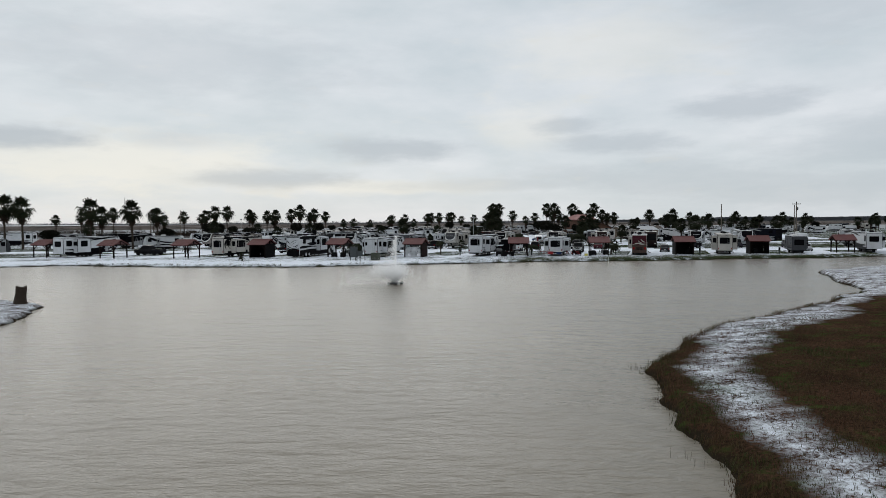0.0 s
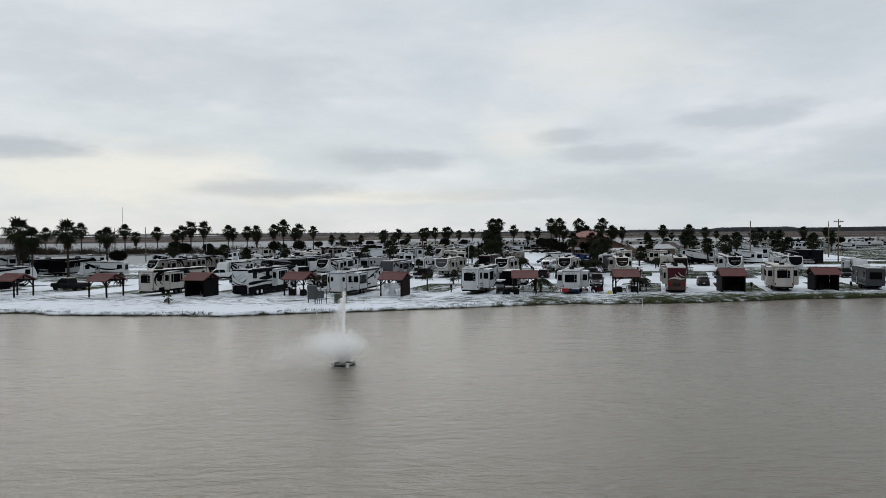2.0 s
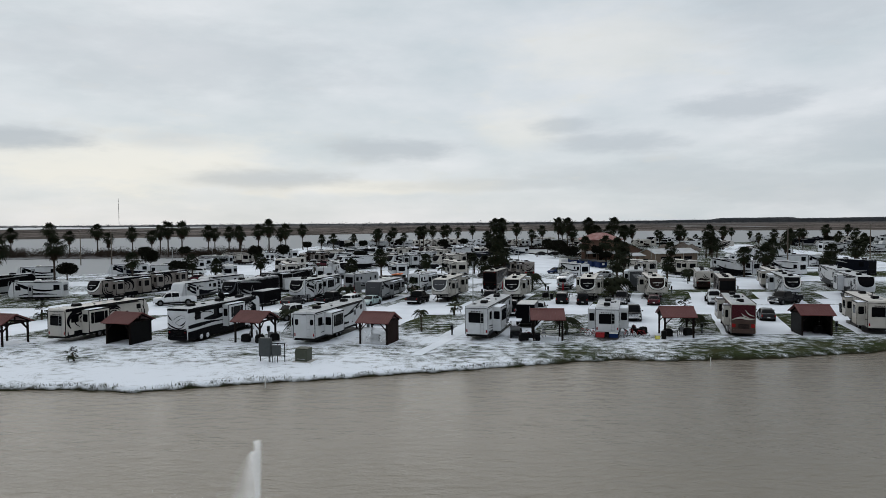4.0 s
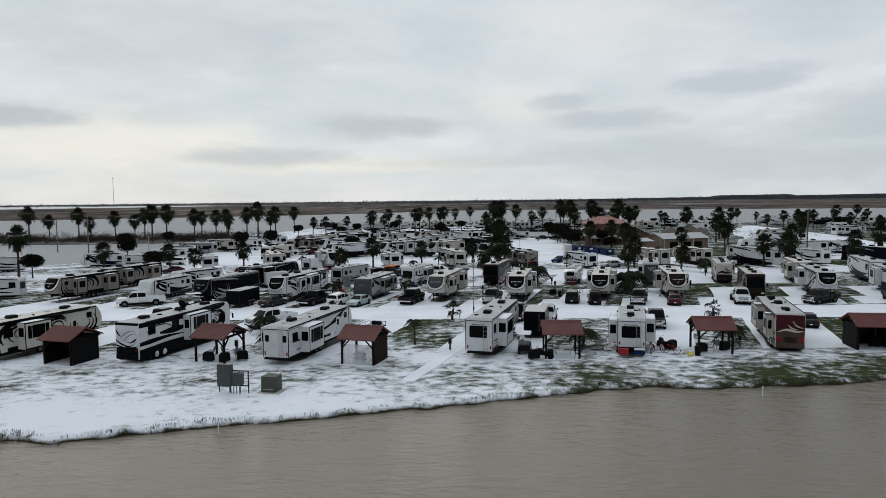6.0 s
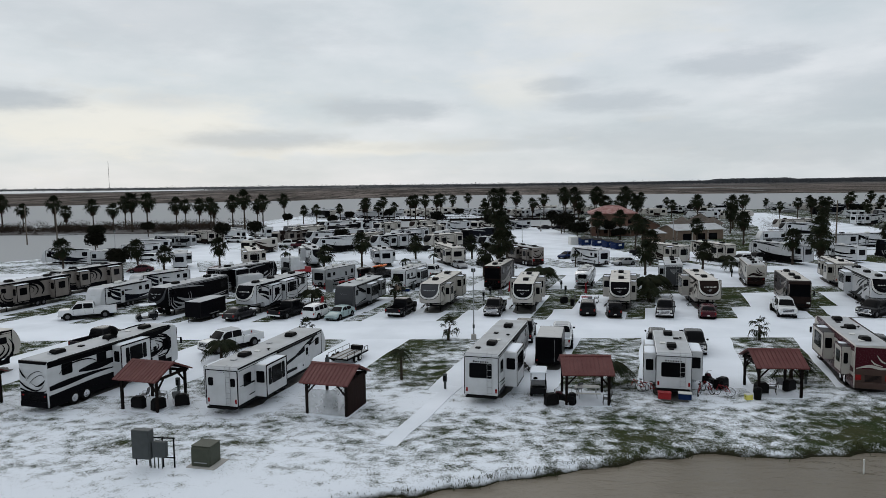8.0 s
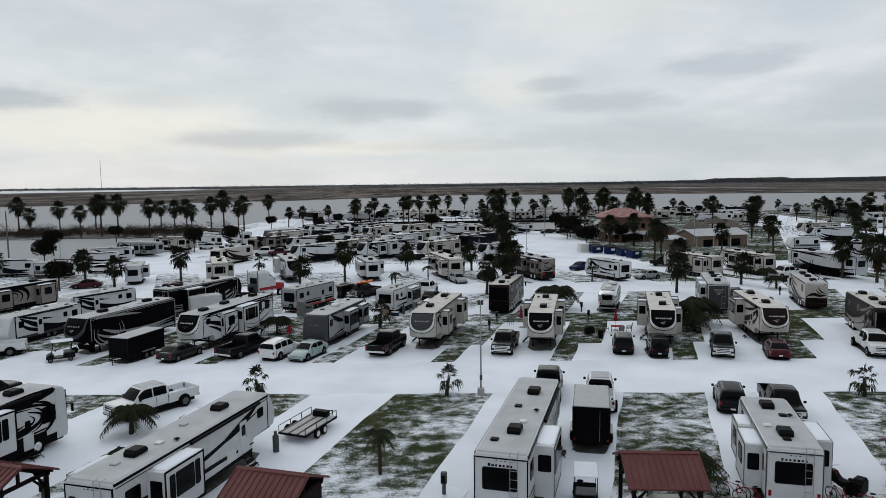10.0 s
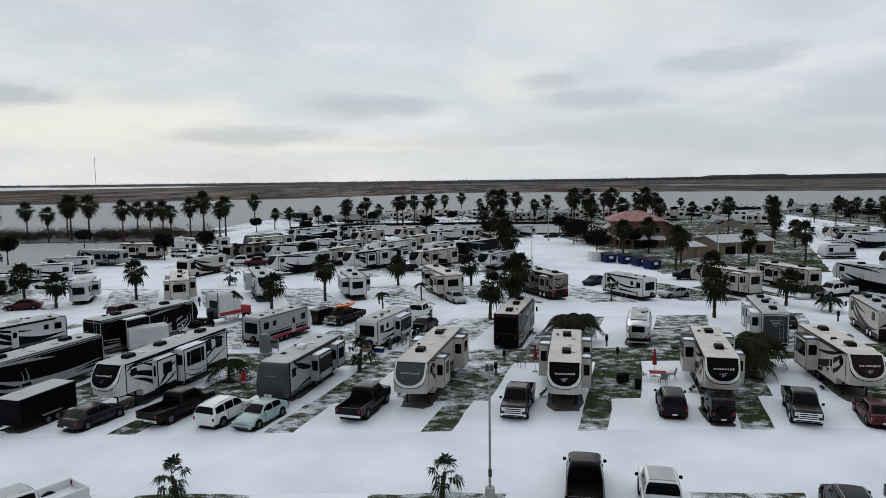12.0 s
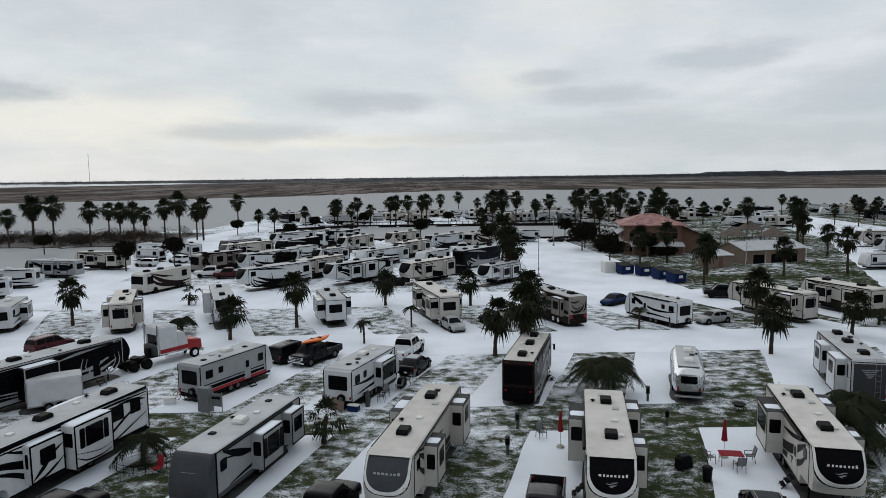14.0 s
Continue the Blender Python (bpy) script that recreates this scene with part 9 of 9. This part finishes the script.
def kayak(x, y, z, turn):
    t = thing("kayak", "orange plastic kayak lashed over a pickup", "kayak", "kayaks", x, y, z, turn)
    bm = bmesh.new()
    last = None
    for k in range(13):
        u = -1 + k / 6
        w = 0.36 * (1 - abs(u) ** 2.4) + 0.02
        c = Vector((0, u * 1.6, 0.12 * u * u))
        ring = [bm.verts.new(c + Vector((math.cos(a) * w, 0, math.sin(a) * w * 0.55))) for a in [2 * math.pi * i / 10 for i in range(10)]]
        if last:
            for i in range(10):
                bm.faces.new((last[i], last[(i + 1) % 10], ring[(i + 1) % 10], ring[i]))
        else:
            bm.faces.new(ring)
        last = ring
    bm.faces.new(last[::-1])
    bmesh.ops.recalc_face_normals(bm, faces=bm.faces)
    part("hull", bm, ORANGE, t, smooth=True)
    part("cockpit_rim", drum(bmesh.new(), (0, 0, 0.16), (0, 0, 0.23), 0.25, 0.22, n=14), PLASTIC, t)


def picnic_table(x, y, turn):
    t = thing("picnic_table", "pale picnic table with benches under the shelter", "picnic table", "", x, y, 0.04, turn)
    part("tabletop", slab(-0.9, 0.9, -0.38, 0.38, 0.72, 0.77, bevel=0.015), PLASTIC_WHITE, t)
    for s in (-1, 1):
        part("bench", slab(-0.9, 0.9, s * 0.75 - 0.13, s * 0.75 + 0.13, 0.42, 0.46, bevel=0.01), PLASTIC_WHITE, t)
        bm = rod(bmesh.new(), [(s * 0.65, -0.75, 0.42), (s * 0.65, 0.75, 0.42)], 0.025)
        rod(bm, [(s * 0.65, -0.6, 0), (s * 0.65, 0, 0.72), (s * 0.65, 0.6, 0)], 0.025)
        part("frame", bm, STEEL, t)


def clutter():
    put("lamp_post", 2.6, 140.0, 0)
    put("lamp_post", 19.1, 239.7, 20)
    put("lamp_post", -65.7, 207.3, 10)
    put("lamp_post", 57.3, 242.7, 0)
    put("lamp_post", 31.0, 291.0, 0)
    for x, y, turn in ((99.4, 201.5, 5),):
        put("power_pole", x, y, turn)
    for x, y in ((-120.0, 268.0), (-100.6, 249.0), (118, 240), (84, 218)):
        put("plain_pole", x, y, 0, -0.4 if x < 0 else 0.0)
    for i, x in enumerate((-20.5, -6.5, 0.2, 13.2, 28.4, 43.6, 58)):
        put("pedestal", x - 0.6, 123.0 + 0.1 * i, -17)
    for x, y in ((0.4, 174.3), (6.2, 167.4), (17.2, 172.8), (5.0, 163.0), (16.9, 167.5), (29.5, 171.5), (-13.6, 168.0), (47.0, 183), (-26.5, 168), (38.4, 166.6), (28, 198.6), (-8, 198.5), (-33, 199)):
        put("pedestal", x, y, -17)
    put("dumpster", 34.9, 241.6, 14, size=1.22)
    for x, y, size in ((76.5, 292.0, 0.85), (85.0, 288.3, 0.85), (88.0, 307.0, 0.9)):
        put("palapa", x, y, x * 20, size=size)
    for x, y, turn in ((37.6, 239.2, 8), (39.3, 235.2, 20), (40.3, 231.0, 24)):
        put("dumpster", x, y, turn, size=1.22)
    w = thing("storage_tank_box", "white louvred utility enclosure beside the dumpsters", "utility box", x=32.6, y=244.0, turn=12)
    part("enclosure", slab(-1.1, 1.1, -0.9, 0.9, 0, 2.0, bevel=0.04), PLASTIC_WHITE, w)
    for k in range(7):
        part("louvre", slab(-0.95, 0.95, -0.93, -0.9, 0.3 + 0.22 * k, 0.4 + 0.22 * k), PLASTIC_WHITE, w)
    patio_set("folded dark red umbrella on a white pole by the pitch", 8.6, 164.0, 0, FABRIC_RED)
    patio_set("folded red umbrella standing over a small patio table", 18.6, 161.9, 0, FABRIC_RED)
    table("small red patio table in the snow", 18.5, 160.7, -10, FABRIC_RED)
    for x, y, turn in ((17.3, 161.0, -80), (19.8, 161.0, 80), (18.6, 159.7, 0), (7.6, 165.6, 200), (9.6, 164.4, 100), (9.5, 121.4, 40), (-23.0, 121.3, 90), (-21.6, 121.2, -90), (-20.2, 120.5, 10), (11.2, 119.0, 80), (24.0, 121.0, 70), (25.2, 122.0, -40),
                       (-7.6, 173.6, 30), (-3.6, 175.0, 190), (-3.9, 173.9, 80)):
        put("chair", x, y, turn, 0.03)
    for x, y, turn in ((6.7, 121.9, -10), (-36.1, 152.3, 120)):
        put("golf_cart", x, y, turn)
    for x, y, turn in ((-35.5, 155.3, 100), (8.0, 119.2, 70), (20.2, 123.2, 10)):
        put("motorcycle", x, y, turn)
    for x, y, turn in ((14.4, 122.4, 60), (15.0, 121.8, 70), (18.6, 121.0, -30), (19.4, 121.6, 20), (20.3, 120.8, 60), (-20.2, 175.2, 80), (-19.4, 174.9, 60)):
        put("bicycle", x, y, turn)
    for x, y, turn in ((-22.6, 119.4, -17), (-21.0, 119.0, 60), (7.2, 118.9, 20), (23.2, 121.0, 10), (25.6, 121.6, 30), (-8.6, 118.8, -30), (40.4, 122.5, 0), (20.9, 122.4, 40), (-19.6, 119.8, 20), (53.0, 123.6, 20)):
        put("grill", x, y, turn, 0.04, size=0.8)
    picnic_table(10.2, 120.9, -6)
    for x, y in ((-10.6, 129.4), (-4.9, 172.8)):
        put("gas_bottle", x, y)
    for x, y in ((-5.0, 173.6), (8.7, 119.0), (22.4, 119.8), (16.2, 158.6)):
        put("bin", x, y)
    cooler("red storage box on the trailer's rear rack", RED, 15.4, 119.2, -15, 0.35)
    cooler("dark storage box behind the trailer", BLUE, 16.8, 119.0, -15, 0.35)
    cooler("blue cooler in the snow", BLUE, -6.6, 172.6, -20)
    cooler("red garden wagon in the snow", RED, -18.2, 174.6, -20)
    cooler("yellow plastic children's table in the snow", YELLOW, 21.7, 119.7, 10)
    cooler("white plastic tub in the snow", PLASTIC_WHITE, -20.9, 174.4, 10)
    board = thing("folded_table", "pale folding table leaning on a trailer's tail", "table", x=-7.2, y=172.0, turn=-20)
    part("tabletop", prism(bmesh.new(), [(0.0, 0.02), (0.05, 0.02), (0.26, 0.98), (0.21, 0.98)], -0.55, 0.55), STUCCO_PALE, board)
    cooler("blue cooler box beside a trailer's tail", BLUE, -5.9, 171.8, -20)
    for x, y, turn in ((-8.3, 172.6, 160), (-2.6, 176.6, 70), (-2.0, 178.2, 90), (-1.6, 179.4, 60)):
        put("chair", x, y, turn, 0.03)
    for x, y, turn in ((-2.4, 177.4, 70), (15.4, 160.2, 20)):
        put("grill", x, y, turn, 0.03, size=0.8)
    flatbed()
    semi_truck()
    for z, dx in ((2.05, -0.3), (2.12, 0.35)):
        kayak(-11.2 + dx, 186.6 + dx * 0.4, z, 150)
    # red folding chair by the ring of stones, fire pit on the pitch behind
    c = thing("folding_chair", "bright red folding chair beside a palm bed", "chair", x=-16.7, y=161.0, turn=150)
    part("seat", slab(-0.25, 0.25, -0.25, 0.25, 0.42, 0.45, bevel=0.01), RED, c)
    part("backrest", prism(bmesh.new(), [(-0.25, 0.45), (-0.22, 0.45), (-0.34, 1.15), (-0.37, 1.15)], -0.25, 0.25), RED, c)
    for s in (-1, 1):
        part("leg", rod(bmesh.new(), [(s * 0.24, 0.27, 0), (s * 0.24, -0.25, 0.5)], 0.018), PLASTIC, c)
        part("leg", rod(bmesh.new(), [(s * 0.24, -0.27, 0), (s * 0.24, 0.25, 0.45)], 0.018), PLASTIC, c)
    f = thing("fire_pit", "round dark fire pit on a stand", "fire pit", x=23.4, y=170.4)
    part("bowl", drum(bmesh.new(), (0, 0, 0.3), (0, 0, 0.5), 0.3, 0.52, n=18), PLASTIC, f)
    for k in range(3):
        a = k * 2.1
        part("leg", rod(bmesh.new(), [(math.cos(a) * 0.4, math.sin(a) * 0.4, 0), (math.cos(a) * 0.25, math.sin(a) * 0.25, 0.35)], 0.02), PLASTIC, f)
    ring = thing("palm_bed_fence", "low dark wire fence round a palm bed", "garden fence", x=-18.1, y=162.5)
    around = [(1.75 * math.cos(k * math.pi / 16), 1.55 * math.sin(k * math.pi / 16)) for k in range(33)]
    for x, y in around[:32:2]:
        part("post", rod(bmesh.new(), [(x, y, -0.1), (x, y, 0.62)], 0.02, n=5), PLASTIC, ring)
    for z in (0.12, 0.35, 0.58):
        part("wire", rod(bmesh.new(), [(x, y, z) for x, y in around], 0.012 if z < 0.5 else 0.02, n=4), PLASTIC, ring)


# ------------------------------------------------------------ fountain, stump and reeds
def fountain():
    t = thing("fountain_float", "floating fountain head with a ring of small floats", "fountain", x=-8.05, y=71.3, z=-0.42)
    bm = bmesh.new()
    pts = [(0.75 * math.cos(a), 0.75 * math.sin(a), 0.1) for a in [2 * math.pi * k / 14 for k in range(15)]]
    rod(bm, pts, 0.06, n=6)
    part("ring", bm, PLASTIC, t)
    for k in range(4):
        a = k * math.pi / 2 + 0.5
        part("float", drum(bmesh.new(), (0.8 * math.cos(a), 0.8 * math.sin(a), -0.1), (0.8 * math.cos(a), 0.8 * math.sin(a), 0.3), 0.14, 0.11, n=10), PLASTIC_WHITE, t)
        part("strut", rod(bmesh.new(), [(0, 0, 0.12), (0.75 * math.cos(a), 0.75 * math.sin(a), 0.12)], 0.03), STEEL, t)
    part("nozzle", drum(bmesh.new(), (0, 0, -0.1), (0, 0, 0.45), 0.12, 0.05, n=10), STEEL, t)
    r = random.Random(8)
    verts, faces = [], []

    def drop(p, s):
        n = len(verts)
        a, b = (Vector((r.gauss(0, 1), r.gauss(0, 1), r.gauss(0, 1))).normalized() * s for _ in range(2))
        verts.extend((p + a, p + b, p - a, p - b))
        faces.append((n, n + 1, n + 2, n + 3))
    # thin central jet, shedding a veil downwind
    for k in range(15000):
        u = r.random()
        w = 0.025 + 0.045 * u
        drop(Vector((r.gauss(0.1 * u, w), r.gauss(0, w), 0.3 + 4.85 * u)), r.uniform(0.008, 0.018))
    for k in range(26000):
        u = r.random() ** 1.5
        drop(Vector((0.06 - abs(r.gauss(0, 0.10 + 0.75 * u)), r.gauss(0, 0.12 + 0.3 * u), 4.7 - 3.6 * u)), r.uniform(0.005, 0.013))
    # low cone of fine drops that opens in a V
    for k in range(150000):
        a, tilt = r.uniform(0, 2 * math.pi), radians(r.triangular(6, 60, 50))
        s = 2.75 * r.random() ** 0.8
        x = s * math.sin(tilt) * math.cos(a)
        z = s * math.cos(tilt) - 0.06 * s * s
        soft = 0.03 + 0.09 * s
        drop(Vector((x - 0.09 * s * s + r.gauss(0, soft), s * math.sin(tilt) * math.sin(a) + r.gauss(0, soft), z + 0.22 + r.gauss(0, soft))), r.uniform(0.006, 0.016))
    # mist carried off by the wind
    for k in range(42000):
        u = r.random() ** 1.6
        drop(Vector((-0.6 - 4.6 * u + r.gauss(0, 0.4), r.gauss(0, 0.5 + u), max(0.04, 1.25 * (1 - 0.45 * u) + r.gauss(0, 0.5)))), r.uniform(0.005, 0.014))
    me = bpy.data.meshes.new("fountain_spray")
    me.from_pydata([tuple(v) for v in verts], [], faces)
    me.materials.append(SPRAY)
    ob = tagged(new("fountain_spray", me), "white spray of a lake fountain drifting in the wind", "spray", kind="stuff")
    ob.matrix_basis = pose(-8.05, 71.3, -0.42)


def stump():
    t = thing("tree_stump", "dark broken tree stump at the water's edge", "tree stump", x=-36.1, y=52.1, z=-0.35)
    bm, last, r = bmesh.new(), None, random.Random(3)
    n = 14
    for k in range(8):
        u = k / 7
        ring = []
        for i in range(n):
            a = 2 * math.pi * i / n
            flare = 0.38 + 0.34 * (1 - u) ** 4 * (1 + 0.5 * math.sin(3 * a)) + 0.03 * math.sin(5 * a + k)
            ring.append(bm.verts.new((math.cos(a) * flare + 0.22 * u, math.sin(a) * flare, 1.65 * u + (0.1 * math.sin(2 * a) if k == 7 else 0))))
        if last:
            for i in range(n):
                bm.faces.new((last[i], last[(i + 1) % n], ring[(i + 1) % n], ring[i]))
        last = ring
    bm.faces.new(last)
    part("trunk", bm, TRUNK, t)
    for a in (0.4, 2.2, 4.0, 5.3):
        part("root", drum(bmesh.new(), (0.45 * math.cos(a), 0.45 * math.sin(a), 0.25), (1.25 * math.cos(a), 1.25 * math.sin(a), -0.15), 0.14, 0.04, n=7), TRUNK, t)


def blades(name, label, spots, mat, seed, low, high, lean=0.35, per=5, width=0.012, spread=0.09, category="grass"):
    """Clumps of single standing blades, one sheet of stuff."""
    r = random.Random(seed)
    verts, faces = [], []
    for x, y, z in spots:
        for k in range(per):
            a = r.uniform(0, 6.283)
            h = r.uniform(low, high)
            bx, by = x + r.gauss(0, spread), y + r.gauss(0, spread)
            lx, ly = math.cos(a) * lean * h * r.random(), math.sin(a) * lean * h * r.random()
            wx, wy = -math.sin(a) * width, math.cos(a) * width
            n = len(verts)
            verts += [(bx - wx, by - wy, z - 0.03), (bx + wx, by + wy, z - 0.03), (bx + lx * 0.5 + wx * 0.7, by + ly * 0.5 + wy * 0.7, z + h * 0.6), (bx + lx * 0.5 - wx * 0.7, by + ly * 0.5 - wy * 0.7, z + h * 0.6), (bx + lx * 1.3, by + ly * 1.3, z + h)]
            faces += [(n, n + 1, n + 2, n + 3), (n + 3, n + 2, n + 4)]
    me = bpy.data.meshes.new(name)
    me.from_pydata(verts, [], faces)
    me.materials.append(mat)
    return tagged(new(name, me), label, category, kind="stuff")


def along_lake(d_of, n, y0, y1, x0, x1, seed):
    """Random spots whose distance from the waterline suits d_of."""
    g = np.random.RandomState(seed)
    X, Y = g.uniform(x0, x1, n), g.uniform(y0, y1, n)
    d = shore_distance(X, Y)
    d = d + ripple(X, Y) * 0.28 + ripple(X * 0.31 + 5, Y * 0.31) * 0.5
    keep = d_of(d, X, Y, g)
    Z = np.clip(-0.42 + d * 0.95, -0.6, -0.06) + np.clip((d - 0.8) * 0.02, 0, 0.06) + np.where((Y < 90) & (X > 2.5), np.clip(d * 0.05, 0, 0.5), 0)
    return list(zip(X[keep].tolist(), Y[keep].tolist(), Z[keep].tolist()))


GRASS_BROWN = material("brown_winter_grass", (0.084, 0.044, 0.027), 0.9, second=(0.036, 0.054, 0.016), scale=0.4, amount=1.0, bump_scale=3, spec=0.1)
GRASS_DARK = material("dark_bank_grass", (0.020, 0.036, 0.011), 0.9, second=(0.045, 0.042, 0.022), scale=0.5, amount=0.9, bump_scale=3, spec=0.1)


def grasses():
    near = along_lake(lambda d, X, Y, g: (d > 0.1) & (d < 16) & ((np.abs(d - 2.75 + np.clip((Y - 27.3) / 15, 0, 1) * 1.5) > 1.1) | (g.rand(len(d)) < 0.2)) & (g.rand(len(d)) < 1.0 - (Y - 6.3) / 40), 56000, 8, 57, 3, 40, 1)
    blades("bank_grass", "brown winter grass on the near bank", near, GRASS_BROWN, 1, 0.04, 0.14, lean=1.1, per=8, width=0.009, spread=0.16)
    edge = along_lake(lambda d, X, Y, g: (d > -0.15) & (d < 0.7), 34000, 8, 58, 3, 40, 2)
    blades("bank_grass", "brown wet grass hanging over the near waterline", edge, GRASS_BROWN, 2, 0.07, 0.22, lean=0.7, per=5, width=0.009)
    reeds = along_lake(lambda d, X, Y, g: (d > -0.9) & (d < -0.05) & (np.sin(X * 1.1 + Y * 0.9) > 0.82), 5600, 15, 68, 3, 40, 3)
    blades("reeds", "dry reeds standing in the shallow water", [(x, y, -0.45) for x, y, z in reeds], REED, 3, 0.12, 0.4, per=9, width=0.005, spread=0.2, category="reeds")
    far = along_lake(lambda d, X, Y, g: (d > -0.05) & (d < 0.5) & (g.rand(len(d)) < 0.5 + 0.5 * (np.sin(X * 0.55) + np.sin(X * 0.23 + 1) > 0.35)), 60000, 96, 120, -62, 66, 4)
    blades("bank_grass", "dark tufts along the snowy lake shore", far, GRASS_DARK, 4, 0.07, 0.23, per=7, width=0.014, spread=0.16)
    turf = along_lake(lambda d, X, Y, g: (d > 0.8) & (np.sin(X * 0.7 + 2 * np.sin(Y * 0.5)) + np.sin(Y * 0.9 + X * 0.25) > 0.3), 6000, 102, 124, -45, 45, 5)
    blades("turf_tufts", "winter turf poking through thin snow", turf, GRASS_DARK, 5, 0.02, 0.06, lean=0.9, per=4, width=0.008, spread=0.25)


# ------------------------------------------------------------ the far distance
def distance():
    r = random.Random(21)
    spots = []
    for k in range(2200):
        y = r.uniform(2300, 4600)
        spots.append((r.uniform(-0.75, 0.75) * y, y, r.uniform(5, 12) * (1.4 if r.random() > 0.8 else 1)))
    for k in range(1300):
        x = r.uniform(-300, 2500)
        spots.append((x, r.uniform(2000, 2640), r.uniform(4, 7) + max(0, x) * 0.006))
    brush_belt("far_woods", "low dark woods along the horizon", spots, 9, leaf=1.3, twigs=34, mat=HAZE_GREY)
    # closed canopy of the woods across the marsh, with a taller stand in it
    bm = bmesh.new()
    last = None
    for k in range(520):
        x = -200 + k * 5.6
        stand = min(1, max(0, (x - 1020) / 25)) * min(1, max(0, (1330 - x) / 25))
        h = 4 + max(0, x) * 0.0078 + 5.0 * stand + r.uniform(-0.8, 0.8)
        row = [bm.verts.new((x + r.uniform(-2, 2), 2650 + v, z)) for v, z in ((0, -1), (r.uniform(2, 8), h * 0.8), (r.uniform(14, 30), h), (80, h * 0.9), (90, -1))]
        if last:
            for a, b, c, d in zip(last, row, row[1:], last[1:]):
                bm.faces.new((a, b, c, d))
        last = row
    tagged(new("far_woods", finish("far_woods", bm, HAZE_GREY)), "dark closed canopy of woods on the horizon", "woods", kind="stuff")
    spots = [(r.uniform(-0.62, 0.62) * y, y, r.uniform(0.9, 2.4)) for y in [r.uniform(720, 2000) for _ in range(1700)]]
    brush_belt("marsh_scrub", "low scrub on the brown marsh across the bay", [s for s in spots if shore_distance(np.array([s[0]]), np.array([s[1]]))[0] > 6], 10, leaf=0.9, twigs=18, mat=BRUSH)
    t = thing("radio_mast", "thin guyed lattice radio mast on the horizon", "radio mast", x=-2280, y=4800)
    bm = bmesh.new()
    for a in (0.5, 2.6, 4.7):
        rod(bm, [(math.cos(a) * 1.4, math.sin(a) * 1.4, 0), (math.cos(a) * 1.1, math.sin(a) * 1.1, 190)], 0.5, n=5)
    for k in range(16):
        z = 4 + k * 11.6
        rod(bm, [(1.3, 0.6, z), (-1.2, 0.7, z + 9), (0, -1.4, z + 2), (1.3, 0.6, z)], 0.4, n=4)
    part("mast", bm, HAZE_GREY, t)
    # sea wall and landing stage on the canal
    w = tagged(new("canal_wall", finish("canal_wall", prism(bmesh.new(), [(-52, 352.5), (-30, 366.5), (20, 366.5), (60, 362.5), (60, 363.2), (20, 367.3), (-30, 367.3), (-52, 353.2)], -1.2, 0.5, axis="z"), DARK_WOOD)), "dark timber retaining wall along the canal", "wall", kind="structure")
    w = tagged(new("canal_wall", finish("canal_wall", prism(bmesh.new(), [(-44, 318.0), (-30, 316.0), (16, 313.0), (60, 316.0), (60, 315.4), (16, 312.4), (-30, 315.4), (-44, 317.4)], -1.2, 0.3, axis="z"), DARK_WOOD)), "dark timber retaining wall on the near canal bank", "wall", kind="structure")
    rail = thing("canal_railing", "dark railing above the canal wall", "railing", x=0, y=0)
    for k in range(40):
        x = -30 + k * 2.2
        y = 366.9 if x < 20 else 366.9 - (x - 20) * 0.1
        part("post", slab(x - 0.07, x + 0.07, y - 0.07, y + 0.07, 0.2, 1.5), DARK_WOOD, rail)
    part("rail", rod(bmesh.new(), [(-30, 366.9, 1.4), (20, 366.9, 1.4), (57, 363.2, 1.4)], 0.07), DARK_WOOD, rail)


clubhouse()
metal_hall()
lakeside_boxes()
clutter()
fountain()
stump()
grasses()
distance()
